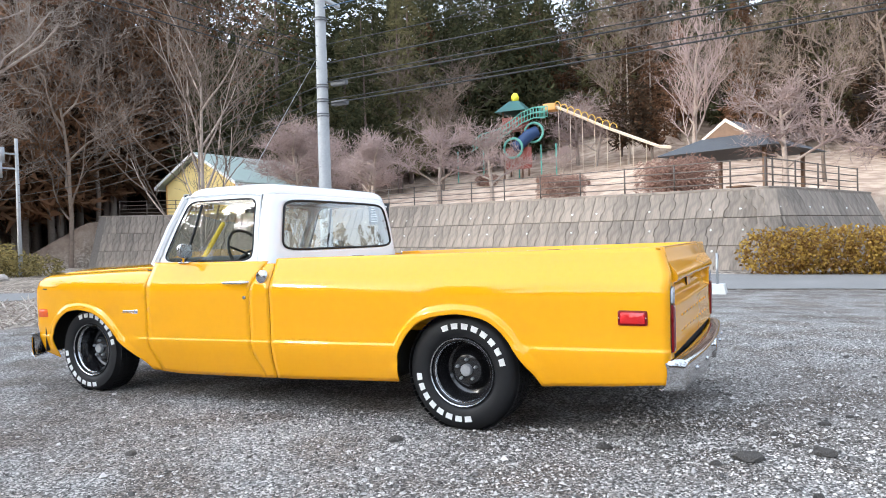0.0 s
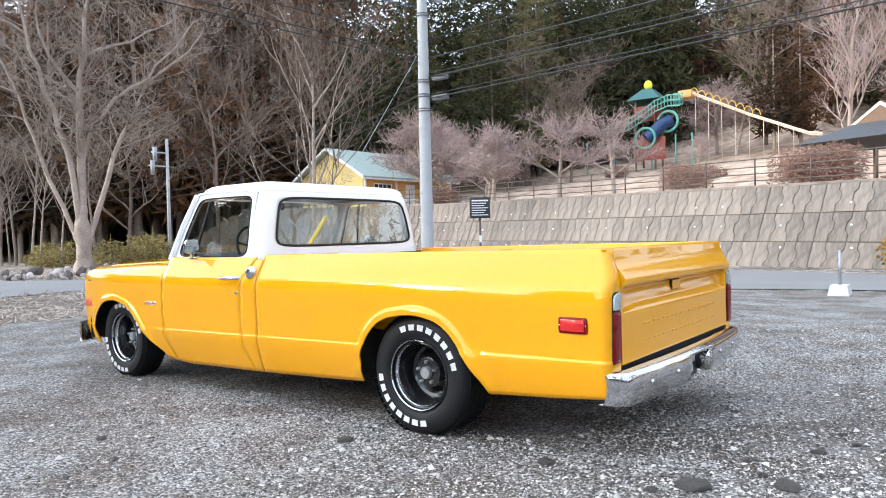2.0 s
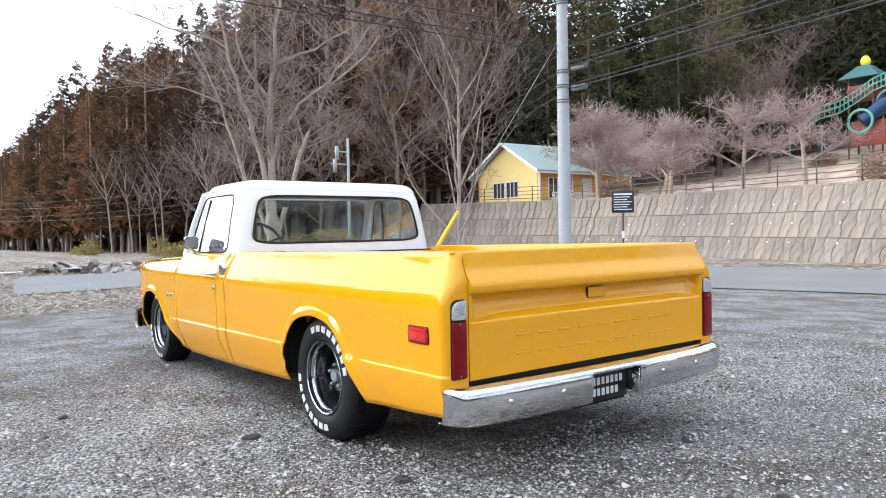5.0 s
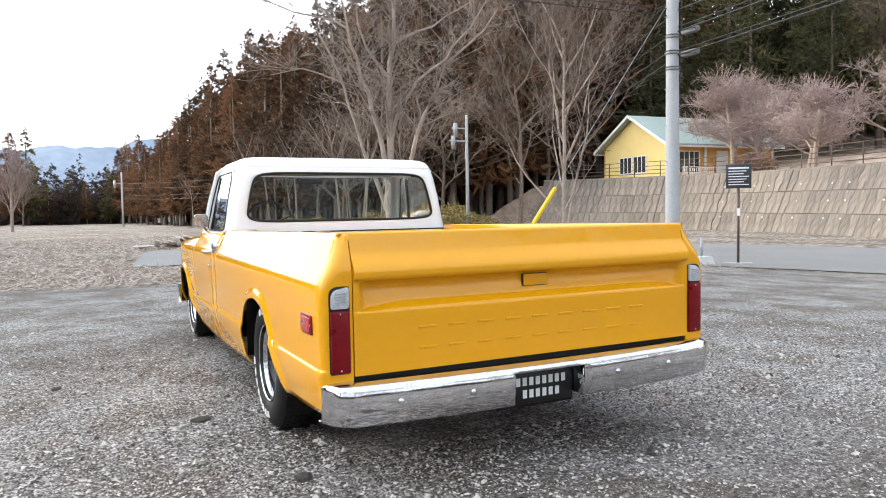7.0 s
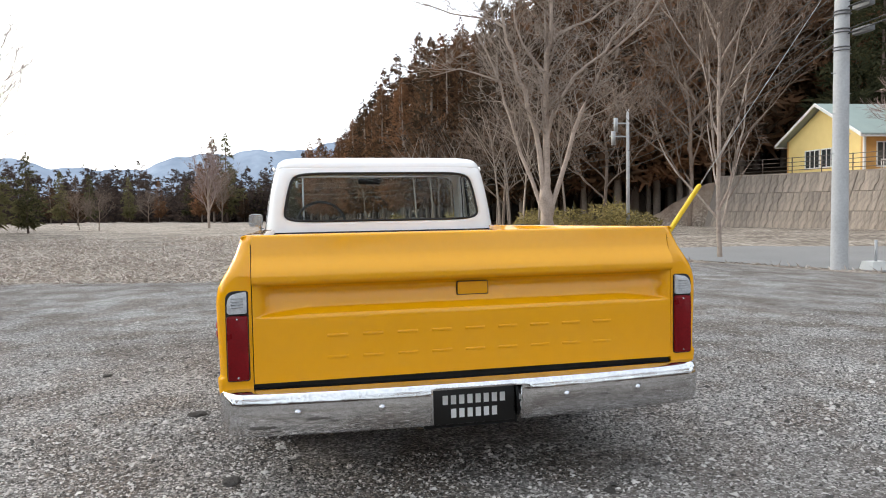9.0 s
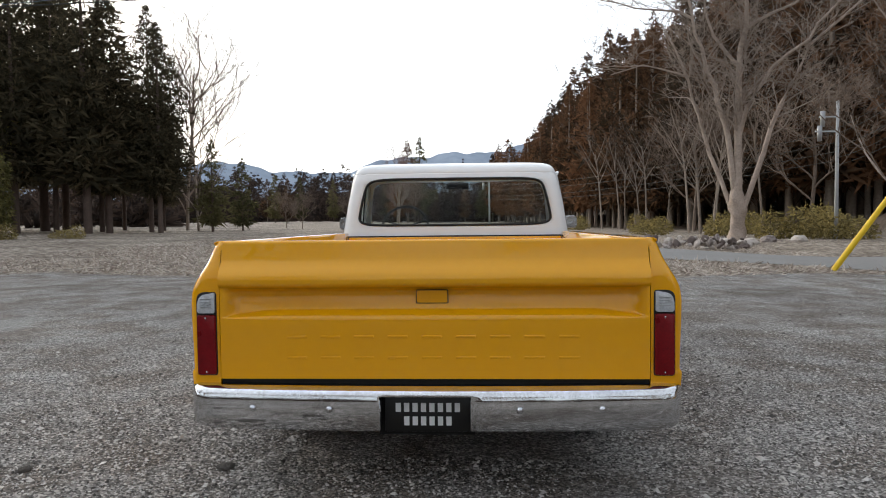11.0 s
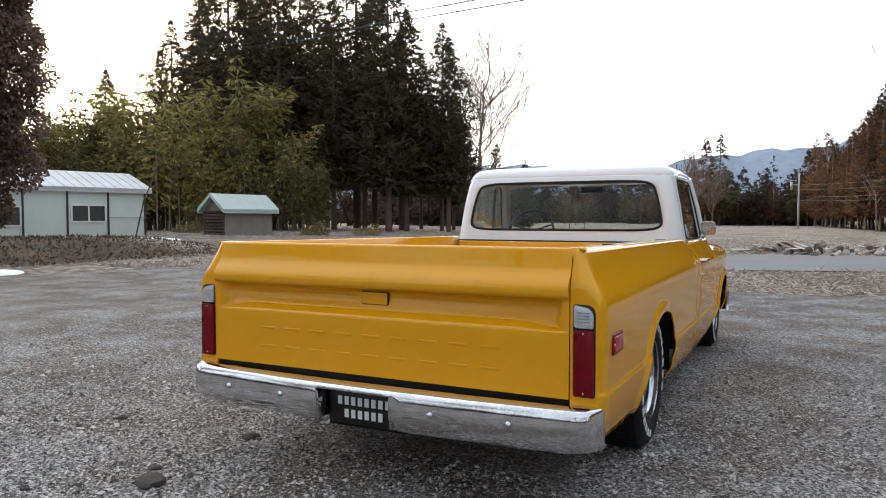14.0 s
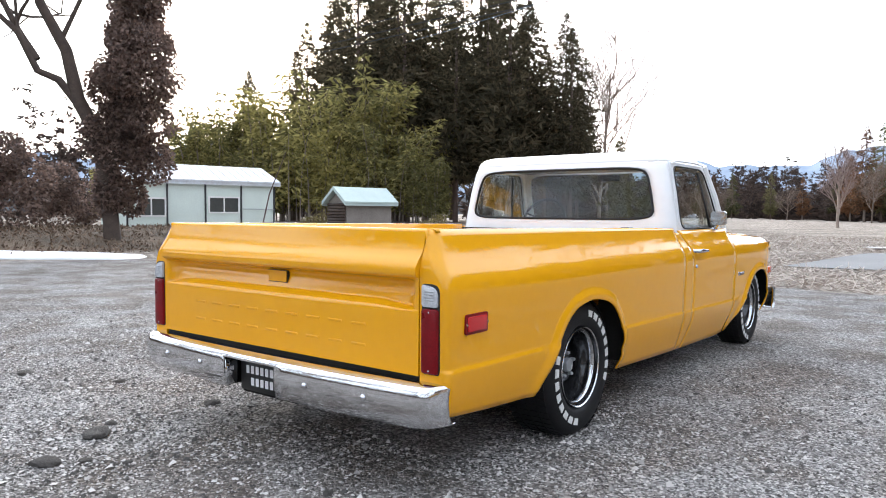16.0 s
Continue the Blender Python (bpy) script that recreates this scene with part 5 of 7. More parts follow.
for x, y, s in ((46, 44, 1.0), (50, 40, 1.1), (54, 46, 1.15), (58, 38, 1.1), (62, 43, 1.15), (50, 51, 1.1), (66, 37, 1.1), (70, 44, 1.2), (47, 49, 1.0), (55, 36, 0.9), (60, 35, 0.95)):
    put(green[int(x) % 3], x, y, s, x)

fuzzy = [bare(51 + k, "leafless grey-brown broadleaf tree on the slope", h, 0.15, TWIG, TWIG, levels=4, kids=(8, 5, 5), spread=0.62, lift=0.4, twig_len=1.05, twigs=5, twig_w=0.022, first=0.22, wiggle=0.16) for k, h in enumerate((13, 11))]
spots = [(x, y, s) for k, (x, y, s) in enumerate(HILLSIDE) if k % 10 == 4]
spots = [(31, 47.5, 1.3), (24.5, 49.5, 1.1), (37, 52, 1.1), (18, 56, 0.9), (56, -4, 0.8), (72, 2, 1.1), (75, -10, 1.1), (66, -14, 1.1), (74, 15, 1.0), (60, 30, 0.9), (62, 36, 0.9)] + spots
scatter(fuzzy, spots, 3)

# the great old tree by the lane, the slim one by the pole
old = thing("old_tree", "great bare tree with pale bark and crooked limbs", "tree")
bole_z = np.linspace(-0.75, 3.4, 34)
bole_r = np.interp(bole_z, [-0.75, -0.3, 0.3, 0.9, 1.3, 1.7, 2.3, 3.4], [0.60, 0.43, 0.37, 0.37, 0.43, 0.42, 0.31, 0.17])
BOLE = tube_np([(0.03 * math.sin(z * 2.1), 0.02 * math.cos(z * 1.7), z) for z in bole_z], list(bole_r), 18)
OLD_LIMBS = (
    (((0.0, 1.5), (0.03, 4.4), (0.02, 6.1), (-0.07, 7.6), (-0.04, 9.0), (0.13, 9.95), (0.31, 10.9), (0.4, 11.8), (0.35, 12.9), (0.6, 13.8), (0.9, 15.4)), 0.26, 0.0),
    (((0.39, 10.9), (0.93, 11.26), (1.71, 11.57), (2.65, 12.0), (3.43, 12.6), (4.22, 13.0), (4.9, 13.6)), 0.11, 0.5),
    (((-0.1, 1.6), (-0.29, 4.5), (-0.57, 5.8), (-0.93, 7.0), (-1.14, 7.9), (-1.58, 8.9), (-1.78, 9.9), (-2.14, 10.8), (-2.27, 11.9), (-2.4, 12.8), (-2.8, 14.6)), 0.19, -0.12),
    (((-0.07, 9.0), (-0.64, 9.8), (-1.23, 10.7), (-1.73, 12.1), (-1.86, 13.1), (-1.6, 14.6)), 0.12, 0.3),
    (((-0.35, 1.5), (-0.9, 3.0), (-1.45, 4.4), (-1.8, 5.6), (-2.09, 6.55), (-2.37, 7.5), (-2.72, 8.7), (-3.07, 9.7), (-3.42, 10.6), (-4.2, 12.0)), 0.15, 0.25),
    (((-2.72, 8.7), (-3.83, 9.1), (-5.0, 9.5), (-6.74, 9.1)), 0.07, -0.3),
    (((0.05, 5.2), (0.45, 6.7), (1.01, 7.6), (1.65, 8.6), (2.44, 9.2), (3.23, 9.8), (3.71, 10.5), (4.81, 11.5), (5.6, 13.0)), 0.14, -0.35),
    (((0.35, 1.5), (0.8, 3.0), (1.18, 4.4), (1.52, 5.6), (2.09, 6.9), (2.57, 7.8), (2.9, 8.6), (3.39, 9.9), (4.65, 10.9), (5.75, 11.9), (6.6, 13.2)), 0.18, 0.2),
    (((-2.27, 11.7), (-3.01, 12.2), (-4.34, 12.5), (-5.36, 12.7), (-6.35, 13.1), (-7.33, 13.5)), 0.08, 0.2),
)
rw = np.random.default_rng(302)
stems = []
for line, r, deep in OLD_LIMBS:
    pts = np.array([(x, deep * (z - line[0][1]) * 0.5, z) for x, z in line])
    pts[1:] += rw.normal(0, 0.05, pts[1:].shape)
    stems.append((pts, np.linspace(r * 0.85, max(0.025, r * 0.24), len(pts))))
limbs, twigs = grow(300, 13, 0.2, levels=4, kids=(6, 5, 4), spread=0.9, lift=0.5, twig_len=0.75, twigs=7, twig_w=0.014, first=0.28, wiggle=0.22, stems=stems)
spin = np.arctan2(BOLE[0][:, 1:2], BOLE[0][:, 0:1])
knobs = 0.10 * np.sin(BOLE[0][:, 2:3] * 7.3 + spin * 3) + 0.08 * np.sin(BOLE[0][:, 2:3] * 4.1 - spin * 2 + 1.3) + 0.05 * np.sin(spin * 7 + BOLE[0][:, 2:3] * 1.5)
swell = BOLE[0] * (1 + knobs * np.array([1, 1, 0]))
raw("trunk", *merge((swell, BOLE[1]), limbs), BARK, old, smooth=True)
raw("crown", *twigs, TWIGPALE, old)
settle(old, 13.99, 34.77, 1.0, radians(-22.6), 0.0)
slim = bare(83, "slim leafless young tree with many upright branches", 9.5, 0.075, TWIG, BARK, "", levels=4, kids=(13, 5, 4), spread=0.55, lift=0.9, twig_len=0.5, twigs=7, twig_w=0.008, first=0.06, wiggle=0.12)
settle(slim, 11.7, 14.6, 1.0, 0.0)
cherry = [bare(91 + k, "small bare cherry tree with pinkish twigs", 5.2, 0.14, TWIGPINK, BARK, "cherry trees", "cherry_tree", levels=4, kids=(6, 5, 5), spread=0.85, lift=0.1, twig_len=0.6, twigs=10, twig_w=0.014, first=0.25) for k in range(2)]
scatter(cherry, park([(38, 31, 1.25), (30.5, 20, 1.0), (32, 16.5, 0.8), (36, 24, 0.9), (33.5, 27.5, 1.0), (40, 27, 0.9), (30.6, 12.6, 0.72), (43, 33, 1.1), (35.8, -1.5, 1.02), (46, -9, 1.5), (45, 35, 1.2), (69, 16.6, 1.3), (71, 19, 1.2), (61, 17.8, 0.6)]), 4)

pale = bare(86, "tall pale leafless tree with upright fanning branches", 13.0, 0.24, TWIGPINK, BARK, "", levels=4, kids=(10, 6, 5), spread=0.5, lift=0.8, twig_len=0.8, twigs=7, twig_w=0.013, first=0.15, wiggle=0.10)
settle(pale, 62.5, 6.1, 1.0, 0.4)
put(pale, -7.8, 66, 0.55, 1.1)
put(brown[1], 68, 12.9, 0.85, 0.3)
put(brown[2], 70, 11.0, 0.75, 1.3)

# left of the field: cedars, bamboo, shrubs
brown_black = [conifer(231 + k, h, b, s, 6500, CEDARD, "tall dark brown cedar in a dense stand", CEDARBARK, 0.62, "field cedars", 0.22, 2.3) for k, (h, b, s) in enumerate(((17, 3.4, 2.7), (19, 4.4, 2.9), (15, 2.8, 2.4)))]
FIELD_SKY = [(-56.8, 7.5), (-54.4, 9.4), (-51.1, 11.4), (-48.5, 13.8), (-45.5, 17.2), (-42.0, 19.3), (-36.6, 19.7), (-31.2, 18.3), (-29.5, 14.6), (-28.4, 11.8), (-27.4, 14.6), (-26.2, 11.1), (-25.2, 5.5)]


def field_scale(x, y):
    far, az = math.hypot(x - 2.3, y + 3.4), math.degrees(math.atan2(x - 2.3, y + 3.4))
    return (far * math.tan(radians(lerp_table(az, FIELD_SKY))) + 1.13 - gz(x, y)) / 17.5


scatter(brown_black, [(x, y, field_scale(x, y) * rr.uniform(0.95, 1.2)) for x, y, _ in [(-20.6, 41.2, 0.80), (-22.3, 43.5, 0.92), (-23.9, 41, 1.12), (-25.5, 43, 1.28), (-27.5, 41, 1.30), (-29.5, 43, 1.38), (-32, 41, 1.36), (-35, 43, 1.34), (-38, 40, 1.1), (-23, 47, 1.15), (-26.5, 48, 1.25), (-31, 48, 1.3), (-36, 48, 1.3), (-41.5, 44, 1.1), (-24.5, 39.5, 0.9), (-28.5, 38.5, 1.0), (-44, 38, 0.9), (-48, 35, 0.7), (-52, 32, 0.6), (-46, 43, 1.0), (-37, 37, 1.15), (-40, 37, 1.15), (-43, 36, 0.95), (-33, 38, 1.25), (-39, 43, 1.3), (-43, 41, 1.15), (-35.5, 40, 1.25)]], 6)
for x, y, s in ((-18.6, 45, 0.42), (-17.8, 49, 0.36)):
    put(green[2], x, y, s, x)


def leafy(seed, label, name, leaf, lobes, count, size, stems=0, group="", thin=0.28):
    """A leafy mass of lobes (x, y, z, radius, height) on stems."""
    rr2 = np.random.default_rng(seed)
    t = thing(name, label, "tree" if "tree" in name or "bamboo" in name else "shrub", group)
    ps, ds = [], []
    for x, y, z, r, h in lobes:
        n = int(count / len(lobes))
        a = rr2.normal(size=(n, 3))
        a /= np.linalg.norm(a, axis=1, keepdims=True)
        k = rr2.uniform(0.35, 1.05, n) ** 0.5
        ps.append(np.array([x, y, z]) + a * k[:, None] * np.array([r, r, h]))
        ds.append(a * [1, 1, 0.4] + rr2.normal(0, 0.5, (n, 3)) + [0, 0, -0.35])
    raw("crown", *sprays(np.concatenate(ps), np.concatenate(ds), size, size * thin, rr2, 0.8), leaf, t)
    lots = []
    for k in range(stems):
        x, y, z, r, h = lobes[k % len(lobes)]
        q = rr2.normal(0, 0.25 * r, 2)
        lots.append(tube_np([(x * 0.7 + q[0], y * 0.7 + q[1], -0.3), (x * 0.9 + q[0], y * 0.9 + q[1], z * 0.6), (x + q[0], y + q[1], z + h * 0.5)], [0.06, 0.05, 0.02], 5))
    if lots:
        raw("stems", *merge(*lots), CEDARBARK, t, smooth=True)
    return t


def bamboo_clump(seed):
    """Arching culms with drooping plumes of narrow leaves."""
    rr2 = np.random.default_rng(seed)
    t = thing("bamboo_clump", "dense stand of yellow-green bamboo", "bamboo", "bamboo stands")
    ps, ds, culms = [], [], []
    for k in range(46):
        a, q = rr2.uniform(0, math.tau), math.sqrt(rr2.uniform(0, 1))
        b = np.array([2.5 * q * math.cos(a), 1.9 * q * math.sin(a), 0.0])
        h = rr2.uniform(4.2, 10.2) * (1 - 0.25 * q)
        way = rr2.normal(0, 0.5, 2) + 0.6 * np.array([math.cos(a), math.sin(a)])
        bend = lambda u: b + np.stack([way[0] * 0.17 * h * u**2.6, way[1] * 0.17 * h * u**2.6, h * (u - 0.10 * u**5)], -1)
        culms.append(tube_np(np.array([bend(u) for u in np.linspace(0, 1, 6)]), np.linspace(0.035, 0.01, 6), 4))
        n = 230
        u = rr2.uniform(0.16, 1.0, n) ** 0.8
        node = np.round(u * 12) / 12
        base = np.array([bend(v) for v in node])
        az = rr2.uniform(0, math.tau, n)
        reach_ = (0.15 + 0.85 * (1 - u) ** 0.6) * rr2.uniform(0.1, 1.0, n) * 0.9
        ps.append(base + np.stack([reach_ * np.cos(az), reach_ * np.sin(az), 0.20 * reach_ - 0.42 * reach_**2 + rr2.normal(0, 0.06, n)], -1))
        ds.append(np.stack([np.cos(az), np.sin(az), rr2.uniform(-1.0, 0.1, n)], -1) + rr2.normal(0, 0.35, (n, 3)))
    raw("crown", *sprays(np.concatenate(ps), np.concatenate(ds), 0.40, 0.058, rr2, 0.8), BAMBOO, t)
    tagged(raw("cane", *merge(*culms), PALETRUNK, t, smooth=True), kind="stuff")
    return t


bamboo = [bamboo_clump(101 + k) for k in range(2)]
scatter(bamboo, [(-27.2, 33.5, 0.66), (-29.5, 32.5, 0.95), (-32.3, 31, 1.25), (-35, 29, 1.35), (-37.5, 27, 1.2), (-40, 25.5, 1.0), (-42.5, 23.5, 0.85), (-34, 34, 1.5), (-38, 31, 1.45), (-42, 29, 1.2), (-46, 26, 0.95), (-31, 36, 1.15), (-50, 24, 0.95)], 7)
RV = Vector((0.75, 0.66, 0))  # along the bank
ivy_lobes = [(RV.x * r, RV.y * r, z, w, h) for r, z, w, h in ((0.25, 1.6, 0.45, 0.9), (0.55, 2.6, 0.8, 1.0), (0.75, 3.5, 0.9, 1.0), (0.85, 4.5, 0.95, 1.0), (0.9, 5.5, 0.95, 1.0), (0.8, 6.5, 0.9, 0.9), (0.85, 7.3, 0.75, 0.8), (0.1, 3.2, 0.5, 0.9), (0.2, 4.4, 0.6, 0.9), (0.3, 5.6, 0.6, 0.9))]
rj = random.Random(9)
ivy_lobes = [(x + rj.uniform(-0.45, 0.45), y + rj.uniform(-0.45, 0.45), z + rj.uniform(-0.3, 0.3), w * rj.uniform(0.6, 1.0), h * rj.uniform(0.5, 0.8)) for x, y, z, w, h in ivy_lobes for _ in range(4)]
ivy = leafy(120, "old leaning tree wrapped in dark ivy, on a bank", "ivy_tree", IVY, ivy_lobes, 46000, 0.10, 0, thin=0.42)
stemset = [([(0, -0.4, 0.27), (-0.06, 0.6, 0.22), (-0.28, 2.7, 0.21), (-0.55, 3.4, 0.20), (-0.84, 4.0, 0.19), (-1.1, 5.3, 0.16), (-1.7, 6.5, 0.13), (-2.1, 8.2, 0.09)]), [(-0.7, 3.7, 0.13), (-1.3, 4.5, 0.11), (-1.8, 4.7, 0.10), (-2.25, 5.7, 0.085), (-2.9, 6.3, 0.06), (-3.4, 7.6, 0.035)], [(-0.15, 1.8, 0.14), (0.5, 3.6, 0.13), (0.8, 5.6, 0.11), (1.0, 7.4, 0.07), (1.3, 9.0, 0.03)], [(-1.2, 5.6, 0.07), (-0.6, 7.0, 0.05), (-0.4, 8.6, 0.02)], [(-2.25, 5.7, 0.05), (-2.3, 6.9, 0.035), (-2.7, 8.0, 0.015)]]
trunks, rt = [], np.random.default_rng(77)
for st in stemset:
    pts = np.array([(RV.x * r, RV.y * r, z) for r, z, _ in st])
    trunks.append(tube_np(pts, [w for _, _, w in st], 9))
limbs, twigs = grow(123, 7, 0.10, levels=3, kids=(6, 5), spread=0.8, lift=0.3, twig_len=0.7, twigs=4, twig_w=0.012, first=0.1, lean=(-0.5, -0.3), wiggle=0.25)
off = np.array([-1.8 * RV.x, -1.8 * RV.y, 5.0])
raw("trunk", *merge(*trunks, (limbs[0] + off, limbs[1])), LOG, ivy, smooth=True)
raw("twigs", twigs[0] + off, twigs[1], TWIG, ivy)
settle(ivy, -17.0, 6.9, 1.0, 0.3, gz(-17.0, 6.9) - 0.15)
evergreen = leafy(131, "dark evergreen shrub on the bank", "evergreen_shrub", IVY, [(0, 0, 1.0, 1.4, 1.0), (0.8, 0.3, 1.8, 1.0, 0.9), (-0.9, 0.2, 1.5, 1.1, 1.1), (0.1, 0, 2.6, 0.8, 0.8)], 6000, 0.14, 0, "bank shrubs", 0.4)
scatter([evergreen], [(-21, 5.5, 0.9), (-24, 4.5, 1.3), (-27, 3.5, 1.5), (-22.5, 8.0, 0.8), (-30, 4, 1.6), (-24, 1, 1.2), (-28, -2, 1.4), (-33, 1, 1.7)], 8)
hedge_l = [(0, -9.0 + k * 0.55, 0.75, 0.72, 0.72) for k in range(18)]
hedge = leafy(140, "clipped hedge of yellow-brown leaves along the lane", "hedge", HEDGE, hedge_l, 18000, 0.10, 0, thin=0.45)
settle(hedge, 21.2, -1.3, 1.14)
shrub = leafy(150, "dry reddish-brown clipped shrub", "dry_shrub", SHRUB, [(0, 0, 0.7, 0.9, 0.75), (0.8, 0.1, 0.7, 0.8, 0.7), (-0.8, 0, 0.65, 0.8, 0.7)], 2200, 0.20, 0, "park shrubs", 0.2)
scatter([shrub], park([(31.0, 24, 0.8), (52, 14, 0.8), (62, 26, 1.0), (57, 18, 0.7)]), 9)
clipped = leafy(151, "clipped reddish-brown twiggy bush behind the fence", "clipped_bush", SHRUB, [(x, y, z, 0.42, 0.4) for x in (-0.3, 0.3) for y in (-0.8, -0.3, 0.3, 0.8) for z in (0.35, 0.8, 1.15)], 5200, 0.16, 0, "clipped bushes", 0.12)
scatter([clipped], [(29.7, 8.6, 0.95), (29.1, 2.3, 1.25), (29.4, 3.5, 1.2)], 14)
scrub = leafy(160, "yellow-green undergrowth at the wood's foot", "undergrowth_bush", UNDER, [(0, 0, 0.7, 1.4, 0.8), (1.2, 0.3, 1.0, 1.0, 1.0), (-1.3, 0.1, 0.6, 1.2, 0.7)], 1500, 0.3, 0, "undergrowth", 0.16)
scatter([scrub], [(17.5, 38, 0.9), (19.5, 36.5, 1.1), (21, 39.5, 1.2), (16, 43, 0.9), (12, 46, 0.8), (18, 47, 1.0), (22.5, 43, 1.1), (9, 60, 0.8), (14, 55, 0.9), (20, 50, 1.0), (-22.5, 28.5, 0.5), (-20.5, 30.5, 0.45), (-29, 25.2, 0.45)], 10)

# far trees over the field, joined woods further off
scatter([put(brown[0], 0, 150, 1), put(green[0], 0, 150, 1)], [(-12.5, 121, 0.86), (-10.6, 124, 0.92), (-14.8, 124, 0.72), (-17.5, 128, 0.45), (-22, 126, 0.5), (-26, 122, 0.5), (-8, 128, 0.45), (-5.5, 132, 0.5), (-2.5, 128, 0.5), (-31, 118, 0.5), (-35, 112, 0.5), (-29, 96, 0.45), (-25, 88, 0.42), (1, 126, 0.6)], 11)
scatter([put(fuzzy[1], 0, 150, 1)], [(-10.5, 112, 0.75), (-21, 110, 0.6), (-15.5, 58, 0.4), (-18, 62, 0.4)], 12)
put(slim, -22.3, 49.5, 1.75, 2.0)
put(slim, -20.6, 47.5, 1.35, 0.6)
lots = []
rw = np.random.default_rng(21)
for k in range(190):
    a, far = radians(rw.uniform(-34, 3)), rw.uniform(128, 185)
    x, y = far * math.sin(a), far * math.cos(a)
    v, f = cedar_crown(2000 + k, rw.uniform(7.0, 11.0) * far / 140, 0.0, rw.uniform(2.4, 3.6), 650, 1.2)
    lots.append((v + np.array([x, y, 0.0]), f))
for k in range(520):
    a = rw.uniform(0, 360)
    far = rw.uniform(130, 300)
    if 24 < a < 96:
        far = rw.uniform(112, 150)
    elif 96 <= a < 190:
        far = rw.uniform(70, 120)
    elif 190 <= a < 290:
        far = rw.uniform(60, 110)
    elif a >= 290 and a < 335:
        far = rw.uniform(66, 120)
    x, y = far * math.sin(radians(a)), far * math.cos(radians(a))
    if -22 < (a if a < 180 else a - 360) < 8 and far < 150:
        continue
    v, f = cedar_crown(1000 + k, rw.uniform(8, 15), 0.0, rw.uniform(2.6, 4.2), *((300, 1.6) if a > 285 or a < 100 else (110, 3.0)))
    lots.append((v + np.array([x, y, gz(x, y) * (far < 170)]), f))
tagged(raw("far_woods", *merge(*lots), FARWOOD), "dark distant woods around the valley", "woods", kind="stuff")


def ridge(name, label, dist, base, amp, a0, a1, material, seed, depth):
    rr2 = np.random.default_rng(seed)
    ang = np.radians(np.linspace(a0, a1, 420))
    prof = base + amp * sum(np.sin(ang * f + p) / w for f, p, w in zip((7, 13, 29, 61, 117, 233), rr2.uniform(0, 6, 6), (1.2, 2, 3.2, 5.5, 9, 15)))
    rows_z = []
    for k in range(6):
        u = k / 5
        rad = dist + depth * u
        jag = 1 + 0.06 * np.sin(ang * 83 + k) * u * (1 - u) * 4
        rows_z.append(np.stack([rad * np.sin(ang), rad * np.cos(ang), -10 + (prof + 10) * u**0.8 * jag], -1))
    v = np.concatenate(rows_z)
    i = np.arange(len(v)).reshape(6, -1)
    f = np.stack([i[:-1, :-1], i[:-1, 1:], i[1:, 1:], i[1:, :-1]], -1).reshape(-1, 4)
    tagged(raw(name, v, f, material, smooth=True), label, "mountain", kind="structure")


ridge("backdrop_mountains", "distant snowy mountains, pale blue haze put into their colour", 2200, 208, 34, -75, 60, MOUNTAIN, 3, 350)
ridge("backdrop_hills", "dark wooded low hills across the valley", 420, 14, 3.0, -75, 30, MIDHILL, 8, 60)

# slim pale stems along the wood's foot, and bare trees behind the lot
stem = bare(170, "slim pale leafless stem at the wood's foot", 9.0, 0.085, TWIG, PALETRUNK, "slim stems", "slim_tree", levels=3, kids=(7, 4), spread=0.5, lift=0.5, twig_len=0.6, twigs=5, twig_w=0.012, first=0.55, wiggle=0.05)
rs = random.Random(44)
STEMS = [(lerp_table(y, [(40, 18), (62, 15.5), (84, 9.5), (110, 5)]) + rs.uniform(-2.5, 3.5), y + rs.uniform(-2, 2), rs.uniform(0.7, 1.15)) for y in np.linspace(41, 84, 20)]
scatter([stem], STEMS, 13)
for k, (x, y, s) in enumerate(((-9, -26, 1.1), (-18, -20, 1.0), (-24, -12, 1.1), (3, -30, 1.1), (-29, -5, 1.1), (14, -30, 1.1), (21, -27, 1.1), (27, -24, 1.2), (33, -27, 1.2), (-32, -16, 1.2), (-22, -26, 1.2))):
    put(fuzzy[k % 2], x, y, s, k * 1.7)

# ---- retaining wall with its coping, blocks and rail ----



def wall_run(s):
    """The foot line's point at s metres, and the straight stretch's direction into the hill."""
    s = max(s, 0.0)
    for (ax, ay), (bx, by) in zip(WALL, WALL[1:]):
        n = math.hypot(bx - ax, by - ay)
        if s <= n or (bx, by) == WALL[-1]:
            u = min(s / n, 1.0)
            return Vector((ax + (bx - ax) * u, ay + (by - ay) * u, 0)), Vector(((by - ay) / n, -(bx - ax) / n, 0))
        s -= n


def along_wall(s):
    """As wall_run, with the direction eased round the bends."""
    n = sum((wall_run(s + d)[1] for d in np.linspace(-1.8, 1.8, 9)), Vector((0, 0, 0)))
    return wall_run(s)[0], n.normalized()


WALL_LEN = sum(math.hypot(b[0] - a[0], b[1] - a[1]) for a, b in zip(WALL, WALL[1:]))
WALL_LOW, SET_BACK = -0.5, 1.47


def wall_point(s, u, out=0.0):
    """On the wall's leaning face: s metres along it, u from foot to top."""
    p, n = along_wall(s)
    top = float(coping_z(p.y))
    q = p + n * (SET_BACK * u) + Vector((0, 0, WALL_LOW + (top - WALL_LOW) * u))
    lean = (n * -(top - WALL_LOW) + Vector((0, 0, SET_BACK))).normalized()
    return q + lean * out


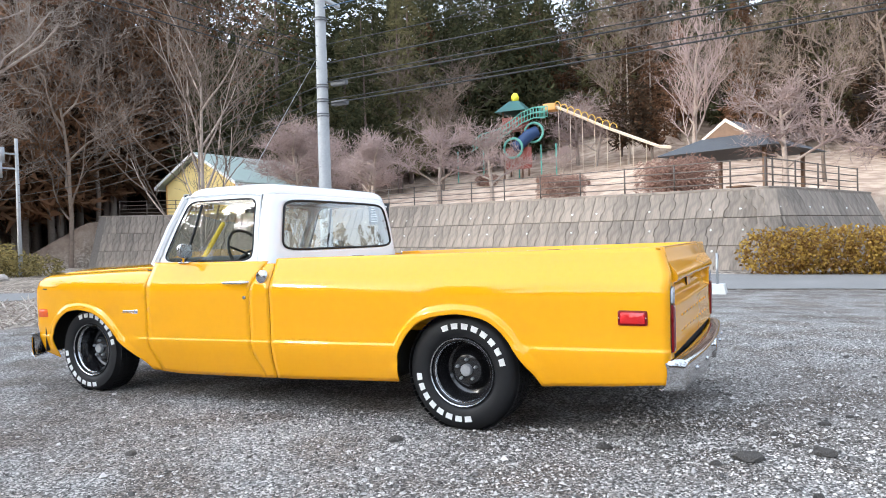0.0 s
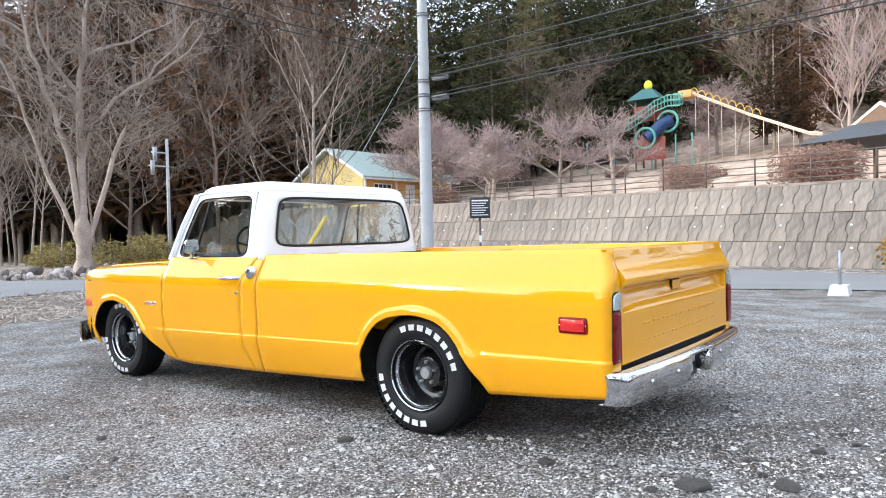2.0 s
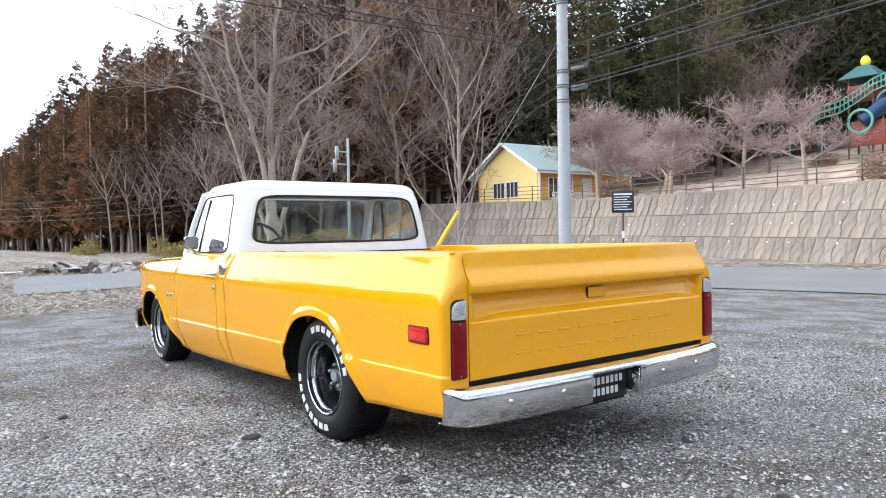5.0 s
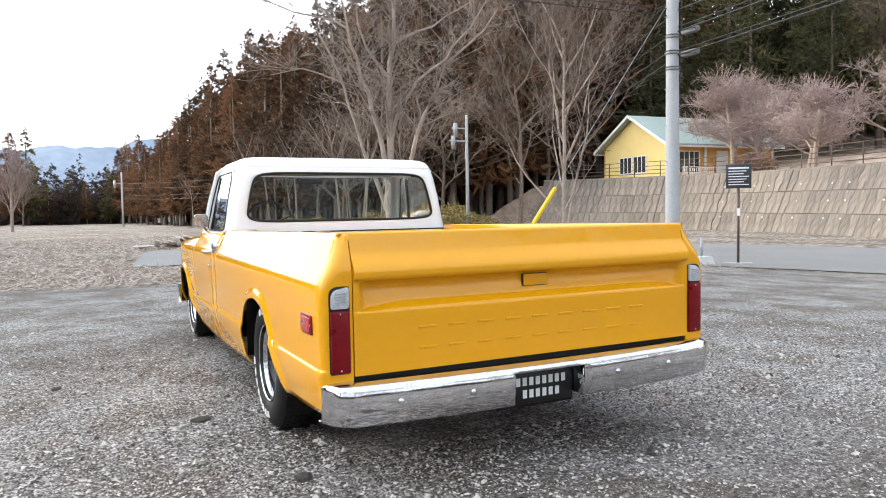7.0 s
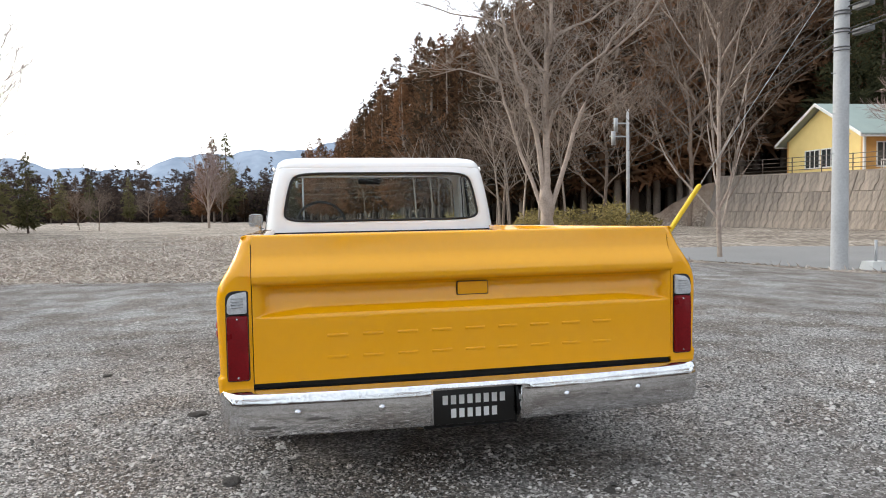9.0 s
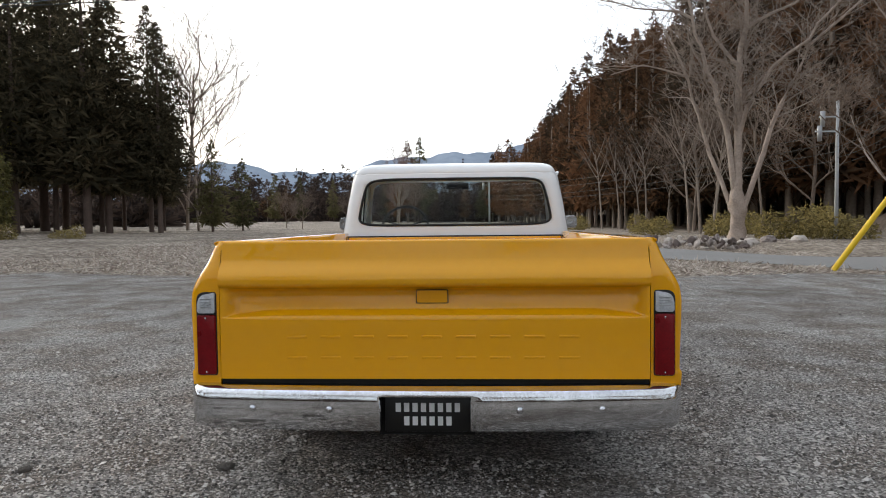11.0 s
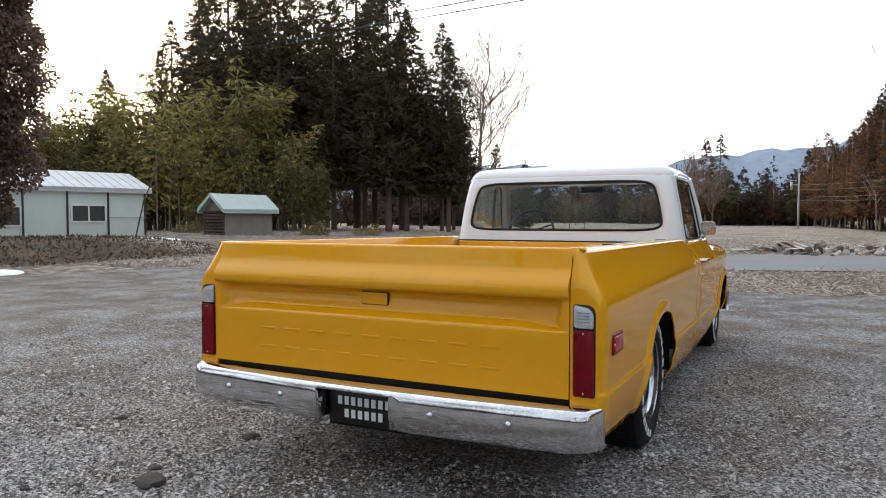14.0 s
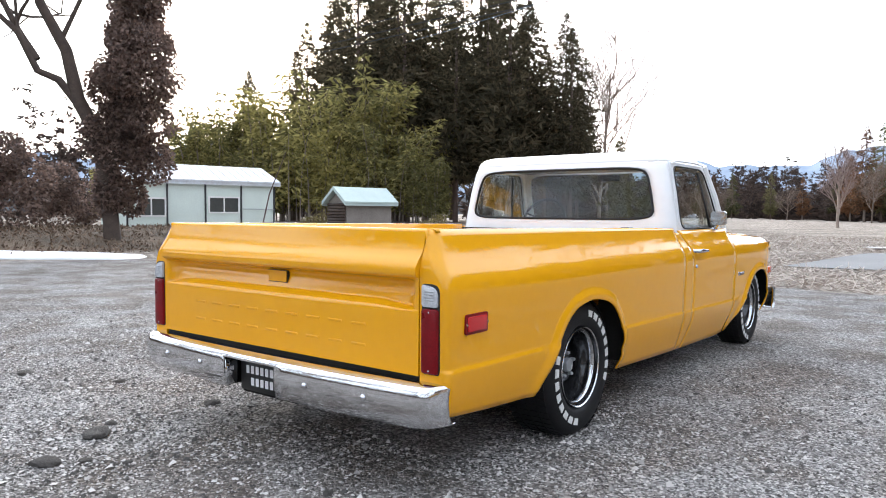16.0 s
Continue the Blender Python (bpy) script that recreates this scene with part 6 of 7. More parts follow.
bm = bmesh.new()
rows = []
for k in range(91):
    s = WALL_LEN * k / 90
    p, n = along_wall(s)
    rows.append([wall_point(s, 0, -0.05), wall_point(s, 1, -0.05), p + n * (SET_BACK + 1.0) + Vector((0, 0, float(coping_z(p.y)))), p + n * (SET_BACK + 1.0) + Vector((0, 0, -0.6)), p + n * 0.3 + Vector((0, 0, -0.6))])
loft(bm, rows)
wall = tagged(part("retaining_wall", bm, JOINT, smooth=False), "leaning grey concrete block retaining wall", "wall", kind="structure")
bm = bmesh.new()
rows = []
for k in range(91):
    p, n = along_wall(WALL_LEN * k / 90)
    rows.append([p + n * (SET_BACK + a) + Vector((0, 0, float(coping_z(p.y)) + b)) for a, b in ((-0.02, -0.02), (-0.02, 0.06), (0.0, 0.08), (0.32, 0.08), (0.32, -0.02))])
loft(bm, rows)
part("coping", bm, BLOCKWALL, wall, smooth=False)

# rail along the wall's top
rail = thing("park_fence", "brown steel rail fence along the wall", "fence")
step = 2.4
count = int(WALL_LEN / step)
for k in range(count + 1):
    p, n = along_wall(k * step)
    b = p + n * (SET_BACK + 0.55)
    z = gz(b.x, b.y)
    part("post", tube(bmesh.new(), [(b.x, b.y, z - 0.1), (b.x, b.y, float(coping_z(p.y)) + 1.22)], 0.035, 6), DARKSTEEL, rail)
for h in (0.30, 0.58, 0.86, 1.18):
    bm = bmesh.new()
    spots = [along_wall(k * step) for k in range(count + 1)]
    tube(bm, [tuple(p + n * (SET_BACK + 0.55) + Vector((0, 0, float(coping_z(p.y)) + h))) for p, n in spots], 0.024, 5)
    part("rail", bm, DARKSTEEL, rail)


def gable_house(name, label, cat, corner, turn, width, length, base, eave, peak, over, mats, porch=False):
    """A house with its gable end at local x = 0; it runs along x, and y is its width."""
    wm, gm, rm, tm = mats
    t = thing(name, label, cat, at=(*corner, 0), turn=turn)
    th = 0.15
    for y0 in (0, width - th):
        part("wall", boxed((0, y0, base), (length, y0 + th, eave)), wm, t, smooth=False)
    for x0 in (0, length - th):
        out = [(th, base), (width - th, base), (width - th, eave), (width / 2, peak - 0.1), (th, eave)]
        bm = bmesh.new()
        loft(bm, [[(x, p[0], p[1]) for p in out] for x in (x0, x0 + th)])
        part("gable_wall", bm, gm, t, smooth=False)
    rise = (peak - eave) / (width / 2)
    for side in (0, 1):
        ya, yb = (-over, width / 2) if side == 0 else (width + over, width / 2)
        za = eave - rise * over
        bm = bmesh.new()
        loft(bm, [[(x, ya, za), (x, yb, peak), (x, yb, peak + 0.12), (x, ya, za + 0.12)] for x in (-over, length + over)])
        roof = part("roof", bm, rm, t, smooth=False)
        for xe in (-over - 0.02, length + over + 0.02):
            bm = bmesh.new()
            loft(bm, [[(xe + d, ya, za - 0.08), (xe + d, yb, peak - 0.06), (xe + d, yb, peak + 0.13), (xe + d, ya, za + 0.13)] for d in (-0.03, 0.03)])
            part("barge_board", bm, tm, t, smooth=False)
        bm = bmesh.new()
        box(bm, (-over, min(ya, ya + 0.04), za - 0.1), (length + over, max(ya, ya + 0.04), za + 0.04))
        part("gutter", bm, tm, t, smooth=False)
    return t


def window_unit(parent, x0, x1, z0, z1, y, face, bars=3, along="x", fm=TRIMW):
    """A framed window on a wall; face is the outward direction's sign."""
    def pt(a, d, z):
        return (a, y + face * d, z) if along == "x" else (y + face * d, a, z)

    def bx(a0, a1, d0, d1, z0_, z1_):
        lo, hi = pt(a0, d0, z0_), pt(a1, d1, z1_)
        return boxed([min(p, q) for p, q in zip(lo, hi)], [max(p, q) for p, q in zip(lo, hi)])
    w = part("window", bx(x0, x1, -0.05, 0.015, z0, z1), DARKGLASS, parent, smooth=False)
    e = 0.07
    for a0, a1, b0, b1 in ((x0 - e, x1 + e, z1, z1 + e), (x0 - e, x1 + e, z0 - e, z0), (x0 - e, x0, z0, z1), (x1, x1 + e, z0, z1)):
        part("window_frame", bx(a0, a1, -0.02, 0.05, b0, b1), fm, w, smooth=False)
    for k in range(1, bars):
        a = x0 + (x1 - x0) * k / bars
        part("glazing_bar", bx(a - 0.03, a + 0.03, 0.0, 0.04, z0, z1), fm, w, smooth=False)
    return w


house = gable_house("park_house", "small yellow house with a green gable roof", "house", (32.9, 32.4), -3, 7.0, 9.6, 2.9, 5.6, 7.6, 0.55, (HOUSEO, HOUSEY, ROOFG, TRIMW))
house.matrix_basis = Matrix.Translation((-3, -3, 1.13)) @ Matrix.Scale(1.12, 4) @ Matrix.Translation((3, 3, -1.13)) @ house.matrix_basis
for y0, y1 in ((2.2, 3.5), (3.75, 5.05)):
    window_unit(house, y0, y1, 3.65, 4.75, 0.0, -1, 3, "y")
window_unit(house, 1.0, 2.7, 3.5, 4.9, 0.0, -1, 4)
window_unit(house, 7.0, 8.6, 3.7, 4.9, 0.0, -1, 3)
part("door", boxed((4.3, -0.05, 2.95), (5.3, 0.02, 5.0), 0.01), TRIMW, house)
for x in (0.05, 3.2, 5.9, 9.5):
    part("porch_post", boxed((x - 0.07, -0.16, 2.8), (x + 0.07, -0.03, 5.45), 0.01), TRIMW, house)
bm = bmesh.new()
for x in np.arange(0, 9.7, 0.16):
    box(bm, (x - 0.02, -1.5, 2.9), (x + 0.02, -1.46, 3.75))
box(bm, (0, -1.52, 3.72), (9.6, -1.44, 3.8))
part("porch_rail", bm, TRIMW, house, smooth=False)

hut = gable_house("site_hut", "pale green prefabricated hut with a metal roof", "hut", (-28.17, 13.28), 78, 4.0, 7.28, 0.25, 2.55, 3.3, 0.2, (HUTWALL, HUTWALL, ROOFM, ROOFM))
for x in (0.04, 1.82, 3.64, 5.46, 7.24):
    part("steel_post", boxed((x - 0.035, -0.06, 0.1), (x + 0.035, 0.02, 2.56)), WIRE, hut, smooth=False)
window_unit(hut, 3.85, 5.30, 1.07, 1.75, 0.0, -1, 2)
window_unit(hut, 0.5, 1.7, 0.9, 1.65, 0.0, -1, 2)
for x in np.arange(-0.2, 7.5, 0.46):
    part("roof_seam", tube(bmesh.new(), [(x, -0.2, 2.60), (x, 2.0, 3.43)], 0.022, 4), ROOFM, hut, smooth=False)
part("wall_pipe", tube(bmesh.new(), [(5.5, -0.1, 1.22), (7.2, -0.1, 1.22)], 0.02, 5), STEEL, hut)
shed = gable_house("log_shed", "small grey shed with a green roof, log gable", "shed", (-24.54, 23.48), 83, 1.55, 3.15, 0.25, 1.75, 2.35, 0.26, (SHEDWALL, SHEDWALL, ROOFP, ROOFP))
for k in range(8):
    part("log", tube(bmesh.new(), [(-0.08, 0.02, 0.38 + k * 0.16), (-0.08, 1.53, 0.38 + k * 0.16)], 0.072, 7), LOG, shed)
lean_pole = thing("leaning_pole", "thin dark pole leaning beside the hut", "pole", at=(-22.6, 16.4, 0))
part("stick", tube(bmesh.new(), [(0, 0, 0), (0.25, 0.25, 1.6), (0.75, 0.75, 3.4)], [0.035, 0.03, 0.015], 6), CEDARBARK, lean_pole)
lean_pole.location.z = gz(-22.6, 16.4)

# gazebo
gazebo = thing("gazebo", "open park shelter with a dark hipped roof", "gazebo", at=(40.3, 0.9, 0), turn=-22)
gzb = gz(40.3, 0.9)
H = 3.5
bm = bmesh.new()
v = [bm.verts.new(p) for p in [(-H, -H, 5.55), (H, -H, 5.55), (H, H, 5.55), (-H, H, 5.55), (-1.7, -1.35, 6.50), (1.7, -1.35, 6.50), (1.7, 1.35, 6.50), (-1.7, 1.35, 6.50), (-1.7, 0, 7.42), (1.7, 0, 7.42)]]
for f in ((0, 1, 5, 4), (1, 2, 6, 5), (2, 3, 7, 6), (3, 0, 4, 7), (4, 5, 9, 8), (6, 7, 8, 9), (0, 3, 2, 1)):
    bm.faces.new([v[i] for i in f])
part("roof", bm, GAZROOF, gazebo, smooth=False)
for x in (-1.75, 1.75):
    bm = bmesh.new()
    loft(bm, [[(x + d, -1.55, 6.40), (x + d, 0, 7.49), (x + d, 1.55, 6.40), (x + d, 1.35, 6.38), (x + d, 0, 7.30), (x + d, -1.35, 6.38)] for d in (-0.05, 0.05)])
    part("gable_board", bm, SLIDEW, gazebo, smooth=False)
    bm = bmesh.new()
    loft(bm, [[(x * 0.99 + d, -1.25, 6.45), (x * 0.99 + d, 0, 7.32), (x * 0.99 + d, 1.25, 6.45)] for d in (-0.03, 0.03)])
    part("gable_infill", bm, WOOD, gazebo, smooth=False)
for x in (-2.5, 0, 2.5):
    for y in (-2.5, 2.5):
        part("post", boxed((x - 0.1, y - 0.1, gzb - 0.3), (x + 0.1, y + 0.1, 5.55), 0.015), WOOD, gazebo)
part("bench", boxed((-2.0, 1.6, gzb + 0.4), (2.0, 2.0, gzb + 0.48), 0.01), WOOD, gazebo)
part("table", boxed((-0.9, -0.5, gzb + 0.65), (0.9, 0.5, gzb + 0.75), 0.01), WOOD, gazebo)
part("table_leg", boxed((-0.2, -0.2, gzb - 0.2), (0.2, 0.2, gzb + 0.66), 0.01), WOOD, gazebo)

# playground: tower, green bridge, blue tube, long roller slide
px, py = 65.9, 24.2
pz = gz(px, py)
play = thing("play_tower", "play tower with green roof, bridge and blue tube", "play tower", at=(px, py, pz - 0.2))
top = 16.0 - pz + 0.2
for x in (-1, 1):
    for y in (-1, 1):
        part("post", tube(bmesh.new(), [(x, y, 0), (x, y, top - 1.7)], 0.1, 6), WOOD, play)
bm = bmesh.new()
v = [bm.verts.new(p) for p in ((-1.7, -1.7, top - 1.9), (1.7, -1.7, top - 1.9), (1.7, 1.7, top - 1.9), (-1.7, 1.7, top - 1.9), (-0.5, -0.5, top - 0.7), (0.5, -0.5, top - 0.7), (0.5, 0.5, top - 0.7), (-0.5, 0.5, top - 0.7))]
for f in ((0, 1, 5, 4), (1, 2, 6, 5), (2, 3, 7, 6), (3, 0, 4, 7), (4, 5, 6, 7), (3, 2, 1, 0)):
    bm.faces.new([v[i] for i in f])
part("roof", bm, mat("play_roof", (0.03, 0.13, 0.12), (0.02, 0.09, 0.08), rough=0.5), play, smooth=False)
bm = bmesh.new()
bmesh.ops.create_uvsphere(bm, u_segments=12, v_segments=8, radius=0.42, matrix=Matrix.Translation((0, 0, top - 0.3)) @ Matrix.Diagonal((1, 1, 1.25, 1)))
tube(bm, [(0, 0, top - 0.8), (0, 0, top - 0.4)], 0.25, 8)
part("finial", bm, mat("finial_yellow", (0.9, 0.8, 0.05), (0.8, 0.7, 0.04), rough=0.5), play)
part("red_panel", boxed((-1.15, -1.1, top - 3.7), (1.15, 1.1, top - 2.5), 0.03), PLAYR, play)
part("red_panel", boxed((-1.6, -2.2, 1.0), (-1.4, 0.6, 3.2), 0.03), PLAYR, play)
bridge = [(-1.3, y - py, z - pz + 0.2) for y, z in ((20.4, 13.0), (21.6, 13.1), (22.9, 12.7), (24.2, 11.9), (25.6, 11.2), (27.4, 10.9), (28.6, 10.2))]
walk_up = [(-0.8, 20.3 - py, 13.2 - pz + 0.2), (-0.2, 22.0 - py, 13.3 - pz + 0.2), (0.0, 23.4 - py, 12.9 - pz + 0.2)]
for path in (bridge, walk_up):
    for h in (0.0, 0.55, 1.05):
        part("bridge_rail", tube(bmesh.new(), [(x - 0.5, y, z + h) for x, y, z in path], 0.07, 5), PLAYG, play)
    for (ax_, ay_, az_), (bx_, by_, bz_) in zip(path, path[1:]):
        for k in range(4):
            u = k / 4
            p = (ax_ + (bx_ - ax_) * u - 0.5, ay_ + (by_ - ay_) * u, az_ + (bz_ - az_) * u)
            part("baluster", tube(bmesh.new(), [p, (p[0], p[1], p[2] + 1.05)], 0.05, 4), PLAYG, play)
for y in (-0.6, -3.0, -4.6, 3.4, 6.4):
    part("bridge_post", tube(bmesh.new(), [(-0.9, y, -1.0), (-0.9, y, 3.4)], 0.08, 5), PLAYG, play)
lift = 0.2 - pz
part("blue_tube", tube(bmesh.new(), [(-1.0, -2.6, 11.8 + lift), (-1.6, -1.9, 11.4 + lift), (-2.0, -1.2, 10.6 + lift), (-2.3, -0.6, 10.1 + lift)], 0.62, 14), PLAYB, play)
for c, r in (((-2.5, -0.6, 10.1 + lift), 0.98), ((-1.2, -2.4, 11.7 + lift), 0.98)):
    bm = bmesh.new()
    tube(bm, [(c[0] - 0.1, c[1] + r * math.cos(k * math.tau / 24), c[2] + r * math.sin(k * math.tau / 24)) for k in range(26)], 0.13, 6, False)
    part("tube_ring", bm, PLAYG, play)
slide = thing("roller_slide", "long yellow roller slide down the slope", "slide")
A, B = Vector((66.8, 19.8, 14.3)), Vector((64.9, 9.4, 9.2))
mid = A.lerp(B, 0.5) + Vector((0, 0, -0.15))
path = [A + Vector((0, 1.2, 0.05)), A, A.lerp(mid, 0.5), mid, mid.lerp(B, 0.5), B, B + Vector((0, -1.0, -0.15))]
for dx in (-0.35, 0.35):
    part("side_rail", tube(bmesh.new(), [p + Vector((dx, 0, 0.12)) for p in path], 0.09, 6), SLIDEW, slide)
bm = bmesh.new()
loft(bm, [[p + Vector((d, 0, e)) for d, e in ((-0.35, 0.0), (0.35, 0.0), (0.35, -0.08), (-0.35, -0.08))] for p in path])
part("chute", bm, SLIDEW, slide, smooth=False)
for k in range(9):
    c = A.lerp(B, k / 14)
    bm = bmesh.new()
    tube(bm, [c + Vector((-0.4, 0.38 * math.cos(a), 0.62 * math.sin(a))) for a in np.linspace(0, math.pi, 9)], 0.035, 5)
    part("hoop", bm, SLIDEY, slide)
for k in range(8):
    c = A.lerp(B, k / 8)
    part("leg", tube(bmesh.new(), [c, (c.x, c.y, gz(c.x, c.y) - 0.2)], 0.03, 5), SLIDEW, slide)
part("platform", boxed((66.2, 20.0, 14.1), (67.6, 21.3, 14.8), 0.04), mat("platform_orange", (0.70, 0.36, 0.10), (0.6, 0.3, 0.08), rough=0.5), slide)

# ---- poles, cables, sign ----
pole = thing("utility_pole", "tall grey concrete utility pole with cable fittings", "utility pole", at=(11.6, 9.9, gz(11.6, 9.9)))
part("shaft", tube(bmesh.new(), [(0, 0, -0.2), (0, 0, 5), (0, 0, 10.2)], [0.185, 0.16, 0.125], 20), POLEMAT, pole)
for z in (4.95, 5.35, 5.75, 7.6, 8.3):
    bm = bmesh.new()
    for dz in (0, 0.07):
        tube(bm, [(0.172 * math.cos(k * math.tau / 16), 0.172 * math.sin(k * math.tau / 16), z + dz) for k in range(18)], 0.015, 5, False)
    part("band", bm, FITTING, pole)
for z in (5.3, 5.85):
    part("cable_box", boxed((0.02, -0.75, z - 0.07), (0.18, -0.25, z + 0.07), 0.03), FITTING, pole, "grey cable closure")
for z in np.arange(2.2, 9, 0.45):
    s_ = 1 if int(z * 20) % 18 < 9 else -1
    part("step_bolt", tube(bmesh.new(), [(s_ * 0.1, 0, z), (s_ * 0.26, 0, z)], 0.010, 5), STEEL, pole)
part("cross_arm", boxed((-0.9, -0.06, 8.2), (0.9, 0.06, 8.3), 0.01), STEEL, pole)


def cable(name, label, a, b, sag, r, m=WIRE, n=26):
    a, b = Vector(a), Vector(b)
    bm = bmesh.new()
    tube(bm, [a.lerp(b, k / n) - Vector((0, 0, sag * 4 * (k / n) * (1 - k / n))) for k in range(n + 1)], r, 5)
    ob = part(name, bm, m)
    return tagged(ob, label, "cable", "overhead cables")


for z, x2, z2, r in ((4.96, 4.6, 5.2, 0.018), (5.06, 4.7, 5.35, 0.012), (5.55, 5.6, 5.7, 0.02), (5.66, 5.7, 5.9, 0.012), (6.08, 6.0, 6.3, 0.018), (6.6, 6.2, 6.9, 0.012)):
    cable("overhead_cable", "dark overhead cable along the lane", (11.65, 9.8, z), (x2, -34, z2), 0.25, r)
for z, z2 in ((4.84, 3.75), (5.1, 4.15), (5.48, 4.75), (5.95, 5.5), (6.3, 5.8)):
    cable("overhead_cable", "dark overhead cable to the far pole", (11.6, 10.0, z), (20.0, 36.5, z2), 0.45, 0.012)
for z, z2 in ((4.0, 3.2), (4.5, 3.6), (5.0, 4.4), (5.6, 4.9)):
    cable("overhead_cable", "dark overhead cable between far poles", (20.0, 36.5, z), (1.5, 84, z2), 0.7, 0.016)
for z, z2 in ((5.97, 5.45), (6.14, 5.65), (6.56, 5.75)):
    cable("overhead_cable", "dark overhead cable across the lot", (11.5, 9.95, z), (-38, 11.4, z2), 0.12, 0.013)
cable("blue_cable", "blue insulated overhead cable", (11.6, 9.9, 7.5), (-36, 40, 14.5), 0.3, 0.013, WIREBLUE)
cable("blue_cable", "blue insulated overhead cable", (11.6, 9.9, 7.6), (6.5, -34, 8.4), 0.3, 0.013, WIREBLUE)
guy = thing("guy_wire_guard", "slanted yellow plastic guard on the pole's guy wire", "guy wire", at=(7.6, 11.3, gz(7.6, 11.3)))
top_g = Vector((11.5 - 7.6, 9.95 - 11.3, 6.4))
d_g = top_g.normalized()
part("guard", tube(bmesh.new(), [d_g * 0.05, d_g * 2.12, d_g * 2.15], [0.062, 0.055, 0.03], 12), GUARD, guy, "yellow plastic tube")
part("wire", tube(bmesh.new(), [d_g * 0.0, top_g], 0.007, 5), STEEL, guy)


def slim_pole(x, y, h, label, arms):
    t = thing("far_pole", label, "utility pole", at=(x, y, gz(x, y)))
    part("shaft", tube(bmesh.new(), [(0, 0, -0.2), (0, 0, h)], [0.12, 0.085], 8), POLEMAT, t)
    for z, w in arms:
        part("cross_arm", boxed((-w, -0.04, z), (0.1, 0.04, z + 0.08)), STEEL, t, smooth=False)
        part("fitting", tube(bmesh.new(), [(-w * 0.8, 0, z - 0.5), (-w * 0.8, 0, z + 0.35)], 0.13, 7), STEEL, t)
    return t


slim_pole(20.0, 36.5, 7.6, "slim far utility pole with a transformer arm", ((5.9, 1.2), (6.7, 1.0)))
slim_pole(1.4, 84, 6.2, "slim far utility pole beyond the field", ((4.9, 0.9),))
sign = thing("notice_sign", "black notice board on a dark post beside the lane", "sign", at=(13.0, 9.05, gz(13.0, 9.05)), turn=-46)
part("post", tube(bmesh.new(), [(0, 0, -0.1), (0, 0, 2.05)], 0.032, 8), DARKSTEEL, sign)
part("foot_slab", boxed((-0.35, -0.2, -0.05), (0.35, 0.2, 0.06), 0.02), CONCRETE, sign)
board = part("board", boxed((-0.30, -0.05, 1.95), (0.30, -0.02, 2.56), 0.008), SIGNB, sign, "black board with pale lines")
for k in range(7):
    part("text_bar", boxed((-0.24, -0.056, 2.44 - k * 0.068), (0.24 - 0.06 * (k % 3), -0.049, 2.462 - k * 0.068 + (0.02 if k == 0 else 0))), PLATEW, board, smooth=False)
part("white_patch", boxed((-0.036, -0.04, 1.25), (0.036, -0.03, 1.45)), PLATEW, sign, smooth=False)


def block_post(x, y, h, label):
    t = thing("marker_block", label, "concrete block", "lane markers", at=(x, y, gz(x, y)))
    bm = bmesh.new()
    loft(bm, [[(a * k, b * k, z) for a, b in ((-0.27, -0.2), (0.27, -0.2), (0.27, 0.2), (-0.27, 0.2))] for k, z in ((1.0, -0.05), (1.0, 0.02), (0.8, 0.22))])
    part("base", bm, mat("white_concrete", (0.66, 0.66, 0.64), (0.5, 0.5, 0.48), rough=0.9, scale=4), t, smooth=False)
    part("rod", tube(bmesh.new(), [(0, 0, 0.2), (0, 0, h)], 0.03, 8), STEEL, t)


block_post(13.0, -0.15, 0.95, "white concrete block with a steel rod at the lane")
block_post(12.3, 9.6, 0.7, "low white concrete block with a thin rod")

# snow by the hut and along the lot's edge
for pts, lab in (([(-12.1, 4.9), (-13.2, 3.4), (-15.2, 0.6), (-16.6, -1.6), (-17.6, -1.0), (-16.0, 2.2), (-14.3, 4.6), (-12.9, 5.7)], "melting white snow strip at the gravel's edge"), ([(-21.5, 17.8), (-23.6, 15.6), (-25.6, 14.2), (-26.0, 15.0), (-24.6, 17.0), (-22.6, 18.9)], "patch of old snow beside the hut")):
    bm = bmesh.new()
    out = [Vector((a, b)) for a, b in rounded([(*p,) for p in pts], 0.5, 5)]
    c = sum(out, Vector((0, 0))) / len(out)
    loft(bm, [[(c.x + (p.x - c.x) * k + 0.12 * float(wob(p.x * 4, p.y * 4)), c.y + (p.y - c.y) * k, gz(p.x, p.y) + h) for p in out] for k, h in ((1.0, -0.03), (0.96, 0.04), (0.8, 0.08), (0.4, 0.10), (0.02, 0.10))])
    tagged(part("snow_patch", bm, SNOW), lab, "snow", "snow patches")

# ---- loose stones, gravel and grass ----
def rock_mesh(seed, flat=0.7, name="stone"):
    rr2 = random.Random(seed)
    bm = bmesh.new()
    bmesh.ops.create_icosphere(bm, subdivisions=2, radius=1.0)
    for v in bm.verts:
        n_ = noise.noise(v.co * 1.3 + Vector((seed * 3.1, 0, 0))) * 0.35 + noise.noise(v.co * 3.1 + Vector((0, seed, 0))) * 0.14
        v.co *= 1 + n_
        v.co.z *= flat
    me = bpy.data.meshes.new(name)
    bm.to_mesh(me)
    bm.free()
    return me


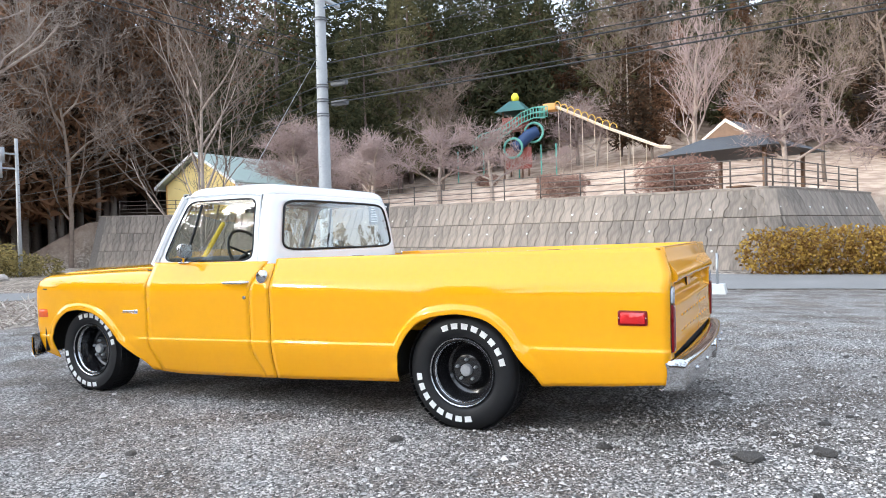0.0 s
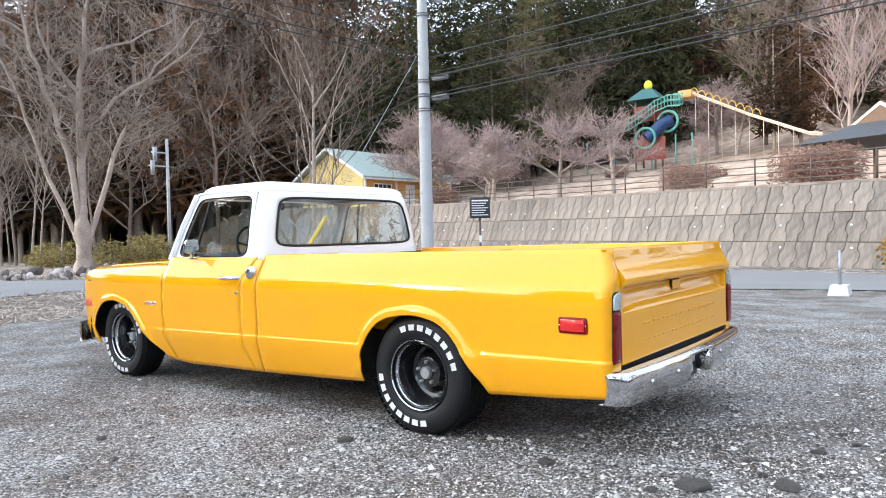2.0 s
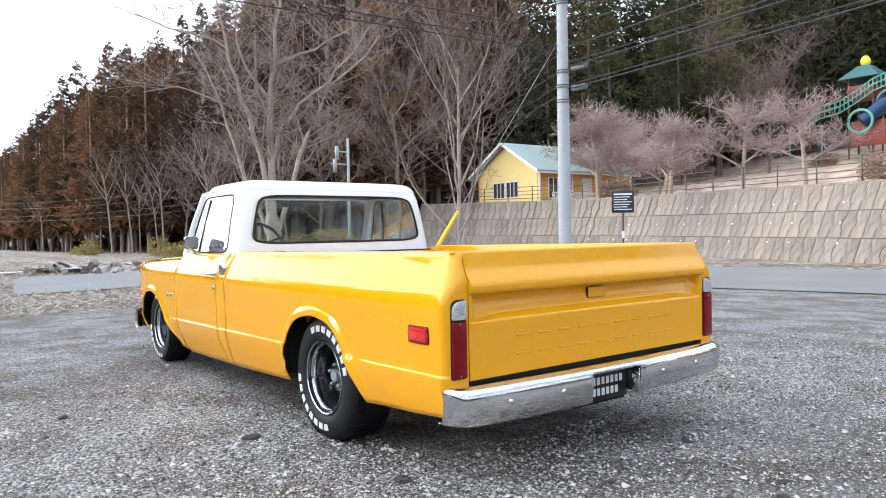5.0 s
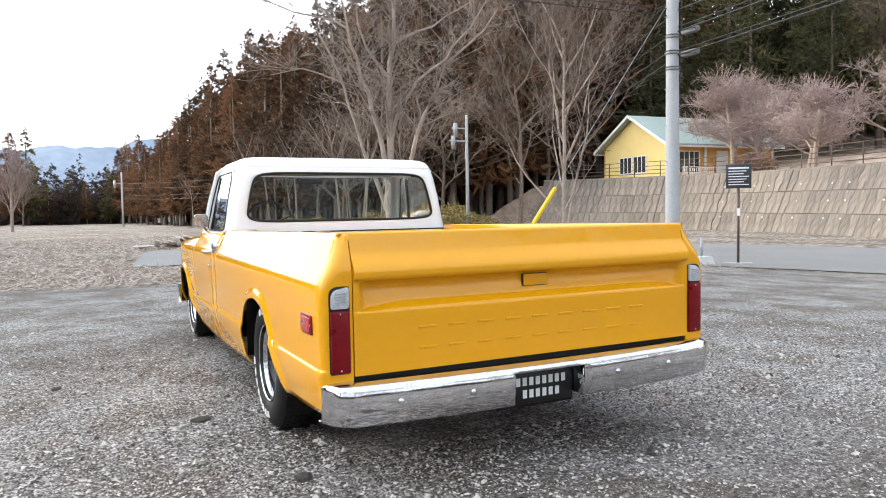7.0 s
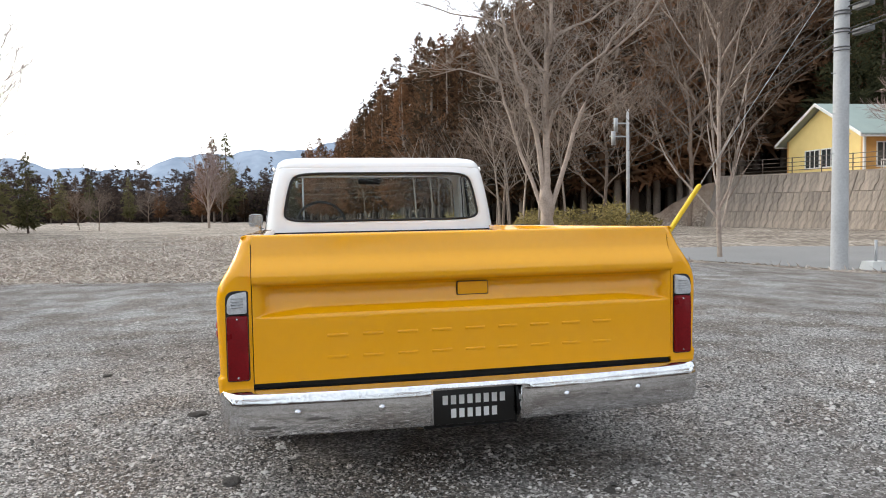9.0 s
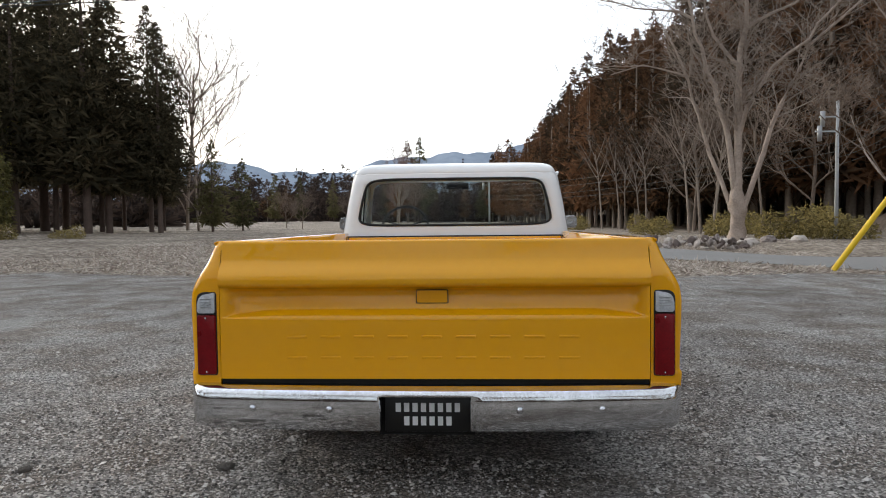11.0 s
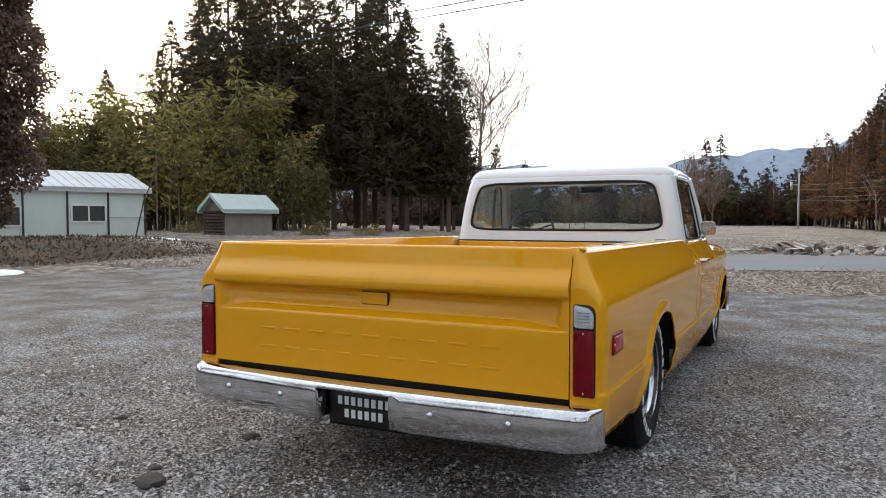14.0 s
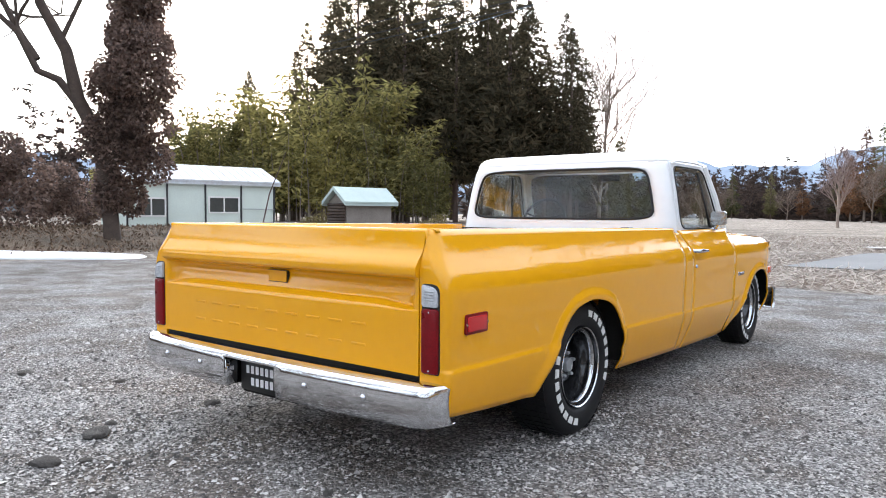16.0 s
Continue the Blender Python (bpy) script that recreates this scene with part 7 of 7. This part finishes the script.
ROCKS = [rock_mesh(k + 1, 0.55 + 0.1 * (k % 3)) for k in range(5)]
for me_ in ROCKS:
    me_.materials.append(STONE)
CLODS = [rock_mesh(k + 20, 0.42, "clod") for k in range(3)]
for me_ in CLODS:
    me_.materials.append(CLOD)
rr = random.Random(12)
for k, (x, y, s) in enumerate(((-1.25, 0.27, 0.052), (-0.98, -0.84, 0.05), (-0.92, -1.54, 0.085), (-0.70, -1.87, 0.07), (0.51, -1.33, 0.028), (-1.22, 0.28, 0.03), (-1.9, -0.9, 0.04), (-2.6, -1.2, 0.06), (-0.6, -1.75, 0.03), (-0.1, -1.9, 0.04), (-1.05, -1.4, 0.035), (-2.9, -1.9, 0.07), (0.3, -1.95, 0.03), (-2.0, 1.5, 0.04), (-1.4, -2.1, 0.05))):
    ob = new("earth_clod", CLODS[k % 3])
    ob.matrix_basis = Matrix.Translation((x, y, gz(x, y) + s * 0.12)) @ Matrix.Rotation(k * 1.3, 4, "Z") @ Matrix.Diagonal((s * 0.95, s * 0.78, s * 0.85, 1))
    tagged(ob, "flat dark clod of earth on the gravel", "clod", "clods on the gravel")
for k in range(34):
    x, y, s = rr.uniform(-3.6, 2.6), rr.uniform(-2.9, -1.35), rr.uniform(0.012, 0.032)
    ob = new("earth_clod", CLODS[k % 3])
    ob.matrix_basis = Matrix.Translation((x, y, gz(x, y) + s * 0.2)) @ Matrix.Rotation(k * 0.9, 4, "Z") @ Matrix.Diagonal((s * 1.1, s * 0.8, s, 1))
    tagged(ob, "small dark lump of earth on the gravel", "clod", "clods on the gravel")
pile = thing("stone_pile", "long heap of rough field stones beyond the lane", "stone pile", at=(6.5, 22.6, gz(6.5, 22.6)))
for k in range(170):
    x = rr.uniform(-5.6, 3.4)
    y = rr.gauss(0.0, 0.6) + 0.05 * x
    s = rr.uniform(0.06, 0.20)
    ob = new("stone", ROCKS[k % 5])
    ob.parent = pile
    ob.matrix_basis = Matrix.Translation((x, y, 0.10 + rr.uniform(0, 0.28) * max(0, 1 - abs(y)))) @ Euler((rr.uniform(0, 6), rr.uniform(0, 6), rr.uniform(0, 6))).to_matrix().to_4x4() @ Matrix.Diagonal((s, s * rr.uniform(0.6, 1), s * rr.uniform(0.6, 0.9), 1))
for k, (x, y, s) in enumerate(((9.8, 24.2, 0.30), (10.9, 25.6, 0.28), (12.0, 28.2, 0.34), (13.0, 30.3, 0.4), (11.4, 26.8, 0.26), (14.6, 32.2, 0.42), (10.3, 24.9, 0.22), (16.0, 32.0, 0.36), (8.9, 23.6, 0.26))):
    ob = new("boulder", ROCKS[k % 5])
    ob.matrix_basis = Matrix.Translation((x, y, gz(x, y) + s * 0.25)) @ Matrix.Rotation(k * 2.1, 4, "Z") @ Matrix.Diagonal((s * 1.2, s, s, 1))
    tagged(ob, "brown boulder lining the lane's verge", "boulder", "boulders on the verge")
tarp = thing("blue_sheet", "crumpled blue sheet among rubble", "sheet", at=(1.3, 23.6, gz(1.3, 23.6)))
bm = bmesh.new()
loft(bm, [[(x, y, 0.03 + 0.16 * math.exp(-(x * x + y * y) * 2) + 0.05 * float(wob(x * 9, y * 9))) for x in np.linspace(-0.7, 0.7, 12)] for y in np.linspace(-0.4, 0.4, 8)], False)
solidify(part("sheet", bm, TARP, tarp), 0.01)

rg = np.random.default_rng(3)
OCT = np.array([(1, 0, 0), (-1, 0, 0), (0, 1, 0), (0, -1, 0), (0, 0, 1), (0, 0, -1)], float)
OCTF = np.array([(0, 2, 4), (2, 1, 4), (1, 3, 4), (3, 0, 4)])
N = 175000
gx = rg.normal(-0.4, 2.7, N)
gy = rg.normal(-1.6, 2.2, N)
size = 0.0034 + 0.0072 * rg.power(0.4, N) + rg.uniform(0.003, 0.014, N) * (rg.uniform(0, 1, N) > 0.975)
keep = ~((np.abs(gx) < 0.7) & (gy > -0.7) & (gy < 3.4)) & (np.hypot(gx, gy) < 9) & inside(gx, gy, LOT) & ((np.hypot((gx - 0.9) / 1.3, gy + 1.75) > 0.9) | (rg.uniform(0, 1, N) > 0.45))
gx, gy, size = gx[keep], gy[keep], size[keep]
N = len(gx)
v = OCT[None] * rg.uniform(0.6, 1.25, (N, 6, 1)) * size[:, None, None] * np.array([1, 1, 0.62]) + rg.normal(0, 0.18, (N, 6, 3)) * size[:, None, None]
ang = rg.uniform(0, math.tau, N)
c, s = np.cos(ang)[:, None], np.sin(ang)[:, None]
v = np.stack([v[..., 0] * c - v[..., 1] * s, v[..., 0] * s + v[..., 1] * c, v[..., 2]], -1)
v += np.stack([gx, gy, ground_z(gx, gy) + size * 0.25], -1)[:, None]
f = (OCTF[None] + (np.arange(N) * 6)[:, None, None]).reshape(-1, 3)
tagged(raw("gravel", v.reshape(-1, 3), f, CHIP), "loose grey crushed stone on the lot", "gravel", kind="stuff")

STRAW = mat("dry_grass", (0.62, 0.55, 0.48), (0.28, 0.225, 0.185), rough=0.95, scale=0.6, fine=6, island=0.7, leaf=0.3)
N = 60000
gx = rg.uniform(-13, 12, N)
gy = 7.5 + 30 * rg.power(0.55, N)
d_, _, _ = poly_dist(gx, gy, LOT, True)
on_road = inside(gx, gy, NEAR + FAR[::-1])
hd_, _ = hill_d(gx, gy)
keep = ~inside(gx, gy, LOT) & ~on_road & (hd_ < -0.5) & (wob(gx * 1.3, gy * 1.3, 2, 10) > -0.35)
gx, gy = gx[keep], gy[keep]
n = len(gx)
p = np.stack([gx, gy, ground_z(gx, gy) - 0.01], -1)
d = rg.normal(0, 0.75, (n, 3)) * [1.3, 0.7, 0.22]
d[:, 2] = np.abs(d[:, 2]) + 0.03
tagged(raw("dry_grass", *sprays(p, d, 0.20, 0.014, rg, 1.0), STRAW), "matted pale dry grass at the field's edge", "grass", kind="stuff")
N = 16000
gx = rg.uniform(-26, -14.0, N)
gy = rg.uniform(-6, 15, N)
p = np.stack([gx, gy, ground_z(gx, gy)], -1)
d = rg.normal(0, 0.8, (N, 3)) + [0, 0, 0.3]
tagged(raw("leaf_litter", *sprays(p, d, 0.13, 0.024, rg, 1.0), PINKLITTER), "brown leaf litter and twigs on the bank", "litter", kind="stuff")

for k in range(34):
    for u_ in (0.27, 0.52, 0.77):
        if (k * 7 + int(u_ * 100)) % 5 < 3:
            q = wall_point(1.0 + k * 1.32 + u_ * 0.8, u_, 0.0)
            n = along_wall(1.0 + k * 1.32)[1]
            part("weep_pipe", tube(bmesh.new(), [q + n * 0.05, q - n * 0.03], 0.045, 8), TRIMW, wall)
rubble = thing("rubble_heap", "pale broken boards and rubble on the field's edge", "rubble", at=(2.0, 23.0, gz(2.0, 23.0)))
for k in range(26):
    a, b = rr.uniform(-2.4, 2.2), rr.gauss(0, 0.45)
    w, l = rr.uniform(0.04, 0.12), rr.uniform(0.25, 0.8)
    ob = part("board", boxed((-l, -w, 0), (l, w, 0.03), 0.006, 1), (TRIMW, WOOD, STONE, SLIDEW)[k % 4], rubble, smooth=False)
    ob.matrix_basis = Matrix.Translation((a, b, 0.05 + 0.12 * rr.random())) @ Euler((rr.uniform(-0.3, 0.3), rr.uniform(-0.35, 0.35), rr.uniform(0, 6.3))).to_matrix().to_4x4()

# ---- the wall's blocks, last ----
def block_mesh(kind):
    """One block of the wall: each side edge runs straight or waves out and in."""
    bm = bmesh.new()
    w, h, t, g = 0.281, 0.5, 0.05, 0.008
    wave = ((-1, -1), (-0.5, -1), (-0.22, 1), (0.3, 1), (0.56, -1), (1, -1))
    left, right = ((0, 1), (1, -1), (-1, 1), (1, 0))[kind]
    out = [(w - g + 0.062 * right * a, v * (h - g)) for v, a in wave] + [(-w + g + 0.062 * left * a, v * (h - g)) for v, a in wave[::-1]]
    loft(bm, [[(a, b, 0) for a, b in out], [(a, b, t * 0.6) for a, b in out], [(a * 0.965, b * 0.975, t) for a, b in out]])
    me = bpy.data.meshes.new("block")
    bm.to_mesh(me)
    bm.free()
    me.materials.append(BLOCKWALL)
    return me


BLOCKS = [block_mesh(k) for k in range(4)]
rr = random.Random(3)
pitch, nr = 0.562, 3
for r in range(nr):
    for k in range(int((WALL_LEN - 0.4) / pitch)):
        s = 0.4 + k * pitch
        p, n = along_wall(s)
        rise = float(coping_z(p.y)) - WALL_LOW
        t = Vector((-n.y, n.x, 0))
        up_v = (n * SET_BACK + Vector((0, 0, rise))).normalized()
        out_v = t.cross(up_v)
        if out_v.dot(n) > 0:
            t, out_v = -t, -out_v
        ob = new("block", BLOCKS[k % 4 if t.y > 0 else 3 - k % 4])
        ob.parent = wall
        ob.matrix_basis = Matrix.Translation(wall_point(s, (r + 0.5) / nr, -0.055 + rr.uniform(0, 0.014))) @ Matrix((t, up_v, out_v)).transposed().to_4x4() @ Matrix.Diagonal((1, math.hypot(SET_BACK, rise) / nr, 1, 1))
